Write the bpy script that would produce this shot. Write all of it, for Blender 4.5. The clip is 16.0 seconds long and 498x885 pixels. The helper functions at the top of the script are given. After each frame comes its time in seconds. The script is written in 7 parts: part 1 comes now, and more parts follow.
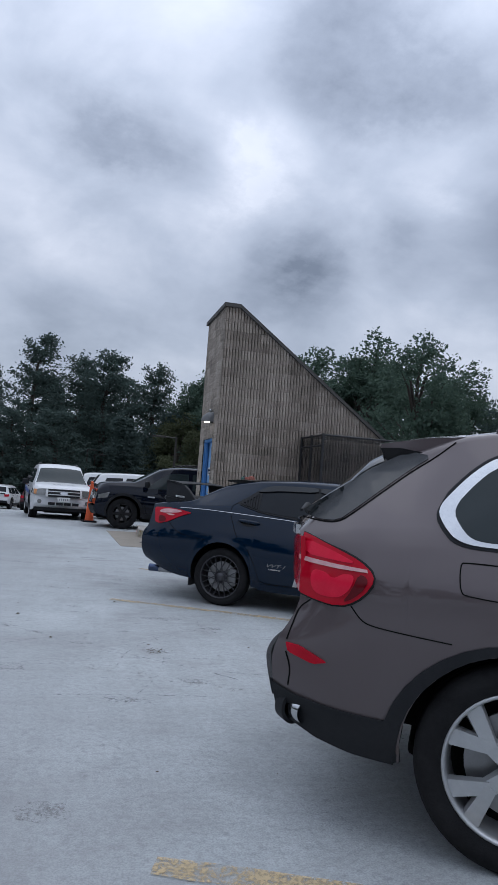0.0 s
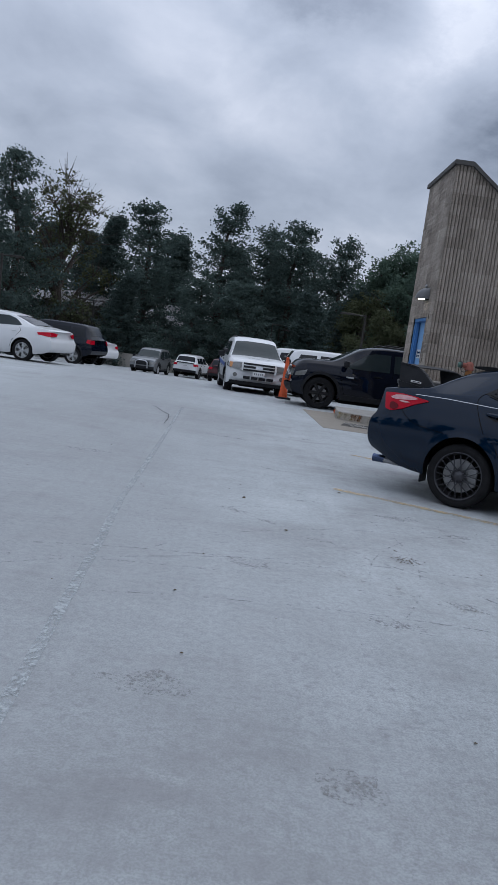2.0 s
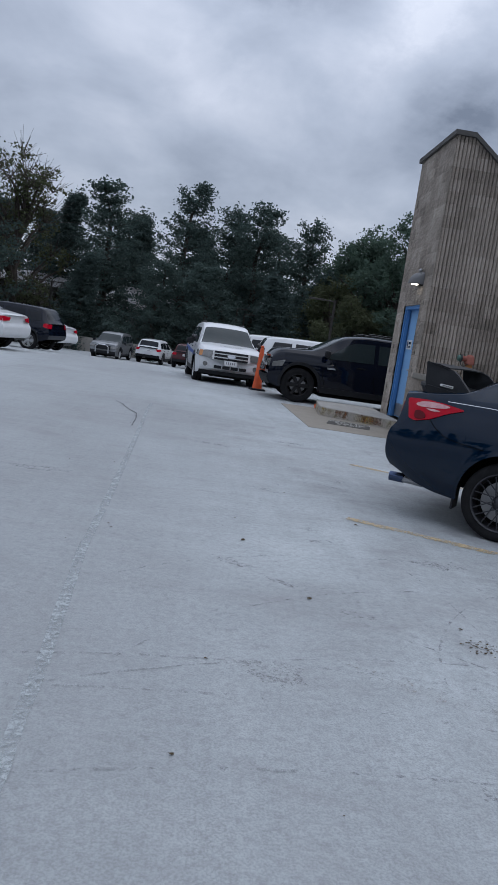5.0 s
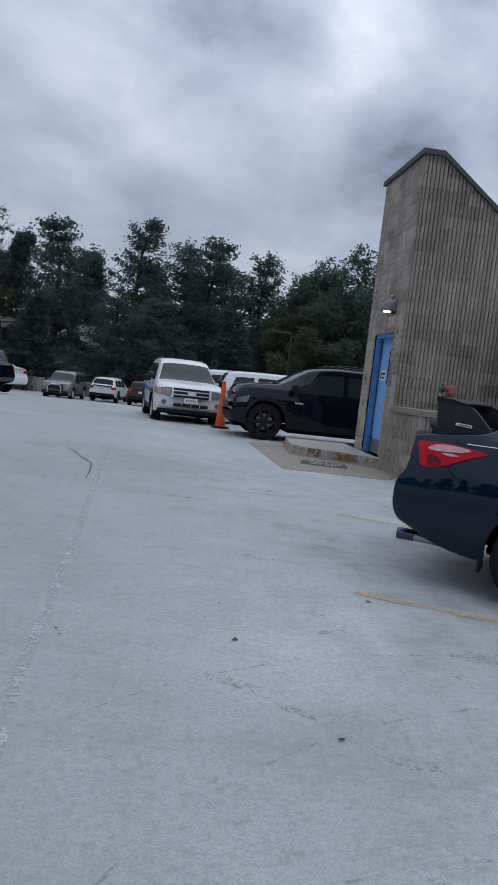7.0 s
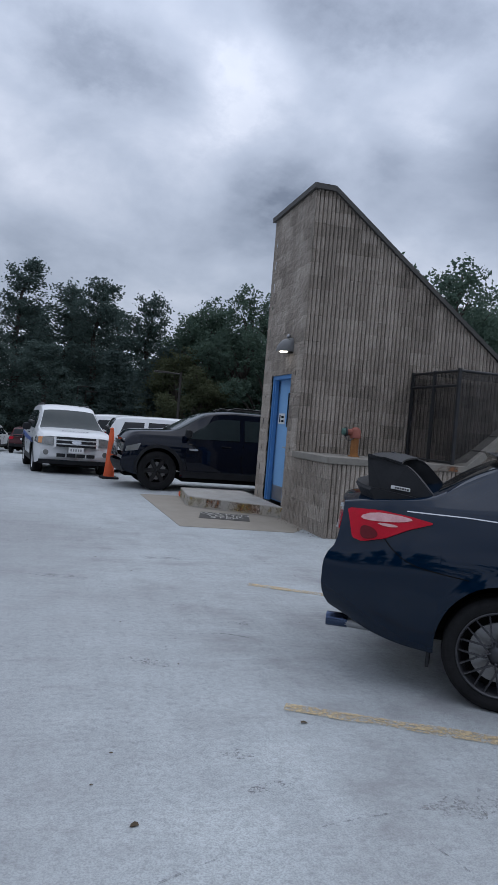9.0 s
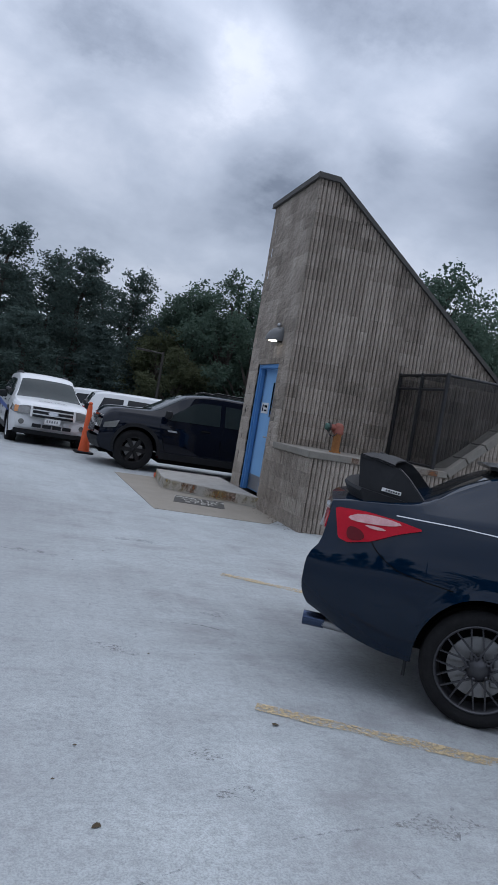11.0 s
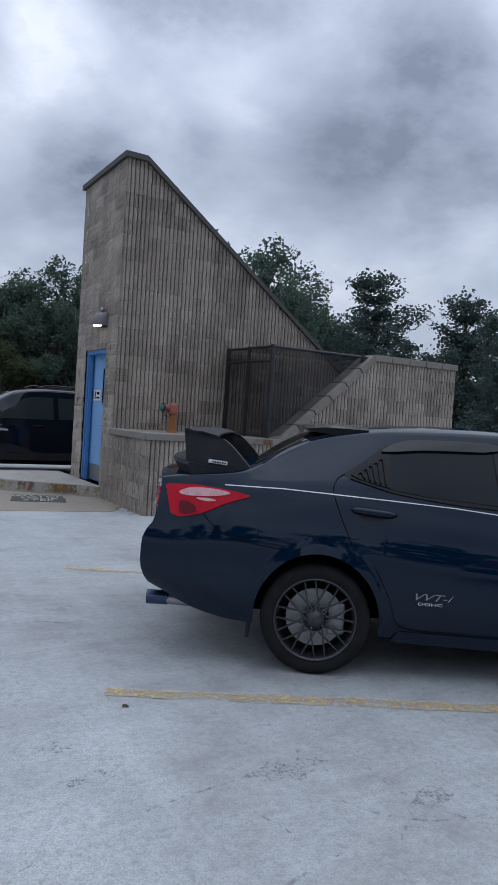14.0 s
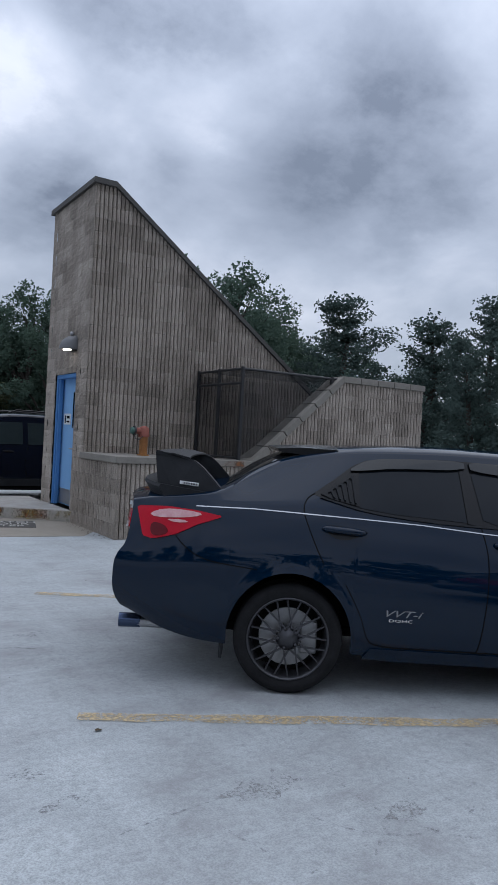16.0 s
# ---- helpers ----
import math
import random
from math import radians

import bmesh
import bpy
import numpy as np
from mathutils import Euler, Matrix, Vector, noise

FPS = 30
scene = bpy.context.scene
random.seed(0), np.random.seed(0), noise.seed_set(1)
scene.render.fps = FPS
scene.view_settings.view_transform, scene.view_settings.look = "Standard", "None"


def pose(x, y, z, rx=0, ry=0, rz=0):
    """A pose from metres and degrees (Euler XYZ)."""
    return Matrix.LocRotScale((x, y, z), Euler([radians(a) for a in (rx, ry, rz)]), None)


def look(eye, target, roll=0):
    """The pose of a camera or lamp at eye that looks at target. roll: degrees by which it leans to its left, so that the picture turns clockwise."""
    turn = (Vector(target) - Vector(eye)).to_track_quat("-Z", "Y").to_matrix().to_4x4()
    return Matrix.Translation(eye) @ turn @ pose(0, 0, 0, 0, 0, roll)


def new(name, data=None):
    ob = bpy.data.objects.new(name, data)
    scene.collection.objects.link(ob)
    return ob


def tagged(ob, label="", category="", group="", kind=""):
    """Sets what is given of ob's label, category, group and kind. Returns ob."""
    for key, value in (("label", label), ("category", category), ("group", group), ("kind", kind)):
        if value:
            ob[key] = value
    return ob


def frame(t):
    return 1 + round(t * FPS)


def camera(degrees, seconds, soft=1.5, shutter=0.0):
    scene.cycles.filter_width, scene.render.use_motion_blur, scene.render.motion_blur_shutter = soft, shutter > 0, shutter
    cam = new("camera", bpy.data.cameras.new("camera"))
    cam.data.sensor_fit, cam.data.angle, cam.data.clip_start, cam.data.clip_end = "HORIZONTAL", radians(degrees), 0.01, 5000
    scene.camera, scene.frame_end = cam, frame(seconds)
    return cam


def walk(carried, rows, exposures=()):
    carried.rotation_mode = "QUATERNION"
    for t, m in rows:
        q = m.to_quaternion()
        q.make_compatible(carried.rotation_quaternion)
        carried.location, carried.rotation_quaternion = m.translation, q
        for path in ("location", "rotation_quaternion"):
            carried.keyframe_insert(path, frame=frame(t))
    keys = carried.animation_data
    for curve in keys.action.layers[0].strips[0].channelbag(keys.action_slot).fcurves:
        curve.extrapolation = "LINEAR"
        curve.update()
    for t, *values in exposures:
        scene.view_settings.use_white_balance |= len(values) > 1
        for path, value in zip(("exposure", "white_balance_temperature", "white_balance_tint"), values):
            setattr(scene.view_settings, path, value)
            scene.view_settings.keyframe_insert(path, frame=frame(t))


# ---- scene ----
cam = camera(38.52, 16.0, soft=1.45)
PATH = [
    (0, (-2.911, -14.701, 1.300), (-2.4338, -12.7627, 1.4252), 4.32),
    (0.5, (-3.060, -14.433, 1.263), (-2.8101, -12.4484, 1.2372), 8.37),
    (1, (-3.107, -14.185, 1.272), (-3.0280, -12.1940, 1.0978), 9.22),
    (1.5, (-3.288, -13.951, 1.276), (-3.2778, -11.9650, 1.0386), 8.67),
    (2, (-3.378, -13.778, 1.255), (-3.3445, -11.7956, 0.9934), 7.64),
    (2.5, (-3.382, -13.545, 1.273), (-3.3000, -11.5662, 0.9973), 6.55),
    (3, (-3.513, -13.324, 1.246), (-3.4330, -11.3487, 0.9401), 6.54),
    (3.5, (-3.646, -13.079, 1.253), (-3.5365, -11.1170, 0.8781), 8.03),
    (3.7, (-3.638, -12.956, 1.230), (-3.4825, -11.0005, 0.8384), 8.33),
    (5.8, (-3.664, -11.908, 1.338), (-3.5226, -9.9260, 1.1077), 8.19),
    (6, (-3.682, -11.767, 1.301), (-3.5774, -9.7833, 1.0689), 6.62),
    (6.5, (-3.751, -11.521, 1.313), (-3.6094, -9.5392, 1.0832), 3.59),
    (7, (-3.735, -11.275, 1.305), (-3.4821, -9.2992, 1.1218), 6.44),
    (7.5, (-3.719, -11.010, 1.326), (-3.4568, -9.0332, 1.1715), 7.42),
    (8, (-3.782, -10.749, 1.364), (-3.4617, -8.7772, 1.2677), 5.66),
    (8.5, (-3.742, -10.503, 1.346), (-3.3159, -8.5500, 1.2782), 5.43),
    (9, (-3.643, -10.315, 1.426), (-3.1026, -8.3899, 1.3792), 4.67),
    (9.2, (-3.632, -10.276, 1.426), (-3.0229, -8.3718, 1.3952), 5.64),
    (11.3, (-3.694, -10.153, 1.427), (-3.0544, -8.2596, 1.3392), 10.64),
    (11.5, (-3.653, -10.170, 1.442), (-2.9003, -8.3196, 1.3493), 10.17),
    (12, (-3.563, -10.215, 1.434), (-2.5894, -8.4708, 1.3286), 7.98),
    (12.5, (-3.555, -10.245, 1.427), (-2.4979, -8.5503, 1.3360), 5.51),
    (13, (-3.582, -10.222, 1.413), (-2.5396, -8.5175, 1.3312), 3.97),
    (13.5, (-3.595, -10.224, 1.412), (-2.5783, -8.5037, 1.3304), 3.59),
    (14, (-3.589, -10.229, 1.414), (-2.5821, -8.5020, 1.3394), 3.76),
    (14.5, (-3.595, -10.227, 1.411), (-2.5867, -8.5006, 1.3505), 4.31),
    (15, (-3.609, -10.229, 1.411), (-2.5900, -8.5082, 1.3715), 4.65),
    (15.5, (-3.612, -10.229, 1.410), (-2.5711, -8.5212, 1.3915), 4.22),
    (16, (-3.606, -10.269, 1.406), (-2.5340, -8.5809, 1.3992), 3.06),
]
walk(cam, [(t, look(eye, target, roll)) for t, eye, target, roll in PATH],
     [(0, 0.06), (1.5, 0.0), (3.5, -0.01), (7, -0.03), (8.5, 0.0), (9.2, 0.02), (11.5, 0.09), (12.5, 0.12), (16, 0.10)])

# ---- light: an overcast sky ----
SUN_AZ, SUN_EL = 75.0, 62.0
sun_data = bpy.data.lights.new("sun", "SUN")
sun_data.energy, sun_data.angle, sun_data.color = 0.5, radians(100), (1.0, 0.98, 0.95)
sun = new("sun", sun_data)
sun_dir = Vector((math.sin(radians(SUN_AZ)) * math.cos(radians(SUN_EL)), math.cos(radians(SUN_AZ)) * math.cos(radians(SUN_EL)), math.sin(radians(SUN_EL))))
sun.matrix_world = look(sun_dir * 60, (0, 0, 0))


class Nodes:
    """A thin hand on a node tree."""
    def __init__(self, tree):
        self.t = tree

    def add(self, kind, **sets):
        n = self.t.nodes.new(kind)
        for k, v in sets.items():
            if k == "operation":
                n.operation = v
            elif k == "inputs":
                for i, x in v.items():
                    n.inputs[i].default_value = x
        return n

    def link(self, a, b):
        self.t.links.new(a, b)

    def math(self, op, a, b=None, clamp=False):
        n = self.t.nodes.new("ShaderNodeMath")
        n.operation, n.use_clamp = op, clamp
        for i, v in enumerate((a, b)):
            if v is None:
                continue
            if isinstance(v, (int, float)):
                n.inputs[i].default_value = v
            else:
                self.link(v, n.inputs[i])
        return n.outputs[0]

    def mix(self, fac, a, b, blend="MIX"):
        n = self.t.nodes.new("ShaderNodeMix")
        n.data_type, n.blend_type = "RGBA", blend
        for i, v in ((0, fac), (6, a), (7, b)):
            if isinstance(v, (int, float)):
                n.inputs[i].default_value = v
            elif isinstance(v, tuple):
                n.inputs[i].default_value = (*v, 1) if len(v) == 3 else v
            else:
                self.link(v, n.inputs[i])
        return n.outputs[2]

    def noise(self, vec, scale, detail=4.0, rough=0.55, distort=0.0):
        n = self.t.nodes.new("ShaderNodeTexNoise")
        n.inputs["Scale"].default_value, n.inputs["Detail"].default_value = scale, detail
        n.inputs["Roughness"].default_value, n.inputs["Distortion"].default_value = rough, distort
        if vec is not None:
            self.link(vec, n.inputs["Vector"])
        return n.outputs["Fac"]

    def ramp(self, fac, *stops):
        n = self.t.nodes.new("ShaderNodeValToRGB")
        e = n.color_ramp.elements
        while len(e) < len(stops):
            e.new(0.5)
        for el, (p, c) in zip(e, stops):
            el.position = p
            el.color = (c, c, c, 1) if isinstance(c, (int, float)) else (*c, 1)
        self.link(fac, n.inputs[0])
        return n.outputs[0]

    def mapped(self, vec, scale, rot=(0, 0, 0)):
        n = self.t.nodes.new("ShaderNodeMapping")
        n.inputs["Scale"].default_value, n.inputs["Rotation"].default_value = scale, rot
        self.link(vec, n.inputs["Vector"])
        return n.outputs[0]


world = bpy.data.worlds.new("overcast")
scene.world = world
world.use_nodes = True
wt = world.node_tree
wt.nodes.clear()
W = Nodes(wt)
coord = W.add("ShaderNodeTexCoord").outputs["Generated"]
sep = W.add("ShaderNodeSeparateXYZ")
W.link(coord, sep.inputs[0])
up = W.math("MAXIMUM", sep.outputs[2], 0.0)
den = W.math("ADD", up, 0.42)
comb = W.add("ShaderNodeCombineXYZ")
W.link(W.math("DIVIDE", sep.outputs[0], den), comb.inputs[0])
W.link(W.math("DIVIDE", sep.outputs[1], den), comb.inputs[1])
flat = comb.outputs[0]
warp = W.noise(flat, 6.5, 7, 0.62)
fine = W.noise(flat, 3.4, 9, 0.55, 0.25)
wide = W.noise(flat, 1.5, 5, 0.5, 0.3)
cover = W.math("ADD", W.math("MULTIPLY", fine, 0.58), W.math("MULTIPLY", wide, 0.52))
# the large clouds: azimuth, elevation, half width in degrees, weight (dark: minus)
CLOUDS = [(45.5, 20.5, 5.0, -0.10), (39.5, 26.5, 3.6, -0.08), (41.5, 23, 6.0, -0.16), (36, 19.6, 4.0, -0.12), (15.7, 17.3, 3.2, -0.23), (19, 17.8, 2.2, -0.12), (25.0, 20.2, 2.4, -0.16), (-1.5, 26.0, 4.2, -0.15), (3.5, 24.8, 3.0, -0.14), (8, 24.6, 2.0, -0.10),
          (21.5, 31, 6.5, -0.20), (29, 28, 3.5, -0.05), (13.5, 25, 4.2, 0.17), (26.5, 23, 4.0, 0.12), (-6, 30.5, 5, 0.03), (7, 20.5, 5, 0.05), (-3, 19.5, 4, 0.06), (33, 14, 7, 0.05)]
for az, el, half, weight in CLOUDS:
    d = Vector((math.sin(radians(az)) * math.cos(radians(el)), math.cos(radians(az)) * math.cos(radians(el)), math.sin(radians(el))))
    dot = W.add("ShaderNodeVectorMath")
    dot.operation = "DOT_PRODUCT"
    dot.inputs[1].default_value = d
    W.link(coord, dot.inputs[0])
    off = W.math("SUBTRACT", 1.0, dot.outputs["Value"])
    edge = W.math("MULTIPLY", W.math("SUBTRACT", warp, 0.5), 3.6 * (1 - math.cos(radians(half))))
    fall = W.math("DIVIDE", W.math("ADD", off, edge), -(1 - math.cos(radians(half))))
    cover = W.math("ADD", cover, W.math("MULTIPLY", W.math("MINIMUM", W.math("EXPONENT", fall), 1.15), weight * 1.45))
clouds = W.ramp(cover, (0.08, (0.16, 0.19, 0.255)), (0.38, (0.29, 0.335, 0.43)), (0.54, (0.42, 0.475, 0.59)), (0.70, (0.59, 0.64, 0.76)), (0.9, (0.76, 0.80, 0.90)))
sky = W.add("ShaderNodeTexSky")
sky.sky_type = "NISHITA"
sky.sun_disc, sky.sun_elevation, sky.sun_rotation = False, radians(SUN_EL), radians(SUN_AZ)
sky_dim = W.mix(1.0, sky.outputs[0], (0.012, 0.012, 0.012), "MULTIPLY")
# an overcast dome grows brighter towards the zenith
lift = W.math("ADD", 0.82, W.math("MULTIPLY", W.math("POWER", up, 1.6), 1.5))
dome = W.mix(1.0, clouds, lift, "MULTIPLY")
both = W.mix(1.0, dome, sky_dim, "ADD")
bg = W.add("ShaderNodeBackground")
W.link(both, bg.inputs[0])
bg.inputs[1].default_value = 1.0
W.link(bg.outputs[0], W.add("ShaderNodeOutputWorld").inputs[0])

# ---- materials ----
def principled(name):
    m = bpy.data.materials.new(name)
    m.use_nodes = True
    m.node_tree.nodes.clear()
    N = Nodes(m.node_tree)
    p = N.add("ShaderNodeBsdfPrincipled")
    N.link(p.outputs[0], N.add("ShaderNodeOutputMaterial").inputs[0])
    return m, N, p


def surface(name, a, b, scale=6.0, rough=0.6, metal=0.0, bump=0.0, bump_scale=60.0, spread=0.25, stretch=(1, 1, 1), coat=0.0, rough_var=0.1, island=False, spec=0.4):
    """A surface that varies between two colours at two scales, with a fine relief."""
    m, N, p = principled(name)
    vec = N.mapped(N.add("ShaderNodeTexCoord").outputs["Object"], stretch)
    big = N.noise(vec, scale, 5, 0.6, 0.3)
    small = N.noise(vec, scale * 9, 4, 0.65)
    f = N.math("ADD", N.math("MULTIPLY", big, 0.65), N.math("MULTIPLY", small, 0.35))
    if island:
        f = N.math("ADD", f, N.math("MULTIPLY", N.math("SUBTRACT", N.add("ShaderNodeObjectInfo").outputs["Random"], 0.5), 0.28))
    col = N.mix(N.ramp(f, (0.5 - spread, 0.0), (0.5 + spread, 1.0)), a, b)
    N.link(col, p.inputs["Base Color"])
    N.link(N.math("ADD", rough - rough_var / 2, N.math("MULTIPLY", small, rough_var), True), p.inputs["Roughness"])
    p.inputs["Metallic"].default_value = metal
    p.inputs["Specular IOR Level"].default_value = spec
    p.inputs["Coat Weight"].default_value, p.inputs["Coat Roughness"].default_value = coat, 0.03
    if bump:
        n = N.add("ShaderNodeBump", inputs={"Strength": bump, "Distance": 0.01})
        N.link(N.noise(vec, bump_scale, 5, 0.6), n.inputs["Height"])
        N.link(n.outputs[0], p.inputs["Normal"])
    return m


def paint(name, c, metal=0.0, rough=0.28, dust=0.06, gloss=0.6, spec=0.15):
    """Car paint under clear coat, with a film of dust."""
    m, N, p = principled(name)
    vec = N.add("ShaderNodeTexCoord").outputs["Object"]
    f = N.noise(vec, 3.0, 6, 0.65)
    N.link(N.mix(N.ramp(f, (0.35, 0.0), (0.8, dust)), c, (0.16, 0.16, 0.155)), p.inputs["Base Color"])
    p.inputs["Metallic"].default_value = metal
    N.link(N.math("ADD", rough, N.math("MULTIPLY", f, 0.12)), p.inputs["Roughness"])
    p.inputs["Coat Weight"].default_value, p.inputs["Coat Roughness"].default_value = gloss, 0.015
    p.inputs["Specular IOR Level"].default_value = spec
    return m


def glass_mat(name, c, rough=0.03, trans=0.0, spec=0.4):
    m, N, p = principled(name)
    f = N.noise(N.add("ShaderNodeTexCoord").outputs["Object"], 5.0, 5, 0.6)
    N.link(N.mix(f, c, tuple(v * 1.4 + 0.004 for v in c)), p.inputs["Base Color"])
    N.link(N.math("ADD", rough, N.math("MULTIPLY", f, 0.05)), p.inputs["Roughness"])
    p.inputs["Transmission Weight"].default_value = trans
    p.inputs["IOR"].default_value = 1.5
    p.inputs["Specular IOR Level"].default_value = spec
    return m


def deck_mat():
    """Pale worn traffic coating on concrete: streaks, pits, dark scuffs and stains."""
    m, N, p = principled("deck_coating")
    vec = N.add("ShaderNodeTexCoord").outputs["Object"]
    big = N.noise(vec, 0.35, 6, 0.6, 0.6)
    mid = N.noise(vec, 2.2, 7, 0.62, 0.5)
    streak = N.noise(N.mapped(vec, (0.8, 5.0, 1), (0, 0, radians(33))), 1.3, 6, 0.6, 0.3)
    grit = N.noise(vec, 30, 6, 0.78)
    speck = N.noise(vec, 150, 3, 0.6)
    f = N.math("ADD", N.math("MULTIPLY", big, 0.45), N.math("ADD", N.math("MULTIPLY", mid, 0.40), N.math("MULTIPLY", streak, 0.15)))
    col = N.ramp(f, (0.38, (0.275, 0.282, 0.288)), (0.46, (0.365, 0.388, 0.394)), (0.54, (0.430, 0.463, 0.472)), (0.63, (0.51, 0.545, 0.55)))
    blot = N.ramp(N.noise(N.mapped(vec, (0.7, 1.6, 1), (0, 0, radians(12))), 2.6, 8, 0.72, 0.5), (0.55, 0.0), (0.74, 1.0))
    col = N.mix(N.math("MULTIPLY", blot, 0.52), col, (0.225, 0.215, 0.22))
    chalk = N.ramp(N.noise(N.mapped(vec, (1.0, 2.2, 1), (0, 0, radians(-8))), 5.5, 7, 0.7, 0.3), (0.50, 0.0), (0.68, 1.0))
    col = N.mix(N.math("MULTIPLY", chalk, 0.34), col, (0.54, 0.575, 0.58))
    pits = N.ramp(N.noise(vec, 24, 5, 0.62), (0.55, 0.0), (0.72, 1.0))
    worn = N.ramp(N.noise(vec, 1.1, 7, 0.65, 0.6), (0.36, 0.12), (0.62, 1.0))
    col = N.mix(N.math("MULTIPLY", N.math("MULTIPLY", pits, worn), 0.62), col, (0.14, 0.145, 0.155))
    col = N.mix(N.math("MULTIPLY", N.ramp(grit, (0.42, 0.0), (0.64, 1.0)), 0.46), col, (0.18, 0.185, 0.19))
    sand = N.ramp(N.noise(vec, 120, 2, 0.5), (0.40, 0.0), (0.70, 1.0))
    col = N.mix(N.math("MULTIPLY", sand, 0.42), col, (0.20, 0.205, 0.21))
    rub = N.ramp(N.noise(N.mapped(vec, (7.0, 0.5, 1), (0, 0, radians(-3))), 1.0, 6, 0.65, 0.4), (0.42, 0.0), (0.66, 1.0))
    col = N.mix(N.math("MULTIPLY", rub, 0.10), col, (0.60, 0.62, 0.63))
    # wheels have worn the coating down along the driving aisle
    xyz = N.add("ShaderNodeSeparateXYZ")
    N.link(vec, xyz.inputs[0])
    across = N.math("ADD", xyz.outputs[0], N.math("ADD", N.math("MULTIPLY", N.math("SUBTRACT", big, 0.5), 3.0), N.math("MULTIPLY", xyz.outputs[1], 0.10)))
    lane = N.math("MULTIPLY", N.ramp(N.math("MULTIPLY", N.math("ADD", across, 8.6), 0.12), (0.05, 0.0), (0.20, 1.0), (0.50, 1.0), (0.66, 0.0)), N.ramp(mid, (0.25, 0.45), (0.6, 1.0)))
    col = N.mix(N.math("MULTIPLY", lane, 0.42), col, (0.205, 0.208, 0.212))
    N.link(col, p.inputs["Base Color"])
    N.link(N.math("ADD", 0.52, N.math("MULTIPLY", mid, 0.35)), p.inputs["Roughness"])
    h = N.math("ADD", N.math("MULTIPLY", grit, 0.7), N.math("ADD", N.math("MULTIPLY", speck, 0.3), N.math("MULTIPLY", pits, -0.6)))
    n = N.add("ShaderNodeBump", inputs={"Strength": 0.6, "Distance": 0.006})
    N.link(h, n.inputs["Height"])
    N.link(n.outputs[0], p.inputs["Normal"])
    return m


def block_mat():
    """Split-face concrete block: brown-grey, grainy, streaked by rain."""
    m, N, p = principled("split_face_block")
    vec = N.add("ShaderNodeTexCoord").outputs["Object"]
    geo = N.add("ShaderNodeNewGeometry").outputs["Position"]
    grain = N.noise(vec, 48, 6, 0.78)
    big = N.noise(geo, 0.9, 6, 0.6, 0.4)
    streak = N.noise(N.mapped(geo, (6, 6, 0.35)), 1.0, 5, 0.6)
    rnd = N.math("MULTIPLY", N.math("SUBTRACT", N.add("ShaderNodeObjectInfo").outputs["Random"], 0.5), 0.10)
    f = N.math("ADD", N.math("ADD", N.math("MULTIPLY", grain, 0.45), N.math("MULTIPLY", big, 0.3)), N.math("ADD", N.math("MULTIPLY", streak, 0.25), rnd))
    N.link(N.ramp(f, (0.38, (0.145, 0.122, 0.101)), (0.5, (0.292, 0.250, 0.211)), (0.62, (0.450, 0.392, 0.335))), p.inputs["Base Color"])
    p.inputs["Roughness"].default_value = 0.95
    n = N.add("ShaderNodeBump", inputs={"Strength": 1.0, "Distance": 0.012})
    N.link(grain, n.inputs["Height"])
    N.link(n.outputs[0], p.inputs["Normal"])
    return m


def worn_mat(name, a, b, keep, scale=22.0):
    """Paint or stain that has worn away in places."""
    m, N, p = principled(name)
    vec = N.add("ShaderNodeTexCoord").outputs["Object"]
    f = N.noise(vec, scale, 6, 0.7, 0.4)
    g = N.noise(vec, scale * 0.15, 4, 0.6)
    N.link(N.mix(g, a, b), p.inputs["Base Color"])
    p.inputs["Roughness"].default_value = 0.75
    s = N.math("ADD", N.math("MULTIPLY", f, 0.65), N.math("MULTIPLY", g, 0.35))
    N.link(N.ramp(s, (keep - 0.07, 0.0), (keep + 0.09, 0.9)), p.inputs["Alpha"])
    return m


def mesh_screen():
    """Fine black wire cloth, through which one half sees."""
    m, N, p = principled("wire_cloth")
    vec = N.add("ShaderNodeTexCoord").outputs["Object"]
    p.inputs["Base Color"].default_value = (0.012, 0.012, 0.014, 1)
    p.inputs["Roughness"].default_value = 0.6
    N.link(N.math("ADD", 0.22, N.math("MULTIPLY", N.noise(vec, 4.0, 4, 0.6), 0.16)), p.inputs["Alpha"])
    return m


def leaf_mat(name, a, b):
    m, N, p = principled(name)
    r = N.add("ShaderNodeNewGeometry").outputs["Random Per Island"]
    f = N.noise(N.add("ShaderNodeTexCoord").outputs["Object"], 0.6, 4, 0.6)
    col = N.mix(N.math("ADD", N.math("MULTIPLY", r, 0.45), N.math("MULTIPLY", f, 0.55)), a, b)
    N.link(col, p.inputs["Base Color"])
    p.inputs["Roughness"].default_value = 0.8
    p.inputs["Specular IOR Level"].default_value = 0.2
    thin = N.add("ShaderNodeBsdfTranslucent")
    N.link(col, thin.inputs[0])
    blend = N.add("ShaderNodeMixShader", inputs={0: 0.42})
    N.link(p.outputs[0], blend.inputs[1])
    N.link(thin.outputs[0], blend.inputs[2])
    outs = [n for n in m.node_tree.nodes if n.bl_idname == "ShaderNodeOutputMaterial"][0]
    N.link(blend.outputs[0], outs.inputs[0])
    return m


def glow(name, c, strength):
    m, N, p = principled(name)
    p.inputs["Base Color"].default_value = (*c, 1)
    p.inputs["Emission Color"].default_value = (*c, 1)
    p.inputs["Emission Strength"].default_value = strength
    return m


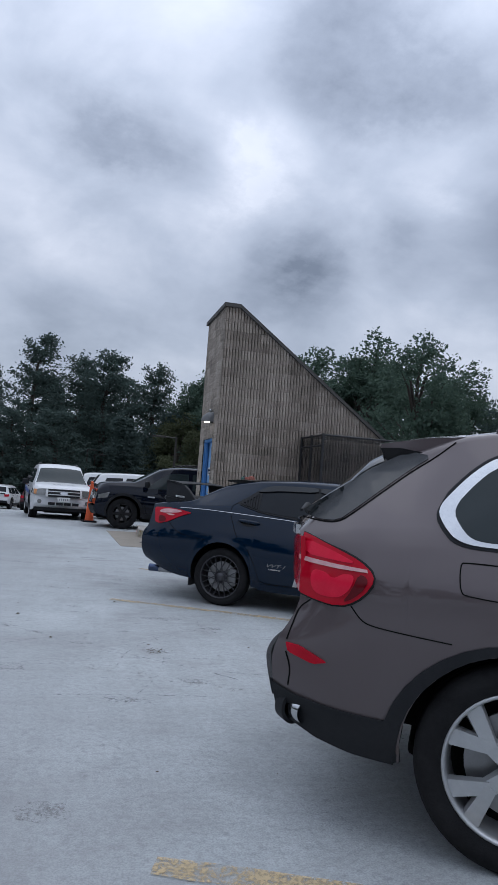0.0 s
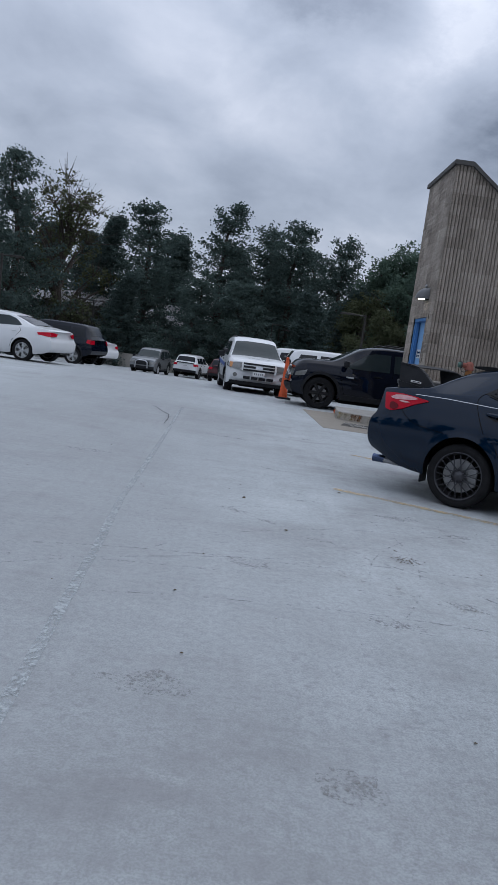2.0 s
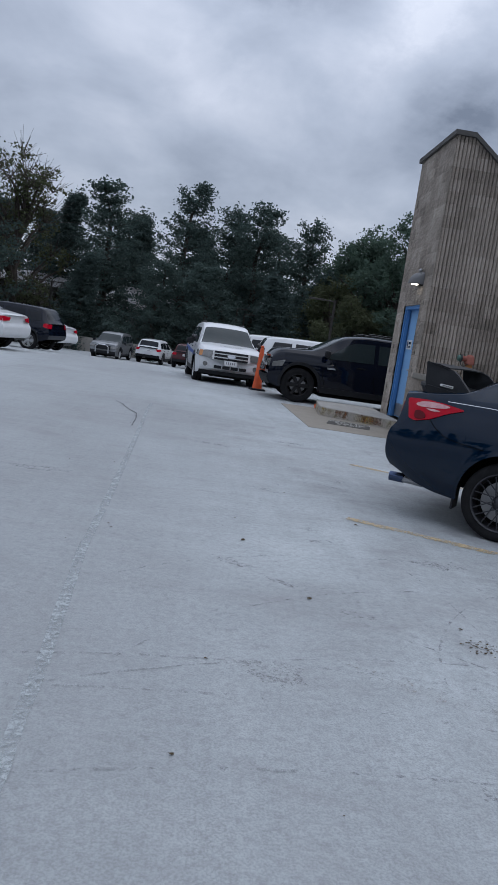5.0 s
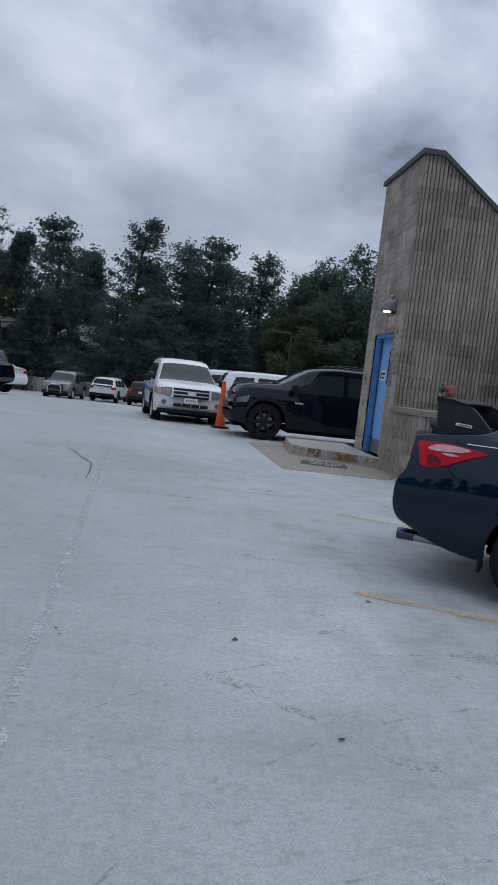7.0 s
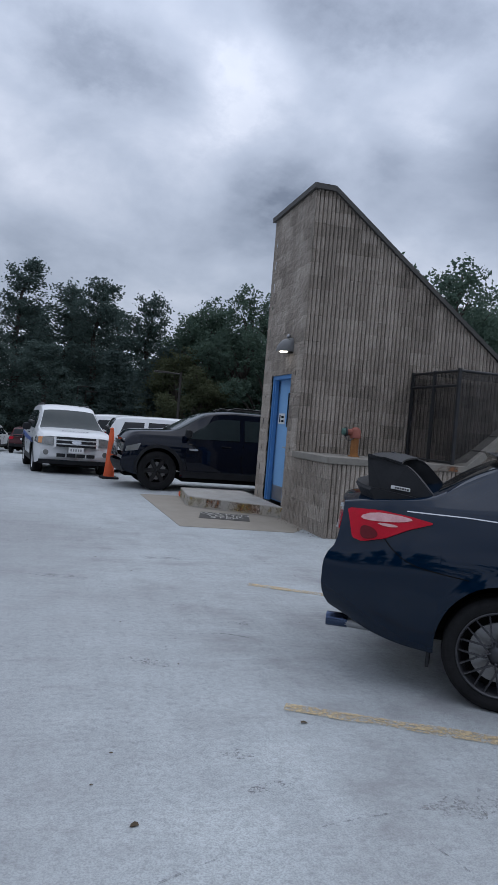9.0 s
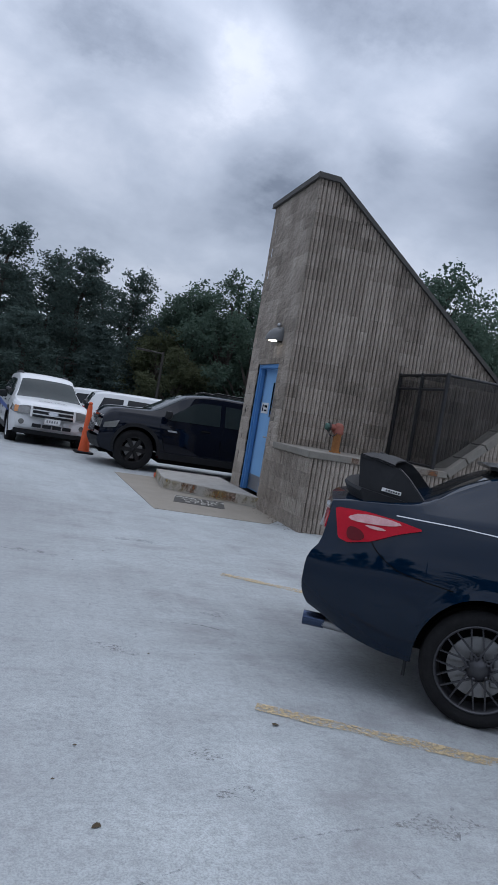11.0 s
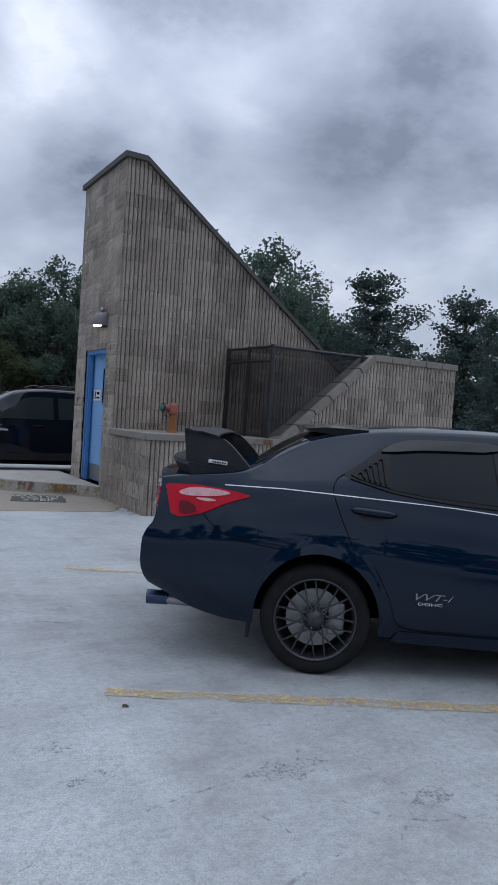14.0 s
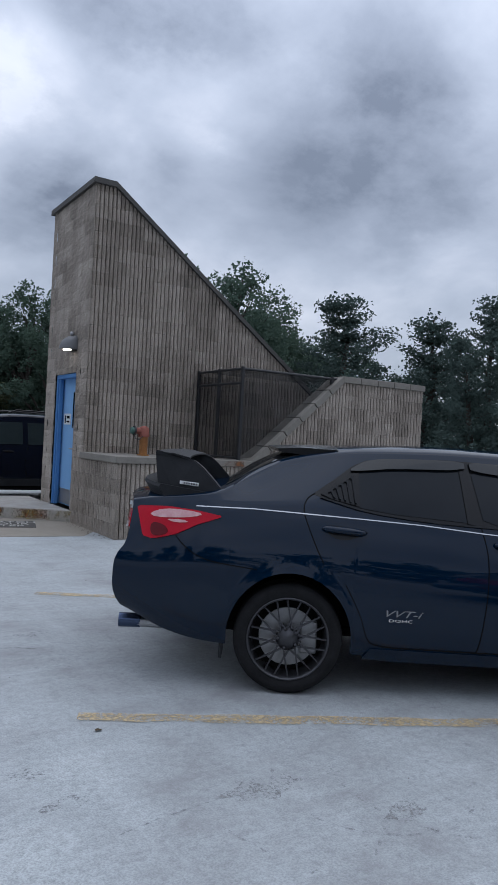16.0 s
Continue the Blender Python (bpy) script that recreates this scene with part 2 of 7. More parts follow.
M = dict(
    deck=deck_mat(),
    patch=surface("patch_concrete", (0.23, 0.20, 0.165), (0.31, 0.28, 0.235), 2.5, 0.9, bump=0.5, bump_scale=50),
    kerb=surface("kerb_concrete", (0.24, 0.225, 0.20), (0.42, 0.40, 0.37), 4, 0.85, bump=0.5, bump_scale=45),
    kerb_yellow=worn_mat("worn_kerb_paint", (0.50, 0.34, 0.07), (0.36, 0.27, 0.10), 0.55, 9),
    rust=worn_mat("rust_stain", (0.22, 0.085, 0.03), (0.16, 0.07, 0.03), 0.50, 10),
    line=worn_mat("worn_yellow_paint", (0.58, 0.41, 0.19), (0.52, 0.42, 0.27), 0.49, 45),
    ghost=worn_mat("faded_yellow_paint", (0.46, 0.38, 0.26), (0.42, 0.38, 0.30), 0.62, 30),
    sealant=worn_mat("pale_sealant", (0.43, 0.465, 0.472), (0.40, 0.43, 0.438), 0.485, 34),
    crack=surface("crack_shadow", (0.05, 0.05, 0.055), (0.12, 0.12, 0.125), 20, 0.9),
    scuff=worn_mat("tyre_scuff", (0.24, 0.245, 0.255), (0.28, 0.285, 0.29), 0.58, 16),
    grit=worn_mat("pitted_patch", (0.22, 0.215, 0.215), (0.28, 0.275, 0.27), 0.57, 55),
    block=block_mat(),
    mortar=surface("mortar", (0.10, 0.09, 0.078), (0.15, 0.135, 0.12), 9, 0.95, bump=0.5),
    coping=surface("coping_concrete", (0.15, 0.137, 0.12), (0.27, 0.25, 0.22), 3, 0.9, bump=0.5, bump_scale=40),
    wall=surface("wall_concrete", (0.22, 0.205, 0.185), (0.33, 0.31, 0.28), 1.2, 0.9, bump=0.4, bump_scale=30),
    flash=surface("roof_metal", (0.055, 0.053, 0.05), (0.095, 0.09, 0.085), 3, 0.75, 0.0),
    blue=surface("blue_frame_paint", (0.06, 0.185, 0.42), (0.085, 0.235, 0.49), 5, 0.45, bump=0.1),
    blue_leaf=surface("blue_door_paint", (0.16, 0.34, 0.60), (0.22, 0.42, 0.68), 3, 0.5, bump=0.1),
    steel=surface("brushed_steel", (0.30, 0.30, 0.31), (0.42, 0.42, 0.43), 12, 0.4, 0.9),
    dark_metal=surface("dark_metal", (0.02, 0.02, 0.022), (0.045, 0.045, 0.048), 8, 0.5, 0.3),
    bronze=surface("bronze_paint", (0.03, 0.027, 0.024), (0.055, 0.05, 0.045), 8, 0.45, 0.4),
    hood=surface("grey_cast_metal", (0.11, 0.11, 0.112), (0.18, 0.18, 0.182), 9, 0.4, 0.6),
    pipe=surface("rusted_pipe", (0.20, 0.075, 0.03), (0.42, 0.20, 0.06), 9, 0.85, bump=0.6),
    pipe_red=surface("faded_red_paint", (0.22, 0.06, 0.045), (0.30, 0.11, 0.08), 9, 0.75, bump=0.4),
    green=surface("green_patina", (0.04, 0.10, 0.09), (0.08, 0.15, 0.12), 14, 0.7),
    screen=mesh_screen(),
    bulb=glow("lamp_glow", (1.0, 0.93, 0.8), 5.0),
    navy=paint("navy_paint", (0.0005, 0.0090, 0.0250), 0.0, 0.35, 0.002, 0.75, 0.0),
    brown=paint("brown_metallic", (0.108, 0.087, 0.090), 0.45, 0.40, 0.03, 1.0),
    white=paint("white_paint", (0.66, 0.67, 0.68), 0.0, 0.3, 0.05),
    black=paint("black_paint", (0.0022, 0.0045, 0.012), 0.0, 0.3, 0.006, 0.7, 0.0),
    silver=paint("silver_paint", (0.22, 0.23, 0.24), 0.6, 0.35, 0.05),
    maroon=paint("dark_red_paint", (0.06, 0.012, 0.014), 0.3, 0.3, 0.05),
    plastic=surface("black_plastic", (0.011, 0.012, 0.014), (0.025, 0.026, 0.029), 6, 0.55, bump=0.15, bump_scale=200, spec=0.18),
    gloss=surface("gloss_black", (0.006, 0.006, 0.007), (0.012, 0.012, 0.013), 6, 0.22, coat=0.15, spec=0.2),
    rubber=surface("tyre_rubber", (0.010, 0.010, 0.011), (0.026, 0.026, 0.027), 9, 0.85, bump=0.3, bump_scale=120, spec=0.08),
    under=surface("underbody", (0.005, 0.005, 0.005), (0.010, 0.010, 0.010), 6, 0.9, spec=0.05),
    smoked=surface("smoked_plastic", (0.004, 0.005, 0.006), (0.008, 0.009, 0.010), 6, 0.10, coat=0.6, spec=0.3, rough_var=0.04),
    rear_glass=glass_mat("rear_screen_glass", (0.010, 0.012, 0.014), 0.02, spec=0.6),
    red_bright=surface("bright_red_lens", (0.62, 0.010, 0.035), (0.75, 0.02, 0.06), 14, 0.12, coat=0.1, rough_var=0.05, spec=0.12),
    tint=glass_mat("tinted_glass", (0.004, 0.006, 0.009), spec=0.26),
    window=glass_mat("car_glass", (0.014, 0.021, 0.023), spec=0.32),
    screen_glass=glass_mat("windscreen_glass", (0.016, 0.024, 0.026), 0.03, spec=0.16),
    chrome=surface("chrome", (0.50, 0.51, 0.53), (0.62, 0.63, 0.64), 5, 0.12, 1.0, rough_var=0.05),
    alloy=surface("silver_alloy", (0.42, 0.43, 0.44), (0.56, 0.57, 0.58), 6, 0.35, 0.7),
    gun=surface("gunmetal_alloy", (0.050, 0.050, 0.056), (0.085, 0.085, 0.092), 6, 0.34, 0.6),
    blackrim=surface("black_alloy", (0.010, 0.010, 0.011), (0.022, 0.022, 0.023), 6, 0.35, 0.3),
    disc=surface("brake_disc", (0.22, 0.22, 0.225), (0.33, 0.33, 0.335), 10, 0.4, 0.8),
    red=surface("red_lens", (0.36, 0.003, 0.014), (0.52, 0.006, 0.024), 5, 0.10, coat=0.1, rough_var=0.05, spec=0.15),
    dark_red=surface("dark_red_lens", (0.09, 0.002, 0.006), (0.15, 0.004, 0.010), 5, 0.12, coat=0.3, spec=0.1, rough_var=0.05),
    pink=surface("clear_red_lens", (0.46, 0.17, 0.19), (0.70, 0.46, 0.46), 26, 0.12, coat=0.6),
    amber=surface("amber_lens", (0.55, 0.20, 0.05), (0.62, 0.28, 0.10), 6, 0.15, coat=1.0),
    lamp=surface("clear_lens", (0.13, 0.13, 0.125), (0.30, 0.30, 0.29), 9, 0.12, 0.3, coat=1.0),
    blue_steel=surface("burnt_titanium", (0.03, 0.05, 0.11), (0.10, 0.13, 0.20), 9, 0.25, 0.9),
    orange=surface("orange_plastic", (0.62, 0.085, 0.025), (0.72, 0.13, 0.045), 5, 0.55),
    decal=surface("white_decal", (0.60, 0.60, 0.60), (0.70, 0.70, 0.70), 9, 0.5),
    decal_blue=surface("blue_decal", (0.03, 0.07, 0.25), (0.05, 0.10, 0.32), 9, 0.5),
    grey=surface("grey_decal", (0.18, 0.19, 0.20), (0.25, 0.26, 0.27), 9, 0.5),
    mat=surface("worn_dark_mat", (0.045, 0.042, 0.038), (0.10, 0.093, 0.083), 6, 0.9, bump=0.4),
    letters=worn_mat("worn_white_letters", (0.55, 0.53, 0.49), (0.45, 0.43, 0.4), 0.36, 30),
    bark=surface("pine_bark", (0.035, 0.028, 0.024), (0.085, 0.07, 0.06), 3, 0.95, bump=0.6, stretch=(1, 1, 0.3)),
    # needle and oak colours include distance haze: lifted and turned bluish
    pine=leaf_mat("pine_needles", (0.066, 0.096, 0.088), (0.088, 0.125, 0.110)),
    fir=leaf_mat("spruce_needles", (0.058, 0.085, 0.080), (0.074, 0.105, 0.094)),
    oak=leaf_mat("oak_leaves", (0.066, 0.104, 0.084), (0.106, 0.156, 0.112)),
    yellowing=leaf_mat("yellowing_leaves", (0.055, 0.070, 0.042), (0.105, 0.112, 0.058)),
    ground=surface("woodland_floor", (0.018, 0.024, 0.014), (0.045, 0.05, 0.03), 0.4, 0.95, bump=0.5, bump_scale=6),
    siding=surface("grey_siding", (0.17, 0.17, 0.175), (0.24, 0.24, 0.245), 1, 0.8),
    shingle=surface("roof_shingle", (0.20, 0.20, 0.21), (0.32, 0.32, 0.33), 2, 0.85),
    trim=surface("white_trim", (0.5, 0.5, 0.5), (0.6, 0.6, 0.6), 2, 0.6),
    litter=surface("dead_leaf", (0.05, 0.035, 0.022), (0.12, 0.09, 0.055), 30, 0.9),
)


# ---- building blocks ----
def ob_from(name, bm, mat, parent=None, label="", smooth=False):
    me = bpy.data.meshes.new(name)
    bm.to_mesh(me)
    bm.free()
    for m in (mat if isinstance(mat, (list, tuple)) else [mat]):
        me.materials.append(m)
    if smooth:
        me.polygons.foreach_set("use_smooth", [True] * len(me.polygons))
        me.set_sharp_from_angle(angle=radians(38))
    ob = new(name, me)
    if parent is not None:
        ob.parent = parent
    if label:
        ob["label"] = label
    return ob


def part(name, bm, mat, parent, label="", smooth=False):
    return ob_from(name, bm, mat, parent, label, smooth)


def shared(name, me, parent, m=None, label=""):
    ob = new(name, me)
    ob.parent = parent
    if m is not None:
        ob.matrix_basis = m
    if label:
        ob["label"] = label
    return ob


def empty(name, m=None, **tags):
    e = new(name)
    e.empty_display_size = 0.2
    if m is not None:
        e.matrix_basis = m
    return tagged(e, **tags)


def box(x0, y0, z0, x1, y1, z1, bevel=0.0, bm=None, seg=2):
    own = bm is None
    b = bmesh.new()
    r = bmesh.ops.create_cube(b, size=1)
    for v in r["verts"]:
        v.co = Vector(((x0 + x1) / 2 + v.co.x * (x1 - x0), (y0 + y1) / 2 + v.co.y * (y1 - y0), (z0 + z1) / 2 + v.co.z * (z1 - z0)))
    if bevel:
        bmesh.ops.bevel(b, geom=b.edges[:], offset=bevel, segments=seg, affect="EDGES", profile=0.5)
    if own:
        return b
    merge(bm, b)
    return bm


def merge(bm, other, m=None):
    if m is not None:
        bmesh.ops.transform(other, matrix=m, verts=other.verts)
    me = bpy.data.meshes.new("tmp")
    other.to_mesh(me)
    other.free()
    bm.from_mesh(me)
    bpy.data.meshes.remove(me)
    return bm


def prism(outline, z0, z1, bevel=0.0, m=None):
    """An upright prism over an outline of (x, y)."""
    b = bmesh.new()
    vs = [b.verts.new((x, y, z0)) for x, y in outline]
    f = b.faces.new(vs)
    if f.normal.z > 0 or f.calc_area() and (b.normal_update() or f.normal.z > 0):
        bmesh.ops.reverse_faces(b, faces=[f])
    r = bmesh.ops.extrude_face_region(b, geom=[f])
    for v in (g for g in r["geom"] if isinstance(g, bmesh.types.BMVert)):
        v.co.z = z1
    bmesh.ops.recalc_face_normals(b, faces=b.faces[:])
    if bevel:
        bmesh.ops.bevel(b, geom=b.edges[:], offset=bevel, segments=2, affect="EDGES", profile=0.5)
    if m is not None:
        bmesh.ops.transform(b, matrix=m, verts=b.verts)
    return b


def tube(points, radius, sides=10, bm=None, caps=True):
    """A round bar along points; the radius may be one per point."""
    b = bm if bm is not None else bmesh.new()
    pts = [Vector(p) for p in points]
    rad = radius if isinstance(radius, (list, tuple)) else [radius] * len(pts)
    rings = []
    for i, p in enumerate(pts):
        d = (pts[min(i + 1, len(pts) - 1)] - pts[max(i - 1, 0)]).normalized()
        a = d.cross(Vector((0, 0, 1)) if abs(d.z) < 0.9 else Vector((1, 0, 0))).normalized()
        c = d.cross(a)
        rings.append([b.verts.new(p + rad[i] * (a * math.cos(2 * math.pi * k / sides) + c * math.sin(2 * math.pi * k / sides))) for k in range(sides)])
    for r0, r1 in zip(rings, rings[1:]):
        for k in range(sides):
            b.faces.new((r0[k], r0[(k + 1) % sides], r1[(k + 1) % sides], r1[k]))
    if caps:
        b.faces.new(rings[0][::-1])
        b.faces.new(rings[-1])
    return b


def lathe(profile, sides=36, m=None, bm=None):
    """A body of revolution about local y, from (y, radius) pairs."""
    b = bmesh.new()
    rings = [[b.verts.new((r * math.cos(2 * math.pi * k / sides), y, r * math.sin(2 * math.pi * k / sides))) for k in range(sides)] for y, r in profile]
    for r0, r1 in zip(rings, rings[1:]):
        for k in range(sides):
            b.faces.new((r0[k], r1[k], r1[(k + 1) % sides], r0[(k + 1) % sides]))
    bmesh.ops.recalc_face_normals(b, faces=b.faces[:])
    if m is not None:
        bmesh.ops.transform(b, matrix=m, verts=b.verts)
    if bm is not None:
        return merge(bm, b)
    return b


def text_bm(s, size, depth=0.002, shear=0.0):
    cu = bpy.data.curves.new("lettering", "FONT")
    cu.body, cu.size, cu.extrude, cu.shear = s, size, depth, shear
    cu.align_x, cu.align_y, cu.resolution_u = "CENTER", "CENTER", 3
    ob = new("lettering", cu)
    me = bpy.data.meshes.new_from_object(ob)
    bpy.data.objects.remove(ob)
    bpy.data.curves.remove(cu)
    b = bmesh.new()
    b.from_mesh(me)
    bpy.data.meshes.remove(me)
    return b


def smooth01(t):
    t = min(max(t, 0.0), 1.0)
    return t * t * (3 - 2 * t)


def deck_z(y):
    """The deck falls gently away beyond the stair tower."""
    return -1.55 * smooth01((y - 4) / 40)


# ---- the deck, its edge walls and the ground below ----
def sheet(x0, x1, ys, zf, thick=None):
    b = bmesh.new()
    rows = [(b.verts.new((x0, y, zf(y))), b.verts.new((x1, y, zf(y)))) for y in ys]
    for (a, c), (d, e) in zip(rows, rows[1:]):
        b.faces.new((a, c, e, d))
    if thick:
        r = bmesh.ops.extrude_face_region(b, geom=b.faces[:])
        for v in (g for g in r["geom"] if isinstance(g, bmesh.types.BMVert)):
            v.co.z -= thick
    bmesh.ops.recalc_face_normals(b, faces=b.faces[:])
    return b


deck = tagged(ob_from("floor_deck", sheet(-34, 30, [-40, -20, 0, 3] + [4 + 2 * i for i in range(21)] + [44.6], deck_z, 0.4), M["deck"]),
              label="pale worn coating on a concrete parking deck", category="parking deck", kind="structure")
ground = tagged(ob_from("ground", box(-900, -900, -6.2, 900, 900, -6.0), M["ground"]), label="dark woodland floor below the deck", category="ground", kind="structure")


def edge_wall(name, p, q, h=1.07, t=0.25):
    p, q = Vector(p), Vector(q)
    d = (q - p).normalized()
    n = Vector((-d.y, d.x)) * t
    b = bmesh.new()
    steps = 24
    prev = None
    for i in range(steps + 1):
        c = p + (q - p) * i / steps
        z = deck_z(c.y)
        ring = [b.verts.new((x, y, zz)) for x, y, zz in ((c.x, c.y, z - 0.3), (c.x, c.y, z + h), (c.x + n.x, c.y + n.y, z + h), (c.x + n.x, c.y + n.y, z - 0.3))]
        if prev:
            for k in range(4):
                b.faces.new((prev[k], prev[(k + 1) % 4], ring[(k + 1) % 4], ring[k]))
        else:
            b.faces.new(ring)
        prev = ring
    b.faces.new(prev[::-1])
    bmesh.ops.recalc_face_normals(b, faces=b.faces[:])
    return tagged(ob_from(name, b, M["wall"]), label="weathered concrete edge wall of the parking deck", category="wall", kind="structure")


edge_wall("wall_north", (-33.5, 43.6), (29.5, 43.0))
edge_wall("wall_west", (-33.6, -39), (-33.6, 43.4))
edge_wall("wall_east", (29.2, 43.0), (29.2, -39))
edge_wall("wall_south", (29, -39.4), (-33.4, -39.4))


def strip(name, pts, width, mat, z=0.004, jitter=0.0, seed=1, **tags):
    """A flat painted or poured strip along points on the deck."""
    rnd = random.Random(seed)
    b = bmesh.new()
    pts = [Vector(p) for p in pts]
    fine = []
    for a, c in zip(pts, pts[1:]):
        n = max(2, int((c - a).length / 0.15))
        fine += [a + (c - a) * i / n for i in range(n)]
    fine.append(pts[-1])
    prev = None
    for i, p in enumerate(fine):
        d = (fine[min(i + 1, len(fine) - 1)] - fine[max(i - 1, 0)]).normalized()
        n = Vector((-d.y, d.x))
        w = width * (0.5 + rnd.uniform(-jitter, jitter))
        s = rnd.uniform(-jitter, jitter) * width
        zz = deck_z(p.y) + z
        row = (b.verts.new((*(p + n * (w + s)), zz)), b.verts.new((*(p - n * (w - s)), zz)))
        if prev:
            b.faces.new((prev[0], prev[1], row[1], row[0]))
        prev = row
    bmesh.ops.recalc_face_normals(b, faces=b.faces[:])
    if b.faces[:] and b.faces[0].normal.z < 0:
        bmesh.ops.reverse_faces(b, faces=b.faces[:])
    return tagged(ob_from(name, b, mat), kind="structure", **tags)


def stall_line(x, y, length=5.2, angle=-27.0, mat="line", width=0.10, seed=3):
    d = Vector((math.cos(radians(angle)), math.sin(radians(angle))))
    p = Vector((x, y))
    return strip("stall_line", [p, p + d * length], width, M[mat], 0.005, 0.08, seed, label="worn yellow painted stall line on the deck", category="parking line")


stall_line(-2.38, -6.90)
stall_line(-1.83, -4.20, 5.0, -29, seed=5)
stall_line(-1.25, -1.53, 1.15, -32, "ghost", seed=6)
stall_line(-2.52, -12.22, 5.0, -20, seed=7, width=0.12)
stall_line(-3.05, -9.45, 4.6, -30, "ghost", seed=8)
strip("trim_joint", [(-4.46, -0.6), (-4.44, -1.5), (-4.32, -4.5), (-4.22, -7.4), (-4.2, -8.4), (-4.11, -9.7), (-4.08, -10.3), (-4.03, -11.3), (-3.98, -13.0), (-3.9, -16.0)], 0.055, M["sealant"], 0.004, 0.04, 9,
      label="pale poured sealant line along a deck joint", category="joint")
strip("trim_crack", [(-5.0, -0.9), (-4.85, -1.2), (-4.72, -1.7), (-4.55, -2.1), (-4.5, -2.6), (-4.47, -3.4)], 0.012, M["crack"], 0.006, 0.3, 10, label="dark crack in the deck coating", category="crack")


def arc_scuff(cx, cy, r, a0, a1, width, seed):
    pts = [(cx + r * math.cos(radians(a)), cy + r * math.sin(radians(a))) for a in np.linspace(a0, a1, 26)]
    strip("tyre_mark", pts, width, M["scuff"], 0.003, 0.2, seed, label="thin dark curved tyre scuff on the deck", category="tyre mark")


for i, (cx, cy, r, a0, a1, w) in enumerate([(-1.5, -8.05, 0.42, 140, 330, 0.012), (-1.1, -8.15, 0.55, 150, 300, 0.010), (-2.5, -6.0, 0.35, 40, 190, 0.012), (-3.0, -14.6, 5.0, 62, 110, 0.014),
                                            (-3.2, -15.3, 5.4, 60, 105, 0.016), (-2.6, -16.5, 6.2, 70, 112, 0.014), (-2.0, -13.6, 4.2, 80, 130, 0.012), (-1.6, -11.0, 2.6, 95, 150, 0.012),
                                            (-2.0, -10.6, 2.7, 80, 140, 0.010), (-4.6, -12.4, 3.8, 20, 62, 0.014), (-0.6, -9.9, 1.9, 120, 175, 0.010), (-5.0, -9.0, 2.9, -30, 20, 0.010)]):
    arc_scuff(cx, cy, r, a0, a1, w, 20 + i)


def blotch(x, y, rx, ry, rot, seed, mat="grit"):
    rnd = random.Random(seed)
    rx, ry = rx * 0.8, ry * 0.8
    b = bmesh.new()
    c, s = math.cos(rot), math.sin(rot)
    vs = []
    for k in range(22):
        a = 2 * math.pi * k / 22
        q = 1 + rnd.uniform(-0.3, 0.3)
        u, v = rx * q * math.cos(a), ry * q * math.sin(a)
        vs.append(b.verts.new((x + u * c - v * s, y + u * s + v * c, deck_z(y) + 0.0025)))
    b.faces.new(vs)
    return tagged(ob_from("worn_spot", b, M[mat]), label="pitted worn spot in the deck coating", category="worn spot", kind="structure")


for i, (x, y, rx, ry) in enumerate([(-2.16, -9.2, 0.13, 0.08), (-3.21, -9.69, 0.16, 0.13), (-2.77, -7.38, 0.10, 0.06), (-2.69, -7.68, 0.13, 0.06), (-3.05, -8.6, 0.16, 0.05), (-2.72, -8.95, 0.12, 0.05),
                                   (-1.95, -7.9, 0.22, 0.10), (-1.55, -8.3, 0.12, 0.08), (-3.35, -8.35, 0.18, 0.06), (-2.45, -10.4, 0.2, 0.09), (-3.6, -11.3, 0.2, 0.12), (-2.2, -5.4, 0.14, 0.06),
                                   (-3.0, -6.2, 0.2, 0.07), (-3.5, -4.0, 0.3, 0.08), (-2.4, -3.1, 0.3, 0.09), (-4.9, -6.5, 0.3, 0.10), (-2.0, -10.0, 0.15, 0.07), (-2.9, -11.8, 0.14, 0.1)]):
    blotch(x, y, rx, ry, -0.5 + 0.2 * (i % 4), 40 + i)

# pitted concrete patch before the door, and the mat painted on it
patch = tagged(ob_from("pavement_patch", prism([(-1.95, 2.9), (-1.86, -0.86), (-0.30, -1.06), (0.02, -0.6), (0.02, 2.9)], -0.05, 0.006), M["patch"]),
               label="tan bare concrete patch in front of the stair door", category="pavement", kind="structure")
mat_m = pose(-0.97, 0.25, 0.007, 0, 0, -14)
step_mat = empty("warning_mat", mat_m, label="worn dark painted square reading watch your step", category="warning mat")
part("mat_field", box(-0.38, -0.36, 0, 0.38, 0.36, 0.004), M["mat"], step_mat)
for word, yy in (("WATCH", 0.20), ("YOUR", 0.0), ("STEP", -0.20)):
    b = text_bm(word, 0.21, 0.001)
    bmesh.ops.transform(b, matrix=Matrix.Translation((0, yy, 0.0065)), verts=b.verts)
    part("lettering", b, M["letters"], step_mat, "worn white painted letters")

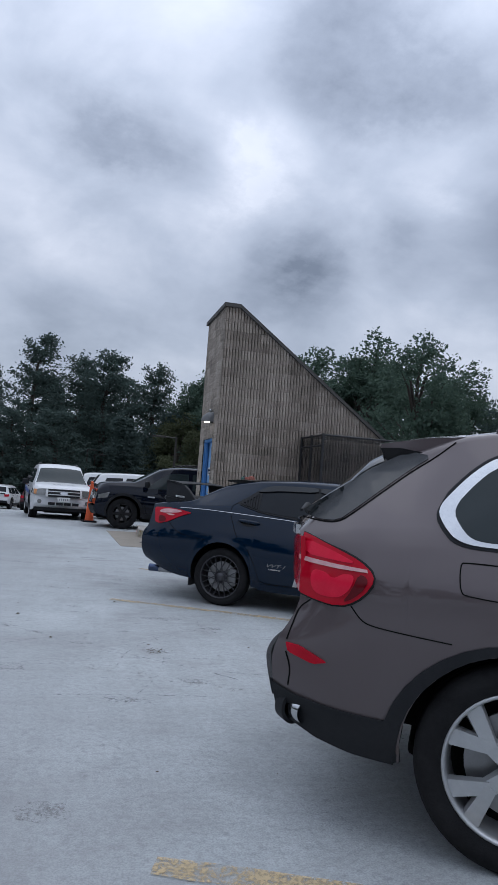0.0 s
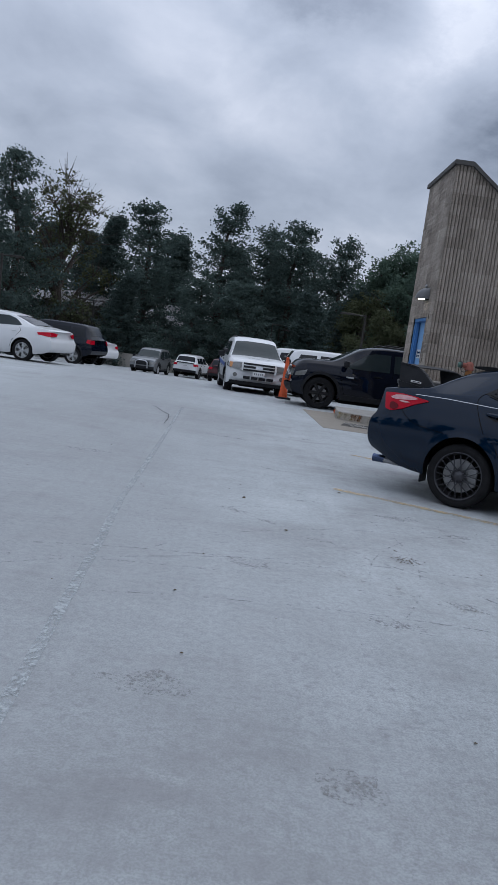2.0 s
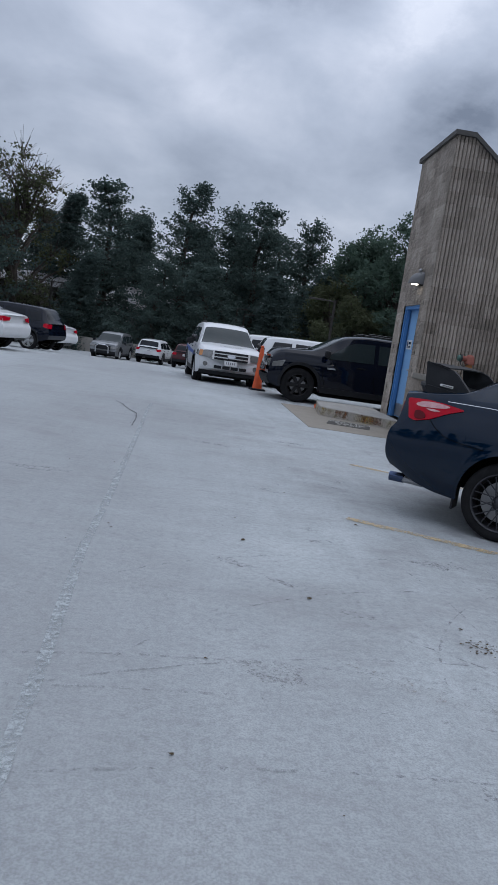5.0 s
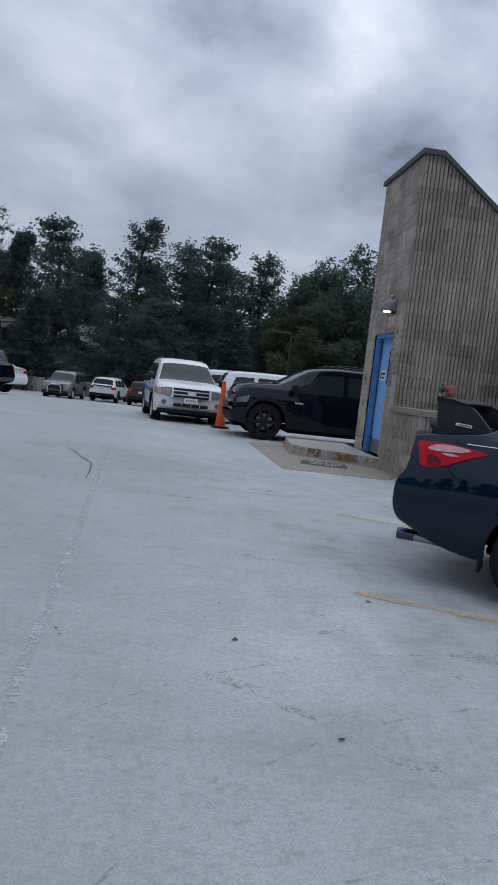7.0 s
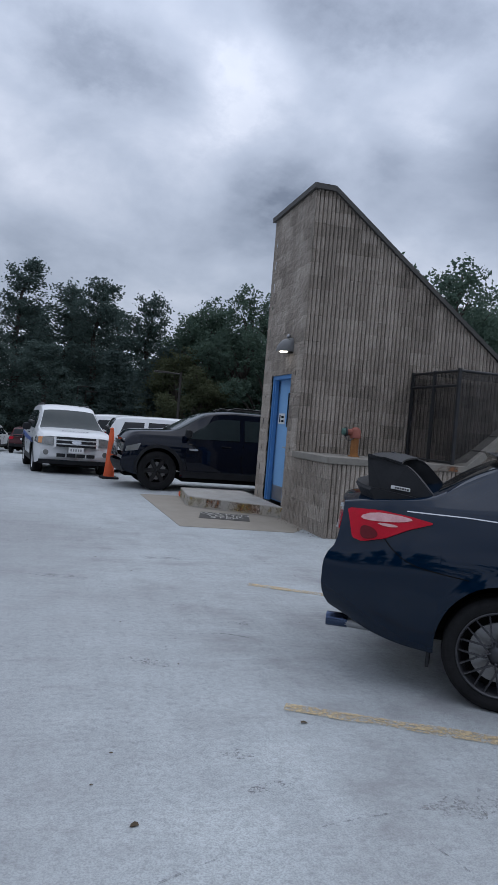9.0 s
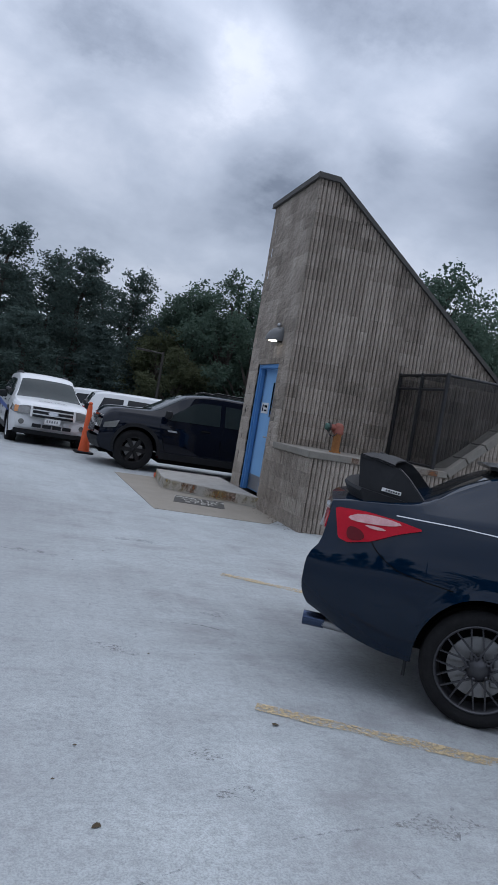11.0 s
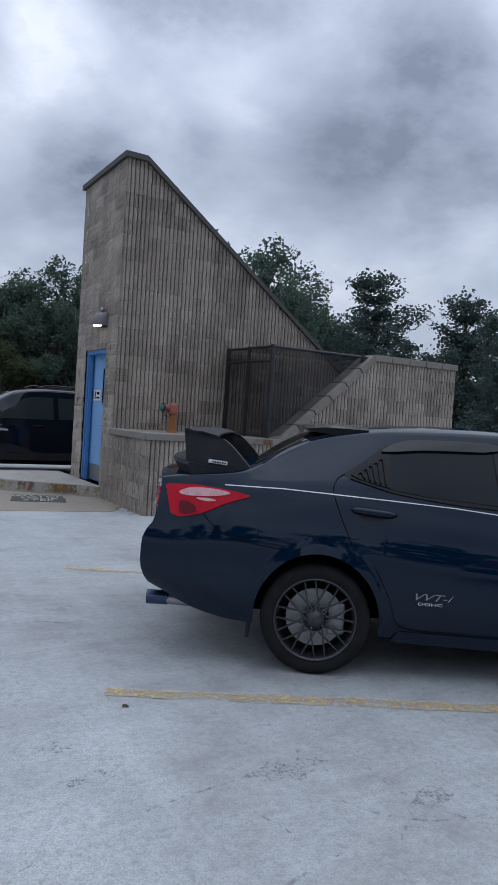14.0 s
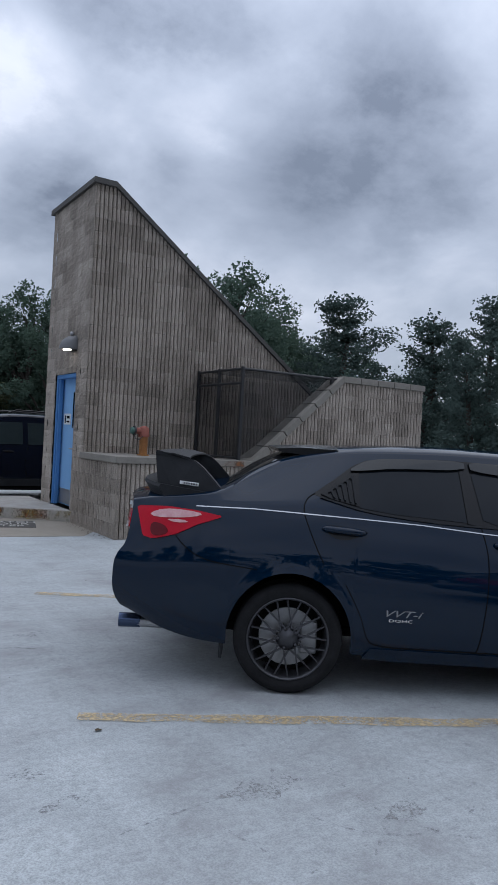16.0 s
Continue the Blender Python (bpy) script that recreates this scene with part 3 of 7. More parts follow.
# concrete step with worn yellow edge
pad_outline = [(0.0, 0.38), (-0.62, 0.80), (-1.08, 1.12), (-1.24, 1.25), (-1.32, 1.40), (-1.34, 1.58), (-1.28, 2.10), (-1.22, 2.75), (0.0, 2.75)]
step = empty("door_step", label="raised concrete step with worn yellow edge paint and rust stains", category="step")
part("slab", prism(pad_outline, -0.03, 0.185, 0.018), M["kerb"], step)
b = bmesh.new()
for (ax, ay), (bx, by) in zip(pad_outline[:8], pad_outline[1:8]):
    d = Vector((bx - ax, by - ay)).normalized()
    n = Vector((d.y, -d.x)) * (-0.004 if d.cross(Vector((0, 1))) else 0.004)
    n = Vector((-abs(d.y) if d.y > 0 else abs(d.y), 0)) if abs(d.x) < 0.15 else Vector((d.y, -d.x)).normalized() * 0.004
    if n.y > 0:
        n = -n
    if abs(d.x) < 0.35:
        n = Vector((-0.004, 0))
    v = [b.verts.new((ax + n.x, ay + n.y, 0.02)), b.verts.new((bx + n.x, by + n.y, 0.02)), b.verts.new((bx + n.x, by + n.y, 0.165)), b.verts.new((ax + n.x, ay + n.y, 0.165))]
    b.faces.new(v)
part("edge_paint", b, M["kerb_yellow"], step, "worn yellow paint")
b = bmesh.new()
for k, (u, w) in enumerate(((0.45, 0.22), (0.62, 0.12), (0.9, 0.14))):
    p = Vector((0, 0.38)).lerp(Vector((-1.08, 1.12)), u)
    d = Vector((-1.08, 0.74)).normalized()
    n = Vector((-d.y, d.x)) * 1.0
    if n.y > 0:
        n = -n
    q0, q1 = p - d * w + n * 0.007, p + d * w + n * 0.007
    b.faces.new([b.verts.new((*q0, 0.03)), b.verts.new((*q1, 0.05)), b.verts.new((*q1, 0.17)), b.verts.new((*q0, 0.172))])
part("rust_stain", b, M["rust"], step, "brown rust stain")

# ---- the stair tower ----
TOP, FLAT, TW, SLOPE_END, SLOPE_Z = 5.13, 0.30, 2.04, 4.3, 2.18
CAPZ = 1.10
tower = empty("stair_tower", label="wedge-shaped stair tower of ribbed brown split-face block", category="stair tower")
SET = 0.05


def roof_z(x):
    return TOP if x <= FLAT else TOP + (SLOPE_Z - TOP) * (x - FLAT) / (SLOPE_END - FLAT)


# core of mortar behind the blocks, open where the door stands
DY0, DY1, DZ0, DZ1 = 0.50, 1.50, 0.185, 2.31
END_X = 6.2
core = bmesh.new()
profile = [(SET, 0.0), (SET, TOP - 0.03), (FLAT, TOP - 0.03), (END_X, roof_z(END_X) - 0.03), (END_X, 0.0)]


def wall_slab(y0, y1, outline):
    b = bmesh.new()
    f = b.faces.new([b.verts.new((x, y0, z)) for x, z in outline])
    r = bmesh.ops.extrude_face_region(b, geom=[f])
    for v in (g for g in r["geom"] if isinstance(g, bmesh.types.BMVert)):
        v.co.y = y1
    bmesh.ops.recalc_face_normals(b, faces=b.faces[:])
    return b


merge(core, wall_slab(SET, 0.25, profile))
merge(core, wall_slab(TW - 0.25, TW - SET, profile))
for y0, y1, z0, z1 in ((0.25, DY0 - 0.02, 0, TOP - 0.03), (DY1 + 0.02, TW - 0.25, 0, TOP - 0.03), (DY0 - 0.02, DY1 + 0.02, DZ1 + 0.02, TOP - 0.03)):
    box(SET, y0, z0, 0.25, y1, z1, bm=core)
part("core", core, M["mortar"], tower)
# roof slab and thin metal edge
roof = bmesh.new()
for (xa, za), (xb, zb) in (((-0.05, TOP), (FLAT, TOP)), ((FLAT, TOP), (END_X, roof_z(END_X)))):
    v = [roof.verts.new(c) for c in ((xa, -0.05, za - 0.03), (xb, -0.05, zb - 0.03), (xb, TW + 0.05, zb - 0.03), (xa, TW + 0.05, za - 0.03),
                                     (xa, -0.05, za + 0.05), (xb, -0.05, zb + 0.05), (xb, TW + 0.05, zb + 0.05), (xa, TW + 0.05, za + 0.05))]
    for q in ((0, 1, 2, 3), (7, 6, 5, 4), (0, 4, 5, 1), (1, 5, 6, 2), (2, 6, 7, 3), (3, 7, 4, 0)):
        roof.faces.new([v[i] for i in q])
bmesh.ops.recalc_face_normals(roof, faces=roof.faces[:])
part("roof", roof, M["flash"], tower, "thin dark metal roof edge")

# door in its steel frame
door = empty("door_frame_part")
door.parent = tower
door.name = "door"
RX = 0.10
part("leaf", box(RX + 0.03, DY0 + 0.05, DZ0 + 0.01, RX + 0.075, DY1 - 0.05, DZ1 - 0.06, 0.004), M["blue_leaf"], door, "light blue painted steel door leaf")
fr = bmesh.new()
box(0.02, DY0 - 0.004, DZ0, 0.22, DY0 + 0.055, DZ1, 0.004, fr)
box(0.02, DY1 - 0.055, DZ0, 0.22, DY1 + 0.004, DZ1, 0.004, fr)
box(0.02, DY0 + 0.055, DZ1 - 0.065, 0.22, DY1 - 0.055, DZ1, 0.004, fr)
box(0.045, DY1 - 0.10, DZ0, 0.10, DY1 - 0.055, DZ1 - 0.065, 0.003, fr)
part("frame", fr, M["blue"], door, "mid blue steel frame")
part("vision_panel", box(RX + 0.02, 0.72, 1.45, RX + 0.04, 0.92, 2.02, 0.003), M["tint"], door, "narrow dark wired glass")
part("kick_plate", box(RX + 0.022, DY0 + 0.10, DZ0 + 0.03, RX + 0.034, DY1 - 0.10, DZ0 + 0.27, 0.002), M["steel"], door, "scuffed steel kick plate")
hd = bmesh.new()
tube([(RX + 0.03, 0.66, 1.12), (RX - 0.04, 0.66, 1.12), (RX - 0.05, 0.70, 1.12), (RX - 0.05, 0.79, 1.12)], 0.012, 8, hd)
part("door_handle", hd, M["steel"], door)
sign = bmesh.new()
box(RX + 0.018, 1.02, 1.50, RX + 0.03, 1.34, 1.68, 0.002, sign)
part("sign", sign, M["decal"], door, "white sign with dark bars")
bars = bmesh.new()
for yy, zz, w, h in ((1.26, 1.59, 0.05, 0.12), (1.12, 1.62, 0.13, 0.04), (1.12, 1.55, 0.13, 0.03)):
    box(RX + 0.013, yy - w / 2, zz - h / 2, RX + 0.0185, yy + w / 2, zz + h / 2, 0, bars)
part("sign_bars", bars, M["tint"], door)

# block pieces -------------------------------------------------------
BLW, BLH = 0.40, 0.20


def rib_block(seed, w=BLW, h=BLH, ribs=6):
    """One block with vertical split ribs; it faces -y, its back at y = 0.03."""
    rnd = random.Random(seed)
    b = bmesh.new()
    g = 0.0012
    xs = []
    pitch = w / ribs
    for i in range(ribs):
        a = i * pitch
        xs += [(a + (g if i == 0 else 0.0), 0.042), (a + 0.005, 0.035), (a + 0.009, 0.006), (a + pitch * 0.52, -0.004), (a + pitch - 0.009, 0.005), (a + pitch - (g if i == ribs - 1 else 0.005), 0.034)]
    zs = [g, h * 0.35, h * 0.7, h - g]
    rows = []
    for j, z in enumerate(zs):
        row = []
        for x, y in xs:
            jit = rnd.uniform(-0.006, 0.008) if y < 0.02 else 0.0
            row.append(b.verts.new((x + (rnd.uniform(-0.003, 0.003) if y < 0.02 else 0), y + jit + (0.002 if j in (0, 3) and y < 0.02 else 0), z)))
        rows.append(row)
    for r0, r1 in zip(rows, rows[1:]):
        for k in range(len(xs) - 1):
            b.faces.new((r0[k], r0[k + 1], r1[k + 1], r1[k]))
    back = 0.055
    for edge_row, flip in ((rows[0], True), (rows[-1], False)):
        e = [b.verts.new((v.co.x, back, v.co.z)) for v in (edge_row[0], edge_row[-1])]
        loop = [*edge_row, e[1], e[0]]
        b.faces.new(loop[::-1] if flip is False else loop)
    for k in (0, len(xs) - 1):
        col = [r[k] for r in rows]
        e = [b.verts.new((col[0].co.x, back, col[0].co.z)), b.verts.new((col[-1].co.x, back, col[-1].co.z))]
        b.faces.new([*col, e[1], e[0]])
    bmesh.ops.recalc_face_normals(b, faces=b.faces[:])
    return b


def rough_block(seed, w=BLW, h=BLH):
    """One plain split-face block; it faces -y."""
    rnd = random.Random(seed)
    b = bmesh.new()
    g = 0.0012
    nx, nz = 6, 4
    rows = []
    for j in range(nz + 1):
        row = []
        for i in range(nx + 1):
            inner = 0 < i < nx and 0 < j < nz
            x, z = g + (w - 2 * g) * i / nx, g + (h - 2 * g) * j / nz
            row.append(b.verts.new((x + (rnd.uniform(-0.012, 0.012) if inner else 0), rnd.uniform(-0.010, 0.006) if inner else 0.004 + rnd.uniform(-0.003, 0.002), z + (rnd.uniform(-0.01, 0.01) if inner else 0))))
        rows.append(row)
    for r0, r1 in zip(rows, rows[1:]):
        for k in range(nx):
            b.faces.new((r0[k], r0[k + 1], r1[k + 1], r1[k]))
    for row, flip in ((rows[0], 1), (rows[-1], 0)):
        e0, e1 = b.verts.new((row[0].co.x, 0.055, row[0].co.z)), b.verts.new((row[-1].co.x, 0.055, row[-1].co.z))
        b.faces.new([*row, e1, e0])
    for k in (0, nx):
        col = [r[k] for r in rows]
        e0, e1 = b.verts.new((col[0].co.x, 0.055, col[0].co.z)), b.verts.new((col[-1].co.x, 0.055, col[-1].co.z))
        b.faces.new([*col, e1, e0])
    bmesh.ops.recalc_face_normals(b, faces=b.faces[:])
    return b


def block_meshes(maker, name, n=7):
    out = []
    for s in range(n):
        me = bpy.data.meshes.new(name)
        b = maker(100 + s)
        b.to_mesh(me)
        b.free()
        me.materials.append(M["block"])
        out.append(me)
    return out


RIB_ME, ROUGH_ME = block_meshes(rib_block, "block"), block_meshes(rough_block, "block")


def lay(parent, m, length, z0, z1, maker, meshes, keep=None, cuts=(), seed=1):
    """Courses of blocks on a wall plane: local x along it, z up, facing -y. keep(x, z) says where; cuts are planes (point, normal) that trim pieces."""
    rnd = random.Random(seed)
    rows = int(math.ceil((z1 - z0) / BLH - 1e-6))
    for r in range(rows):
        z = z0 + r * BLH
        h = min(BLH, z1 - z)
        x = -BLW / 2 if r % 2 else 0.0
        while x < length - 0.01:
            a, c = max(x, 0.0), min(x + BLW, length)
            x += BLW
            if c - a < 0.03 or (keep and not keep((a + c) / 2, z + h / 2, a, c, z, z + h)):
                continue
            trimmed = [q for q in cuts if any((Vector((px, 0, pz)) - q[0]).dot(q[1]) > 0 for px in (a, c) for pz in (z, z + h))]
            if trimmed and all(any((Vector((px, 0, pz)) - q[0]).dot(q[1]) > 0 for q in trimmed) for px in (a, c) for pz in (z, z + h)):
                continue
            here = m @ Matrix.Translation((a, 0, z))
            if not trimmed and c - a > BLW - 0.01 and h > BLH - 0.01:
                shared("block", rnd.choice(meshes), parent, here)
                continue
            b = maker(rnd.randrange(9999))
            if c - a < BLW - 0.01:
                bmesh.ops.bisect_plane(b, geom=b.verts[:] + b.edges[:] + b.faces[:], plane_co=(c - a, 0, 0), plane_no=(1, 0, 0), clear_outer=True)
            if h < BLH - 0.01:
                bmesh.ops.bisect_plane(b, geom=b.verts[:] + b.edges[:] + b.faces[:], plane_co=(0, 0, h), plane_no=(0, 0, 1), clear_outer=True)
            for co, no in trimmed:
                bmesh.ops.bisect_plane(b, geom=b.verts[:] + b.edges[:] + b.faces[:], plane_co=co - Vector((a, 0, z)), plane_no=no, clear_outer=True)
            if not b.faces:
                b.free()
                continue
            ob = ob_from("block", b, M["block"], parent)
            ob.matrix_basis = here

# ---- low wall, sloping parapet, shelf, cage and pipe beside the tower ----
CX, PX, PZ, WALL_END = 2.05, 3.70, 2.50, 5.50
low_wall = empty("stair_parapet", label="low ribbed block wall rising to a sloped parapet, concrete coping", category="parapet wall")
lw = bmesh.new()
merge(lw, wall_slab(-1.41, -1.15, [(0.01, 0), (0.01, CAPZ - 0.09), (CX, CAPZ - 0.09), (PX, PZ - 0.1), (WALL_END - 0.04, PZ - 0.1), (WALL_END - 0.04, 0)]))
box(0.01, -1.41, 0, 0.25, -0.02, CAPZ - 0.09, bm=lw)
box(WALL_END - 0.25, -1.15, 0, WALL_END - 0.04, -0.05, PZ - 0.1, bm=lw)
part("core", lw, M["mortar"], low_wall)
cp = bmesh.new()
box(-0.055, -1.475, CAPZ - 0.09, CX + 0.02, -0.005, CAPZ, 0.008, cp)
part("shelf_coping", cp, M["coping"], low_wall, "weathered concrete cap slab")


def sloped_coping(x0, z0, x1, z1, t=0.10, y0=-1.475, y1=-1.12):
    d = Vector((x1 - x0, z1 - z0)).normalized()
    n = Vector((d.y, -d.x)) * t
    return wall_slab(y0, y1, [(x0, z0), (x1, z1), (x1 + n.x, z1 + n.y), (x0 + n.x, z0 + n.y)])


cuts_n = 6
for i in range(cuts_n):
    u0, u1 = i / cuts_n, (i + 1) / cuts_n - 0.008
    b = sloped_coping(CX + (PX - CX) * u0, CAPZ + (PZ - CAPZ) * u0, CX + (PX - CX) * u1, CAPZ + (PZ - CAPZ) * u1)
    bmesh.ops.bevel(b, geom=b.edges[:], offset=0.006, segments=1, affect="EDGES")
    part("coping_stone", b, M["coping"], low_wall)
for i in range(5):
    x0 = PX + 0.005 + (WALL_END - PX + 0.03) * i / 5
    x1 = PX + (WALL_END - PX + 0.03) * (i + 1) / 5 - 0.008
    part("coping_stone", box(x0, -1.48, PZ - 0.10, x1, -1.12, PZ + 0.002 * (i % 2), 0.008), M["coping"], low_wall)
for x, w in ((1.75, 0.16), (0.62, 0.05)):
    b = bmesh.new()
    b.faces.new([b.verts.new((x - w, -1.479, CAPZ - 0.085)), b.verts.new((x + w, -1.479, CAPZ - 0.085)), b.verts.new((x + w, -1.479, CAPZ - 0.01)), b.verts.new((x - w, -1.479, CAPZ - 0.01))])
    part("rust_stain", b, M["rust"], low_wall, "brown rust stain")

cage = empty("stair_cage", label="black wire mesh cage over the stairwell", category="cage")
CGX0, CGX1, CGY, CGZ = 1.88, 5.2, -1.36, 2.48
posts = [(CGX0, -0.02), (CGX0, -0.68), (CGX0, CGY), (3.55, CGY)]
for x, y in posts:
    part("post", box(x - 0.022, y - 0.022, CAPZ + 0.002, x + 0.022, y + 0.022, CGZ, 0.003), M["dark_metal"], cage)
for a, c in (((CGX0, -0.04), (CGX0, CGY)), ((CGX0, CGY), (CGX1, CGY))):
    for z in (CGZ - 0.03, CGZ - 0.24):
        if z < 2.4 and a[1] == CGY:
            continue
        part("rail", tube([(a[0], a[1], z), (c[0], c[1], z)], 0.02, 8), M["dark_metal"], cage)
part("rail", tube([(CGX0, -0.04, CAPZ + 0.03), (CGX0, CGY, CAPZ + 0.03)], 0.02, 8), M["dark_metal"], cage)
part("mesh_panel", wall_slab(CGY - 0.006, CGY + 0.006, [(CGX0, CAPZ + 0.02), (CX + 0.05, CAPZ + 0.05), (PX - 0.05, PZ - 0.06), (PX - 0.05, CGZ - 0.02), (CGX0, CGZ - 0.02)]), M["screen"], cage, "fine black wire mesh")
part("mesh_panel", box(CGX0 - 0.006, CGY, CAPZ + 0.02, CGX0 + 0.006, -0.03, CGZ - 0.02), M["screen"], cage, "fine black wire mesh")
part("mesh_panel", box(CGX0, CGY, CGZ - 0.02, CGX1, -0.03, CGZ - 0.012), M["screen"], cage, "fine black wire mesh")

# sloping stair soffit behind the mesh
hand = empty("stair_rail", label="grey sloped concrete stringer inside the cage", category="stair stringer")
part("stringer", wall_slab(-1.02, -0.86, [(2.0, 1.0), (3.5, 2.0), (3.5, 1.88), (2.0, 0.86)]), M["coping"], hand)

pipe = empty("standpipe", label="rusty fire standpipe with faded red elbow and green cap", category="standpipe")
part("pipe", tube([(0.62, -0.78, CAPZ), (0.62, -0.78, 1.42)], 0.058, 16), M["pipe"], pipe, "rusty orange pipe", True)
part("flange", lathe([(0, 0.0), (0, 0.085), (0.02, 0.085), (0.02, 0.0)], 20, pose(0.62, -0.78, CAPZ, 90, 0, 0)), M["pipe"], pipe)
part("head", lathe([(0.0, 0.062), (0.0, 0.078), (0.03, 0.082), (0.05, 0.074), (0.11, 0.074), (0.135, 0.062), (0.155, 0.035), (0.16, 0.0)], 20, pose(0.62, -0.78, 1.37, 90, 0, 0)), M["pipe_red"], pipe, "faded red domed head", True)
part("outlet", tube([(0.60, -0.78, 1.45), (0.50, -0.78, 1.455), (0.47, -0.78, 1.455)], [0.05, 0.046, 0.046], 14), M["pipe_red"], pipe, "short side outlet", True)
part("collar", tube([(0.48, -0.78, 1.455), (0.455, -0.78, 1.455)], 0.066, 16), M["dark_metal"], pipe, "dark coupling ring")
part("cap", tube([(0.455, -0.78, 1.455), (0.42, -0.78, 1.455), (0.41, -0.78, 1.455)], [0.052, 0.048, 0.03], 14), M["green"], pipe, "green corroded cap")
part("chain", tube([(0.46, -0.80, 1.40), (0.47, -0.84, 1.34), (0.52, -0.85, 1.33), (0.58, -0.84, 1.38)], 0.007, 6), M["dark_metal"], pipe)

# wall lamp over the door
lamp = empty("wall_lamp", label="bronze half-dome wall lamp, lit, above the door", category="wall lamp")
LY, LZ = 0.62, 2.66
sh = bmesh.new()
rings = []
for i in range(8):
    a = math.pi / 2 * i / 7
    rings.append([sh.verts.new((-0.24 * math.cos(a) * max(math.sin(t), 0.0), LY - 0.135 * math.cos(t) * (0.55 + 0.45 * math.cos(a)), LZ + 0.22 * math.sin(a))) for t in np.linspace(0, math.pi, 13)])
for r0, r1 in zip(rings, rings[1:]):
    for k in range(12):
        sh.faces.new((r0[k], r0[k + 1], r1[k + 1], r1[k]))
bmesh.ops.remove_doubles(sh, verts=sh.verts[:], dist=0.0005)
bmesh.ops.solidify(sh, geom=sh.faces[:], thickness=0.008)
part("shade", sh, M["hood"], lamp, "grey metal hood", True)
part("backplate", box(-0.075, LY - 0.10, LZ - 0.02, 0.01, LY + 0.10, LZ + 0.20, 0.01), M["bronze"], lamp)
part("bulb", box(-0.17, LY - 0.065, LZ - 0.012, -0.06, LY + 0.065, LZ + 0.012, 0.008), M["bulb"], lamp, "glowing lens")
eye_b = bmesh.new()
bmesh.ops.create_uvsphere(eye_b, u_segments=12, v_segments=8, radius=0.035, matrix=Matrix.Translation((-0.06, LY - 0.02, LZ + 0.25)))
part("photocell", eye_b, M["steel"], lamp, "", True)
tube([(-0.03, LY, LZ + 0.18), (-0.05, LY - 0.01, LZ + 0.24)], 0.02, 8, eye_b2 := bmesh.new())
part("photocell_stem", eye_b2, M["bronze"], lamp)


# ---- cars ----
def soft(poly, times=2, closed=True, keep=0.25):
    """An outline with its corners rounded."""
    for _ in range(times):
        out = [] if closed else [poly[0]]
        n = len(poly)
        for i in range(n if closed else n - 1):
            (ax, az), (bx, bz) = poly[i], poly[(i + 1) % n]
            out += [(ax + (bx - ax) * keep, az + (bz - az) * keep), (bx + (ax - bx) * keep, bz + (az - bz) * keep)]
        poly = out if closed else out + [poly[-1]]
    return poly


def lerp_list(pts, x):
    """Smooth interpolation through (x, value) pairs."""
    if x <= pts[0][0]:
        return pts[0][1]
    if x >= pts[-1][0]:
        return pts[-1][1]
    for i in range(len(pts) - 1):
        (x0, v0), (x1, v1) = pts[i], pts[i + 1]
        if x <= x1:
            m0 = (v1 - pts[i - 1][1]) / (x1 - pts[i - 1][0]) if i else (v1 - v0) / (x1 - x0)
            m1 = (pts[i + 2][1] - v0) / (pts[i + 2][0] - x0) if i + 2 < len(pts) else (v1 - v0) / (x1 - x0)
            s = (v1 - v0) / (x1 - x0)
            if s == 0 or m0 * s < 0:
                m0 = 0
            if s == 0 or m1 * s < 0:
                m1 = 0
            m0, m1 = [max(-3 * abs(s), min(3 * abs(s), m)) for m in (m0, m1)]
            h = x1 - x0
            t = (x - x0) / h
            return (2 * t**3 - 3 * t**2 + 1) * v0 + (t**3 - 2 * t**2 + t) * h * m0 + (-2 * t**3 + 3 * t**2) * v1 + (t**3 - t**2) * h * m1


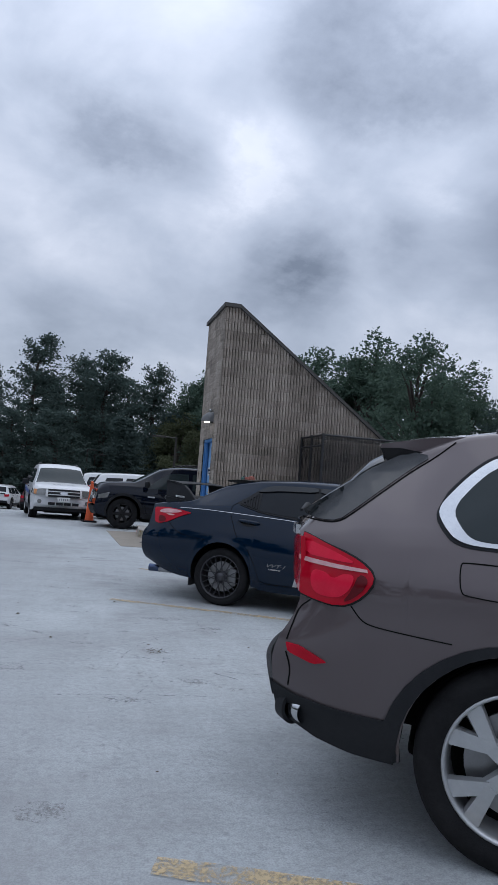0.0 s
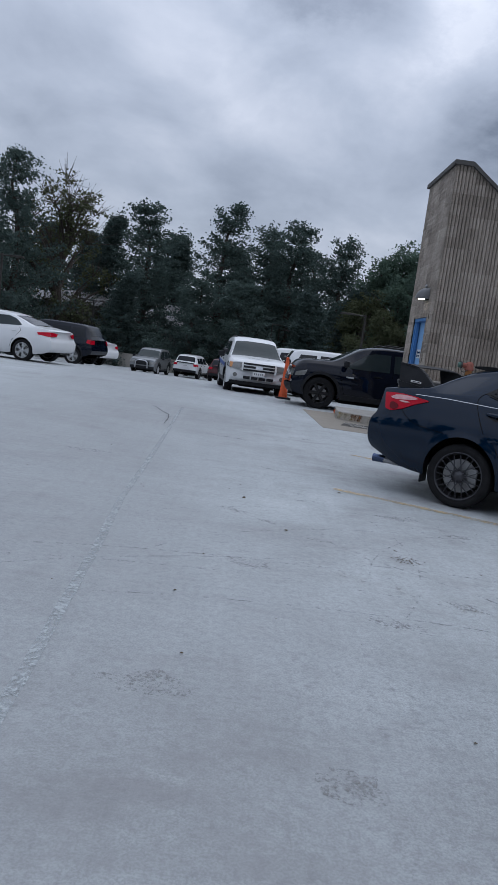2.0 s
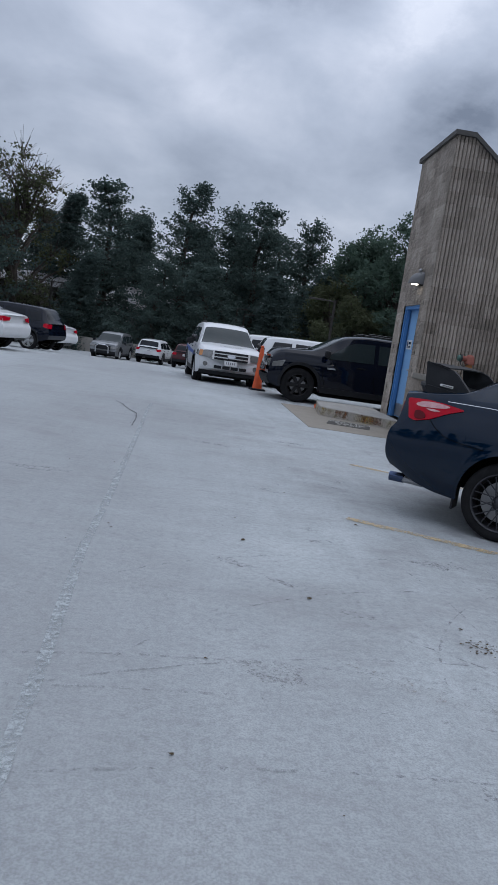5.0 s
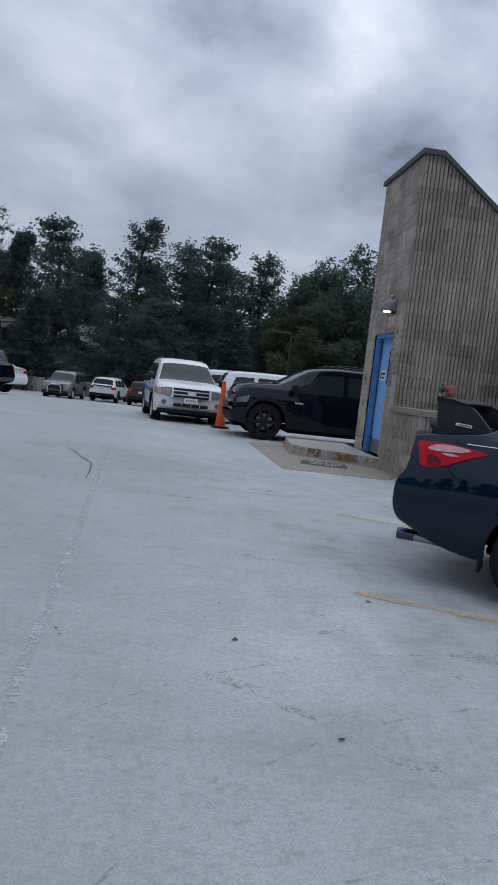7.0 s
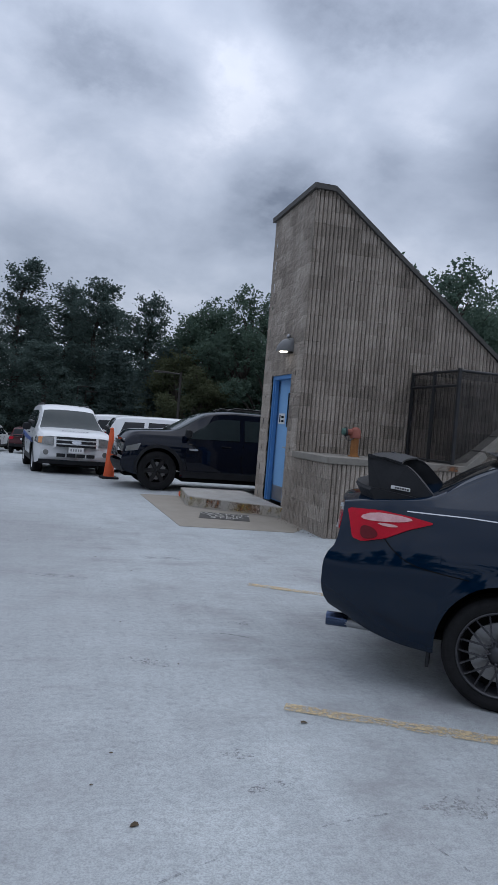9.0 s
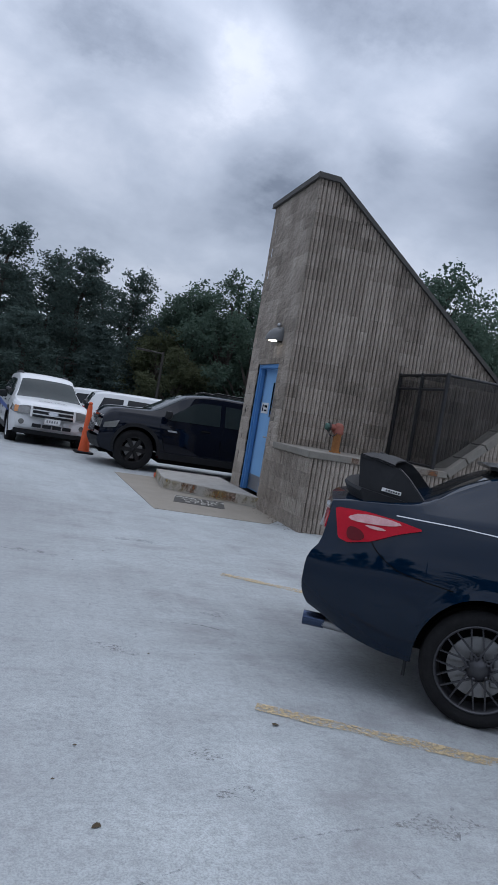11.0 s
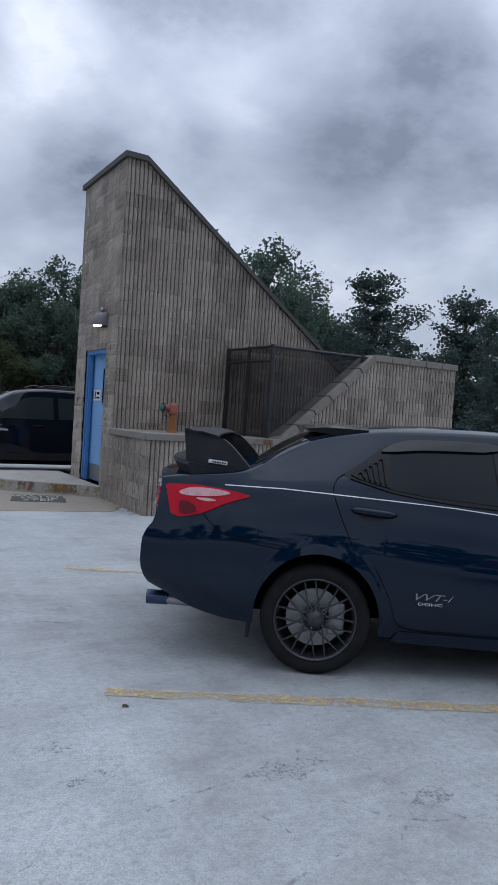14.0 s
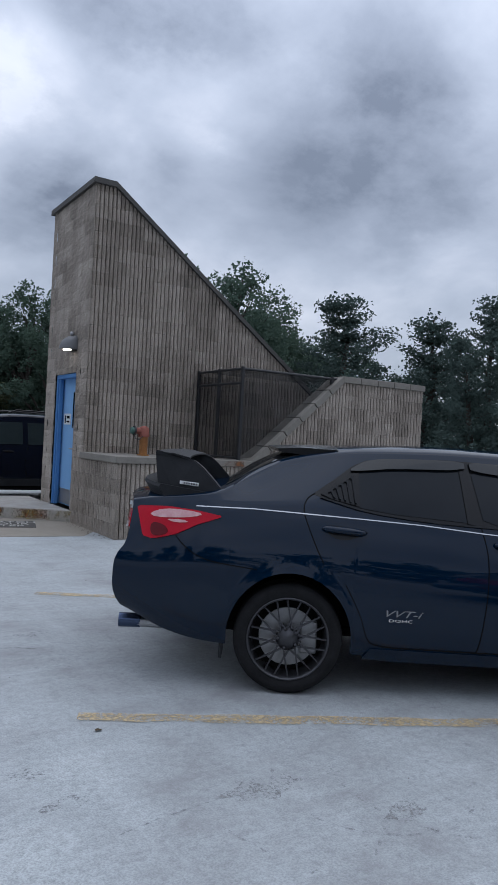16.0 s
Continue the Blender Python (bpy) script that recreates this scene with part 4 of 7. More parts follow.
class Car:
    """A car body as sections along its length; x forward from the rear axle, y left, z up."""
    def __init__(self, thing, s):
        self.thing, self.s = thing, s

    def half(self, x):
        s = self.s
        d = min(1.0, max(0.0, x - s["rear"]) / s.get("round_r", 0.55))
        e = min(1.0, max(0.0, s["front"] - x) / s.get("round_f", 0.7))
        return s["w"] * (1 - s.get("tuck_r", 0.13) * (1 - d) ** 2.2) * (1 - s.get("tuck_f", 0.16) * (1 - e) ** 2.2)

    def low(self, x):
        s = self.s
        z = lerp_list(s["sill"], x)
        for c in (0.0, s["wb"]):
            q = s["arch"] ** 2 - ((x - c) * s["arch"] / s.get("arch_x", s["arch"])) ** 2
            if q > 0:
                z = max(z, s["wr"] + math.sqrt(q))
        return z

    def section(self, x):
        """Half outline (y >= 0) from the sill to the middle of the roof."""
        s = self.s
        w, zb, zt = self.half(x), self.low(x), lerp_list(s["top"], x)
        zs = min(lerp_list(s["belt"], x), zt - 0.03)
        zb = min(zb, zs - 0.06)
        floor = lerp_list(s["sill"], x)
        out = []
        for i in range(14):
            z = zb + (zs - zb) * i / 13
            u = (z - floor) / max(zs - floor, 0.01)
            if "prof" in s:
                lip = max(0.0, 1 - abs(math.hypot(min(abs(x), abs(x - s["wb"])), z - s["wr"]) - s["arch"]) / 0.07)
                out.append((w * lerp_list(s["prof"], u) + s.get("flare", 0.0) * lip * lip, z))
                continue
            f = 0.925 + 0.075 * math.sin(math.pi * min(1.0, 0.16 + 0.68 * u)) ** 0.7
            f -= 0.035 * smooth01((u - 0.72) / 0.28) + s.get("crease", 0.010) * math.exp(-((u - 0.62) / 0.05) ** 2)
            out.append((w * f, z))
        h = zt - zs
        g = smooth01(h / s["cabin_h"])
        wr = w * 0.90 * (1 - g) + s["roof_w"] * (w / s["w"]) * g
        ze = zs + h * (0.55 + (lerp_list(s["edge"], x) if "edge" in s else 0.33) * g)
        y0 = out[-1][0]
        for i in range(1, 9):
            t = i / 8
            out.append((y0 + (wr - y0) * (t + 0.16 * g * (t * t - t)), zs + (ze - zs) * t))
        for i in range(1, 10):
            a = math.pi / 2 * i / 9
            out.append((wr * math.cos(a) ** 0.8 if i < 9 else 0.0, ze + (zt - ze) * math.sin(a) ** 0.85))
        return out

    def shift(self, x, y, z):
        """Leans the ends back and bows them in plan."""
        s = self.s
        fr = max(0.0, 1 - (x - s["rear"]) / 0.75) ** 1.6 if x < s["rear"] + 0.75 else 0.0
        ff = max(0.0, 1 - (s["front"] - x) / 0.75) ** 1.6 if x > s["front"] - 0.75 else 0.0
        q = (abs(y) / s["w"]) ** 2
        return fr * (lerp_list(s["lean_r"], z) + s.get("bow_r", 0.14) * q) - ff * (lerp_list(s["lean_f"], z) + s.get("bow_f", 0.2) * q)

    def point(self, x, y, z):
        return Vector((x + self.shift(x, y, z), y, z))

    def body(self, mat, label=""):
        s = self.s
        b = bmesh.new()
        n = 92
        xs = [s["rear"] + (s["front"] - s["rear"]) * i / n for i in range(n + 1)]
        ar = s.get("arch_x", s["arch"])
        for c in (0.0, s["wb"]):
            xs += [c + sg * ar * k for sg in (-1, 1) for k in (1.0, 0.995, 0.98, 0.955, 0.92, 0.87, 0.80)]
        xs = sorted(xs)
        rows = []
        for x in xs:
            sec = self.section(x)
            full = [(-y, z) for y, z in sec] + [(y, z) for y, z in sec[-2::-1]]
            rows.append([b.verts.new(self.point(x, y, z)) for y, z in full])
        for r0, r1 in zip(rows, rows[1:]):
            for k in range(len(r0) - 1):
                b.faces.new((r0[k], r1[k], r1[k + 1], r0[k + 1]))
        for row, x, flip in ((rows[0], s["rear"], False), (rows[-1], s["front"], True)):
            m = len(row)
            for k in range(m // 2):
                q = [row[k], row[k + 1], row[m - 2 - k], row[m - 1 - k]]
                if len(set(q)) < 4:
                    q = list(dict.fromkeys(q))
                if len(q) > 2:
                    b.faces.new(q if flip else q[::-1])
        bmesh.ops.remove_doubles(b, verts=b.verts[:], dist=0.0004)
        bmesh.ops.recalc_face_normals(b, faces=b.faces[:])
        ob = part("body", b, mat, self.thing, label, True)
        return ob

    def side_y(self, x, z):
        x0 = x
        for _ in range(5):
            y = self._y_at(x0, z)
            x0 = x - self.shift(x0, y, z)
        return self._y_at(x0, z)

    def _y_at(self, x, z):
        sec = self.section(min(max(x, self.s["rear"]), self.s["front"]))[:23]
        if z <= sec[0][1]:
            return sec[0][0]
        for (y0, z0), (y1, z1) in zip(sec, sec[1:]):
            if z <= z1:
                return y0 + (y1 - y0) * (z - z0) / max(z1 - z0, 1e-6)
        return sec[-1][0]

    def top_z(self, x, y):
        sec = self.section(x)[21:]
        y = abs(y)
        for (y0, z0), (y1, z1) in zip(sec, sec[1:]):
            if y >= y1:
                return z0 + (z1 - z0) * min(1, max(0, (y0 - y) / max(y0 - y1, 1e-6)))
        return sec[-1][1]

    def _fill(self, poly, step):
        b = bmesh.new()
        b.faces.new([b.verts.new((u, 0, v)) for u, v in poly])
        for ax in (0, 2):
            lo, hi = min(v.co[ax] for v in b.verts), max(v.co[ax] for v in b.verts)
            k = math.floor(lo / step) + 1
            while k * step < hi:
                no = (1, 0, 0) if ax == 0 else (0, 0, 1)
                bmesh.ops.bisect_plane(b, geom=b.verts[:] + b.edges[:] + b.faces[:], dist=1e-5, plane_co=[k * step * c for c in no], plane_no=no)
                k += 1
        return b

    def skin(self, x, z, sg):
        """A point of the body's side and the way out of it, by its place along the body (true: as it stands, else unshifted)."""
        if self.s.get("true"):
            x0 = x
            for _ in range(6):
                x0 = max(x - self.shift(x0, self._y_at(x0, z), z), self.s["rear"])
            x = x0
        p = self.point(x, sg * self._y_at(x, z), z)
        q = self.point(x + 0.02, sg * self._y_at(x + 0.02, z), z)
        r = self.point(x, sg * self._y_at(x, z + 0.02), z + 0.02)
        n = (q - p).cross(r - p)
        if n.length < 1e-9:
            return p, Vector((0, sg, 0))
        n.normalize()
        return p, n if n.y * sg > 0 else -n

    def side_patch(self, poly, off=0.005, step=0.07, thick=0.006, sides=(-1,), bm=None):
        """A piece that lies on the body's side, over an outline of (x, z)."""
        out = bm if bm is not None else bmesh.new()
        for sg in sides:
            b = self._fill(poly, step)
            b.verts.ensure_lookup_table()
            outs = []
            for v in b.verts:
                p, n = self.skin(v.co.x, v.co.z, sg)
                v.co = p + n * off
                outs.append((v.index, n))
            b.verts.index_update()
            ways = [n for _, n in outs]
            count = len(b.verts)
            low = [b.verts.new(v.co - ways[i] * (thick + off)) for i, v in enumerate(b.verts[:count])]
            b.verts.ensure_lookup_table()
            edges = [e for e in b.edges if len(e.link_faces) == 1]
            idx = {v: i for i, v in enumerate(b.verts[:count])}
            for e in edges:
                v0, v1 = e.verts
                b.faces.new((v0, v1, low[idx[v1]], low[idx[v0]]))
            for v in [v for v in b.verts if not v.link_edges]:
                b.verts.remove(v)
            bmesh.ops.recalc_face_normals(b, faces=b.faces[:])
            merge(out, b)
        return out

    def pair(self, name, poly, mat, label="", off=0.005, step=0.07, thick=0.006):
        """The same piece on either side, each a part of its own."""
        return [part(name, self.side_patch(poly, off, step, thick, (sg,)), mat, self.thing, label, True) for sg in (-1, 1)]

    def top_patch(self, poly, off=0.005, step=0.08, thick=0.006):
        """A piece that lies on bonnet, roof or windscreen, over an outline of (x, y)."""
        b = self._fill(poly, step)
        for v in b.verts:
            x, y = v.co.x, v.co.z
            v.co = self.point(x, y, self.top_z(x, y)) + Vector((0, 0, off))
        r = bmesh.ops.extrude_face_region(b, geom=b.faces[:])
        for g in r["geom"]:
            if isinstance(g, bmesh.types.BMVert):
                g.co.z -= thick + off
        bmesh.ops.recalc_face_normals(b, faces=b.faces[:])
        return b

    def end_patch(self, poly, front=False, off=0.006, thick=0.008, step=0.08):
        """A piece that lies on the front or rear end, over an outline of (y, z)."""
        b = self._fill(poly, step)
        x = self.s["front"] if front else self.s["rear"]
        sg = 1 if front else -1
        for v in b.verts:
            y, z = v.co.x, v.co.z
            v.co = Vector((x + self.shift(x, y, z) + sg * off, y, z))
        r = bmesh.ops.extrude_face_region(b, geom=b.faces[:])
        for g in r["geom"]:
            if isinstance(g, bmesh.types.BMVert):
                g.co.x -= sg * (thick + off)
        bmesh.ops.recalc_face_normals(b, faces=b.faces[:])
        return b

    def seam(self, pts, width=0.007, off=0.004, sides=(-1,), bm=None):
        out = bm if bm is not None else bmesh.new()
        for (x0, z0), (x1, z1) in zip(pts, pts[1:]):
            d = Vector((x1 - x0, z1 - z0))
            if d.length < 1e-5:
                continue
            d.normalize()
            n = Vector((-d.y, d.x)) * width / 2
            e = d * width * 0.3
            self.side_patch([(x0 - n.x - e.x, z0 - n.y - e.y), (x1 - n.x + e.x, z1 - n.y + e.y), (x1 + n.x + e.x, z1 + n.y + e.y), (x0 + n.x - e.x, z0 + n.y - e.y)], off, 0.2, 0.004, sides, out)
        return out

    def wells(self):
        s = self.s
        inner = s["w"] - 0.36
        for c in (0.0, s["wb"]):
            for sg in (-1, 1):
                b = bmesh.new()
                prev = None
                for a in np.linspace(0.02, math.pi - 0.02, 22):
                    x, z = c + (s["arch"] + 0.02) * math.cos(a), s["wr"] + (s["arch"] + 0.02) * math.sin(a)
                    x2 = x
                    row = (b.verts.new((x2, sg * (s["w"] - 0.06), z)), b.verts.new((x2, sg * inner, z)), b.verts.new((c, sg * inner, s["wr"])))
                    if prev:
                        b.faces.new((prev[0], prev[1], row[1], row[0]))
                        b.faces.new((prev[1], prev[2], row[2], row[1]))
                    prev = row
                part("wheel_liner", b, M["under"], self.thing)
        b = bmesh.new()
        box(-s["arch"], -s["w"] + 0.40, 0.24, s["front"] - 0.2, s["w"] - 0.40, 0.30, 0.02, b)
        box(s["arch"] + 0.06, -s["w"] + 0.12, 0.20, s["wb"] - s["arch"] - 0.06, s["w"] - 0.12, 0.28, 0.02, b)
        zz = lerp_list(s["sill"], s["rear"] + 0.3) + 0.06
        box(s["rear"] + 0.3, -s["w"] + 0.25, zz, -s["arch"] - 0.03, s["w"] - 0.25, zz + 0.06, 0.02, b)
        part("underbody", b, M["under"], self.thing)


def spokes(style, r_rim, y):
    b = bmesh.new()

    def bar(a0, r0, a1, r1, w0, w1, d=0.022, dy=0.0):
        p, q = Vector((r0 * math.cos(a0), 0, r0 * math.sin(a0))), Vector((r1 * math.cos(a1), 0, r1 * math.sin(a1)))
        n = (q - p).cross(Vector((0, 1, 0))).normalized()
        vs = []
        for c, w, yy in ((p, w0, y + dy - 0.012), (q, w1, y + dy)):
            vs.append([b.verts.new(c + n * w / 2 + Vector((0, yy, 0))), b.verts.new(c - n * w / 2 + Vector((0, yy, 0))), b.verts.new(c - n * w * 0.62 + Vector((0, yy + d, 0))), b.verts.new(c + n * w * 0.62 + Vector((0, yy + d, 0)))])
        for k in range(4):
            b.faces.new((vs[0][k], vs[0][(k + 1) % 4], vs[1][(k + 1) % 4], vs[1][k]))
        b.faces.new(vs[0][::-1])
        b.faces.new(vs[1])

    n = style["n"]
    for i in range(n):
        a = 2 * math.pi * (i + style.get("turn", 0.0)) / n
        if style["kind"] == "mesh":
            da = math.pi / n
            bar(a + da * 0.75, 0.062, a - da * 0.58, r_rim * 0.985, 0.009, 0.007, 0.012)
            bar(a - da * 0.75, 0.062, a + da * 0.58, r_rim * 0.985, 0.009, 0.007, 0.012, 0.004)
        elif style["kind"] == "y":
            bar(a, 0.04, a, r_rim * 0.52, 0.062, 0.052, 0.03)
            bar(a, r_rim * 0.46, a - 0.26, r_rim * 0.99, 0.044, 0.062, 0.03)
            bar(a, r_rim * 0.46, a + 0.26, r_rim * 0.99, 0.044, 0.062, 0.03)
        elif style["kind"] == "twin":
            bar(a - 0.10, 0.05, a - 0.15, r_rim * 0.98, 0.035, 0.035)
            bar(a + 0.10, 0.05, a + 0.15, r_rim * 0.98, 0.035, 0.035)
        else:
            bar(a, 0.04, a, r_rim * 0.98, 0.06, 0.075)
    bmesh.ops.recalc_face_normals(b, faces=b.faces[:])
    return b


def wheel_meshes(r, width, r_rim, style, mat):
    """Tyre, rim, spokes, hub and disc; the outer face looks to -y."""
    h = width / 2
    tyre = lathe([(h * 0.86, r_rim * 0.985), (h * 0.98, r_rim + (r - r_rim) * 0.35), (h * 0.97, r_rim + (r - r_rim) * 0.7), (h * 0.80, r * 0.985), (h * 0.55, r), (h * 0.2, r * 1.001), (h * 0.18, r * 0.985), (h * 0.14, r * 0.985), (h * 0.12, r * 1.001),
                  (-h * 0.12, r * 1.001), (-h * 0.14, r * 0.985), (-h * 0.18, r * 0.985), (-h * 0.2, r * 1.001), (-h * 0.55, r), (-h * 0.80, r * 0.985), (-h * 0.97, r_rim + (r - r_rim) * 0.7), (-h * 0.98, r_rim + (r - r_rim) * 0.35), (-h * 0.86, r_rim * 0.985)], 56)
    rim = lathe([(-h * 0.88, r_rim * 1.0), (-h * 0.93, r_rim * 0.985), (-h * 0.90, r_rim * 0.955), (-h * 0.70, r_rim * 0.925), (h * 0.2, r_rim * 0.86), (h * 0.7, r_rim * 0.90), (h * 0.86, r_rim * 0.99)], 48)
    sp = spokes(style, r_rim * 0.96, -h * 0.80)
    hub = lathe([(-h * 0.86, 0.0), (-h * 0.86, 0.030), (-h * 0.80, 0.036), (-h * 0.78, 0.066), (-h * 0.68, 0.068), (-h * 0.62, 0.050), (-h * 0.2, 0.050)], 24)
    for i in range(5):
        a = 2 * math.pi * (i + 0.5) / 5
        lathe([(-h * 0.84, 0.0), (-h * 0.84, 0.009), (-h * 0.7, 0.011)], 8, Matrix.Translation((0.056 * math.cos(a), 0, 0.056 * math.sin(a))), hub)
    disc = lathe([(-h * 0.28, 0.06), (-h * 0.28, r_rim * 0.70), (-h * 0.16, r_rim * 0.70), (-h * 0.16, 0.06)], 36)
    box(r_rim * 0.30, -h * 0.42, -0.09, r_rim * 0.72, -h * 0.1, 0.09, 0.01, disc)
    back = lathe([(h * 0.1, 0.001), (h * 0.1, r_rim * 0.9)], 24)
    out = []
    for name, bm, mt, sm in (("tyre", tyre, M["rubber"], True), ("rim", rim, mat, True), ("spokes", sp, mat, False), ("hub", hub, mat, True), ("brake_disc", disc, M["disc"], False), ("backing_plate", back, M["under"], False)):
        me = bpy.data.meshes.new(name)
        bm.to_mesh(me)
        bm.free()
        me.materials.append(mt)
        if sm:
            me.polygons.foreach_set("use_smooth", [True] * len(me.polygons))
        out.append((name, me))
    return out


def add_wheels(car, width, r_rim, style, mat):
    s = car.s
    meshes = wheel_meshes(s["wr"], width, r_rim, style, mat)
    for x in (0.0, s["wb"]):
        for sg in (-1, 1):
            w = empty("wheel", pose(x, sg * (s["w"] - width / 2 - s.get("inset", 0.02)), s["wr"], 0, 0, 0 if sg < 0 else 180))
            w.parent = car.thing
            for name, me in meshes:
                shared(name, me, w)


def put_car(x, y, angle, **tags):
    """Places a car by its rear axle's middle on the deck."""
    z = deck_z(y)
    e = empty("car", pose(x, y, z, 0, 0, angle), category="car", **tags)
    return e


def by_wheel(x, y, angle, off):
    """The rear axle's middle from a right-hand wheel's outer foot."""
    a = radians(angle)
    return x - math.sin(a) * off, y + math.cos(a) * off


def offset_poly(poly, d):
    cx, cz = sum(p[0] for p in poly) / len(poly), sum(p[1] for p in poly) / len(poly)
    return [(p[0] + math.copysign(min(abs(p[0] - cx), d), p[0] - cx), p[1] + math.copysign(min(abs(p[1] - cz), d), p[1] - cz)) for p in poly]


def plate(car, y0, y1, z0, z1, front=False, label="white number plate with plain bars"):
    part("number_plate", car.end_patch([(y0, z0), (y1, z0), (y1, z1), (y0, z1)], front, 0.012, 0.01), M["decal"], car.thing, label)
    w, h = y1 - y0, z1 - z0
    b = bmesh.new()
    for k in range(5):
        a = y0 + w * (0.12 + 0.16 * k)
        merge(b, car.end_patch([(a, z0 + h * 0.3), (a + w * 0.09, z0 + h * 0.3), (a + w * 0.09, z0 + h * 0.72), (a, z0 + h * 0.72)], front, 0.014, 0.002))
    part("plate_bars", b, M["grey"], car.thing)


# the dark blue sedan -----------------------------------------------
SEDAN = dict(rear=-1.12, front=3.60, w=0.885, wb=2.70, wr=0.308, arch=0.376, arch_x=0.350, edge=[(-1.12, 0.30), (-0.45, 0.24), (-0.05, 0.24), (0.4, 0.33), (2.2, 0.33)], roof_w=0.60, cabin_h=0.32, tuck_r=0.12, round_r=0.75, inset=0.022, flare=0.012, true=True,
             prof=[(0.0, 0.925), (0.06, 0.952), (0.2, 0.982), (0.42, 0.999), (0.56, 0.998), (0.64, 0.990), (0.70, 0.979), (0.80, 0.958), (0.92, 0.928), (1.0, 0.900)],
             top=[(-1.12, 1.045), (-0.90, 1.075), (-0.62, 1.095), (-0.42, 1.135), (-0.25, 1.245), (-0.07, 1.335), (0.15, 1.380), (0.45, 1.408), (0.90, 1.425), (1.3, 1.415), (1.7, 1.385), (2.0, 1.30), (2.5, 1.08), (2.75, 0.99), (3.2, 0.90), (3.45, 0.80), (3.60, 0.68)],
             belt=[(-1.12, 1.00), (-0.5, 1.052), (0.1, 1.055), (0.5, 1.020), (1.0, 0.985), (1.6, 0.955), (2.3, 0.91), (3.0, 0.84), (3.60, 0.64)],
             sill=[(-1.12, 0.42), (-0.95, 0.345), (-0.79, 0.305), (-0.44, 0.262), (0.0, 0.25), (0.40, 0.235), (0.55, 0.205), (2.2, 0.20), (3.2, 0.21), (3.60, 0.24)],
             lean_r=[(0.25, 0.22), (0.36, 0.12), (0.44, 0.04), (0.54, 0.0), (0.64, 0.0), (0.72, 0.015), (0.76, 0.05), (0.82, 0.075), (0.95, 0.10), (1.06, 0.115), (1.2, 0.17)], lean_f=[(0.25, 0.05), (0.5, 0.0), (0.7, 0.1)], bow_r=0.14)


def sedan(x, y, angle):
    e = put_car(x, y, angle, label="dark navy sedan with a black rear wing, parked on the deck")
    c = Car(e, SEDAN)
    c.body(M["navy"], "glossy dark navy paint")
    c.wells()
    add_wheels(c, 0.215, 0.232, dict(kind="mesh", n=10, turn=0.3), M["gun"])
    T = e
    both = (-1, 1)
    # side glass, frames, visors
    sur = [(0.103, 1.117), (0.241, 1.213), (0.336, 1.286), (0.418, 1.322), (0.565, 1.338), (0.893, 1.347), (1.30, 1.333), (1.55, 1.29), (1.80, 1.20), (2.13, 0.985), (2.10, 0.955), (1.6, 0.965), (1.053, 0.982), (0.758, 0.995), (0.407, 1.033), (0.246, 1.076)]
    c.pair("window_surround", sur, M["gloss"], "", 0.002, 0.05, 0.006)
    c.pair("window_trim", soft([(0.115, 1.106), (0.246, 1.070), (0.407, 1.028), (0.758, 0.990), (1.053, 0.977), (1.6, 0.960), (2.10, 0.950), (2.10, 0.958), (1.6, 0.969), (1.053, 0.986), (0.758, 1.000), (0.407, 1.038), (0.246, 1.082)], 1), M["plastic"], "", 0.010, 0.08, 0.006)
    c.pair("rear_side_window", [(0.375, 1.053), (0.37, 1.25), (0.45, 1.275), (0.949, 1.285), (0.978, 1.002), (0.567, 1.028)], M["tint"], "black tinted glass", 0.006, 0.05, 0.006)
    c.pair("front_side_window", soft([(1.075, 0.998), (1.98, 0.972), (2.03, 1.00), (1.72, 1.20), (1.45, 1.27), (1.02, 1.29)], 1, keep=0.08), M["tint"], "black tinted glass", 0.006, 0.05, 0.006)
    c.pair("window_visor", soft([(0.305, 1.247), (0.40, 1.305), (0.50, 1.325), (0.72, 1.334), (0.985, 1.334), (0.985, 1.284), (0.565, 1.272), (0.40, 1.252)], 1, keep=0.2), M["smoked"], "smoked plastic rain visor", 0.024, 0.04, 0.016)
    c.pair("window_visor", soft([(1.01, 1.332), (1.30, 1.322), (1.55, 1.275), (1.74, 1.19), (1.72, 1.165), (1.45, 1.238), (1.02, 1.282)], 1, keep=0.15), M["smoked"], "smoked plastic rain visor", 0.024, 0.04, 0.016)
    c.pair("quarter_louver", [(0.150, 1.117), (0.215, 1.092), (0.374, 1.058), (0.370, 1.245), (0.321, 1.239)], M["gloss"], "black slatted quarter window cover", 0.010, 0.05, 0.006)
    for k in range(5):
        u = 0.208 + 0.030 * k
        c.pair("slat", [(u + 0.014, 1.098 - 0.006 * k), (u + 0.024, 1.094 - 0.006 * k), (u + 0.006, 1.142 + 0.021 * k), (u - 0.018, 1.122 + 0.021 * k), (u - 0.002, 1.128 + 0.019 * k)], M["plastic"], "", 0.022, 0.2, 0.010)
    c.pair("door_pillar", [(0.955, 1.28), (0.982, 0.996), (1.055, 0.985), (1.045, 1.10), (1.005, 1.33), (0.96, 1.33)], M["gloss"], "", 0.009, 0.05, 0.006)
    # rear screen and roof spoiler
    part("rear_window", c.top_patch([(-0.40, -0.60), (-0.40, 0.60), (0.16, 0.53), (0.16, -0.53)], 0.005, 0.05), M["rear_glass"], T, "dark rear window", True)
    part("windscreen", c.top_patch([(1.80, -0.52), (1.80, 0.52), (2.48, 0.62), (2.48, -0.62)], 0.004), M["window"], T, "", True)
    b = bmesh.new()
    prev = None
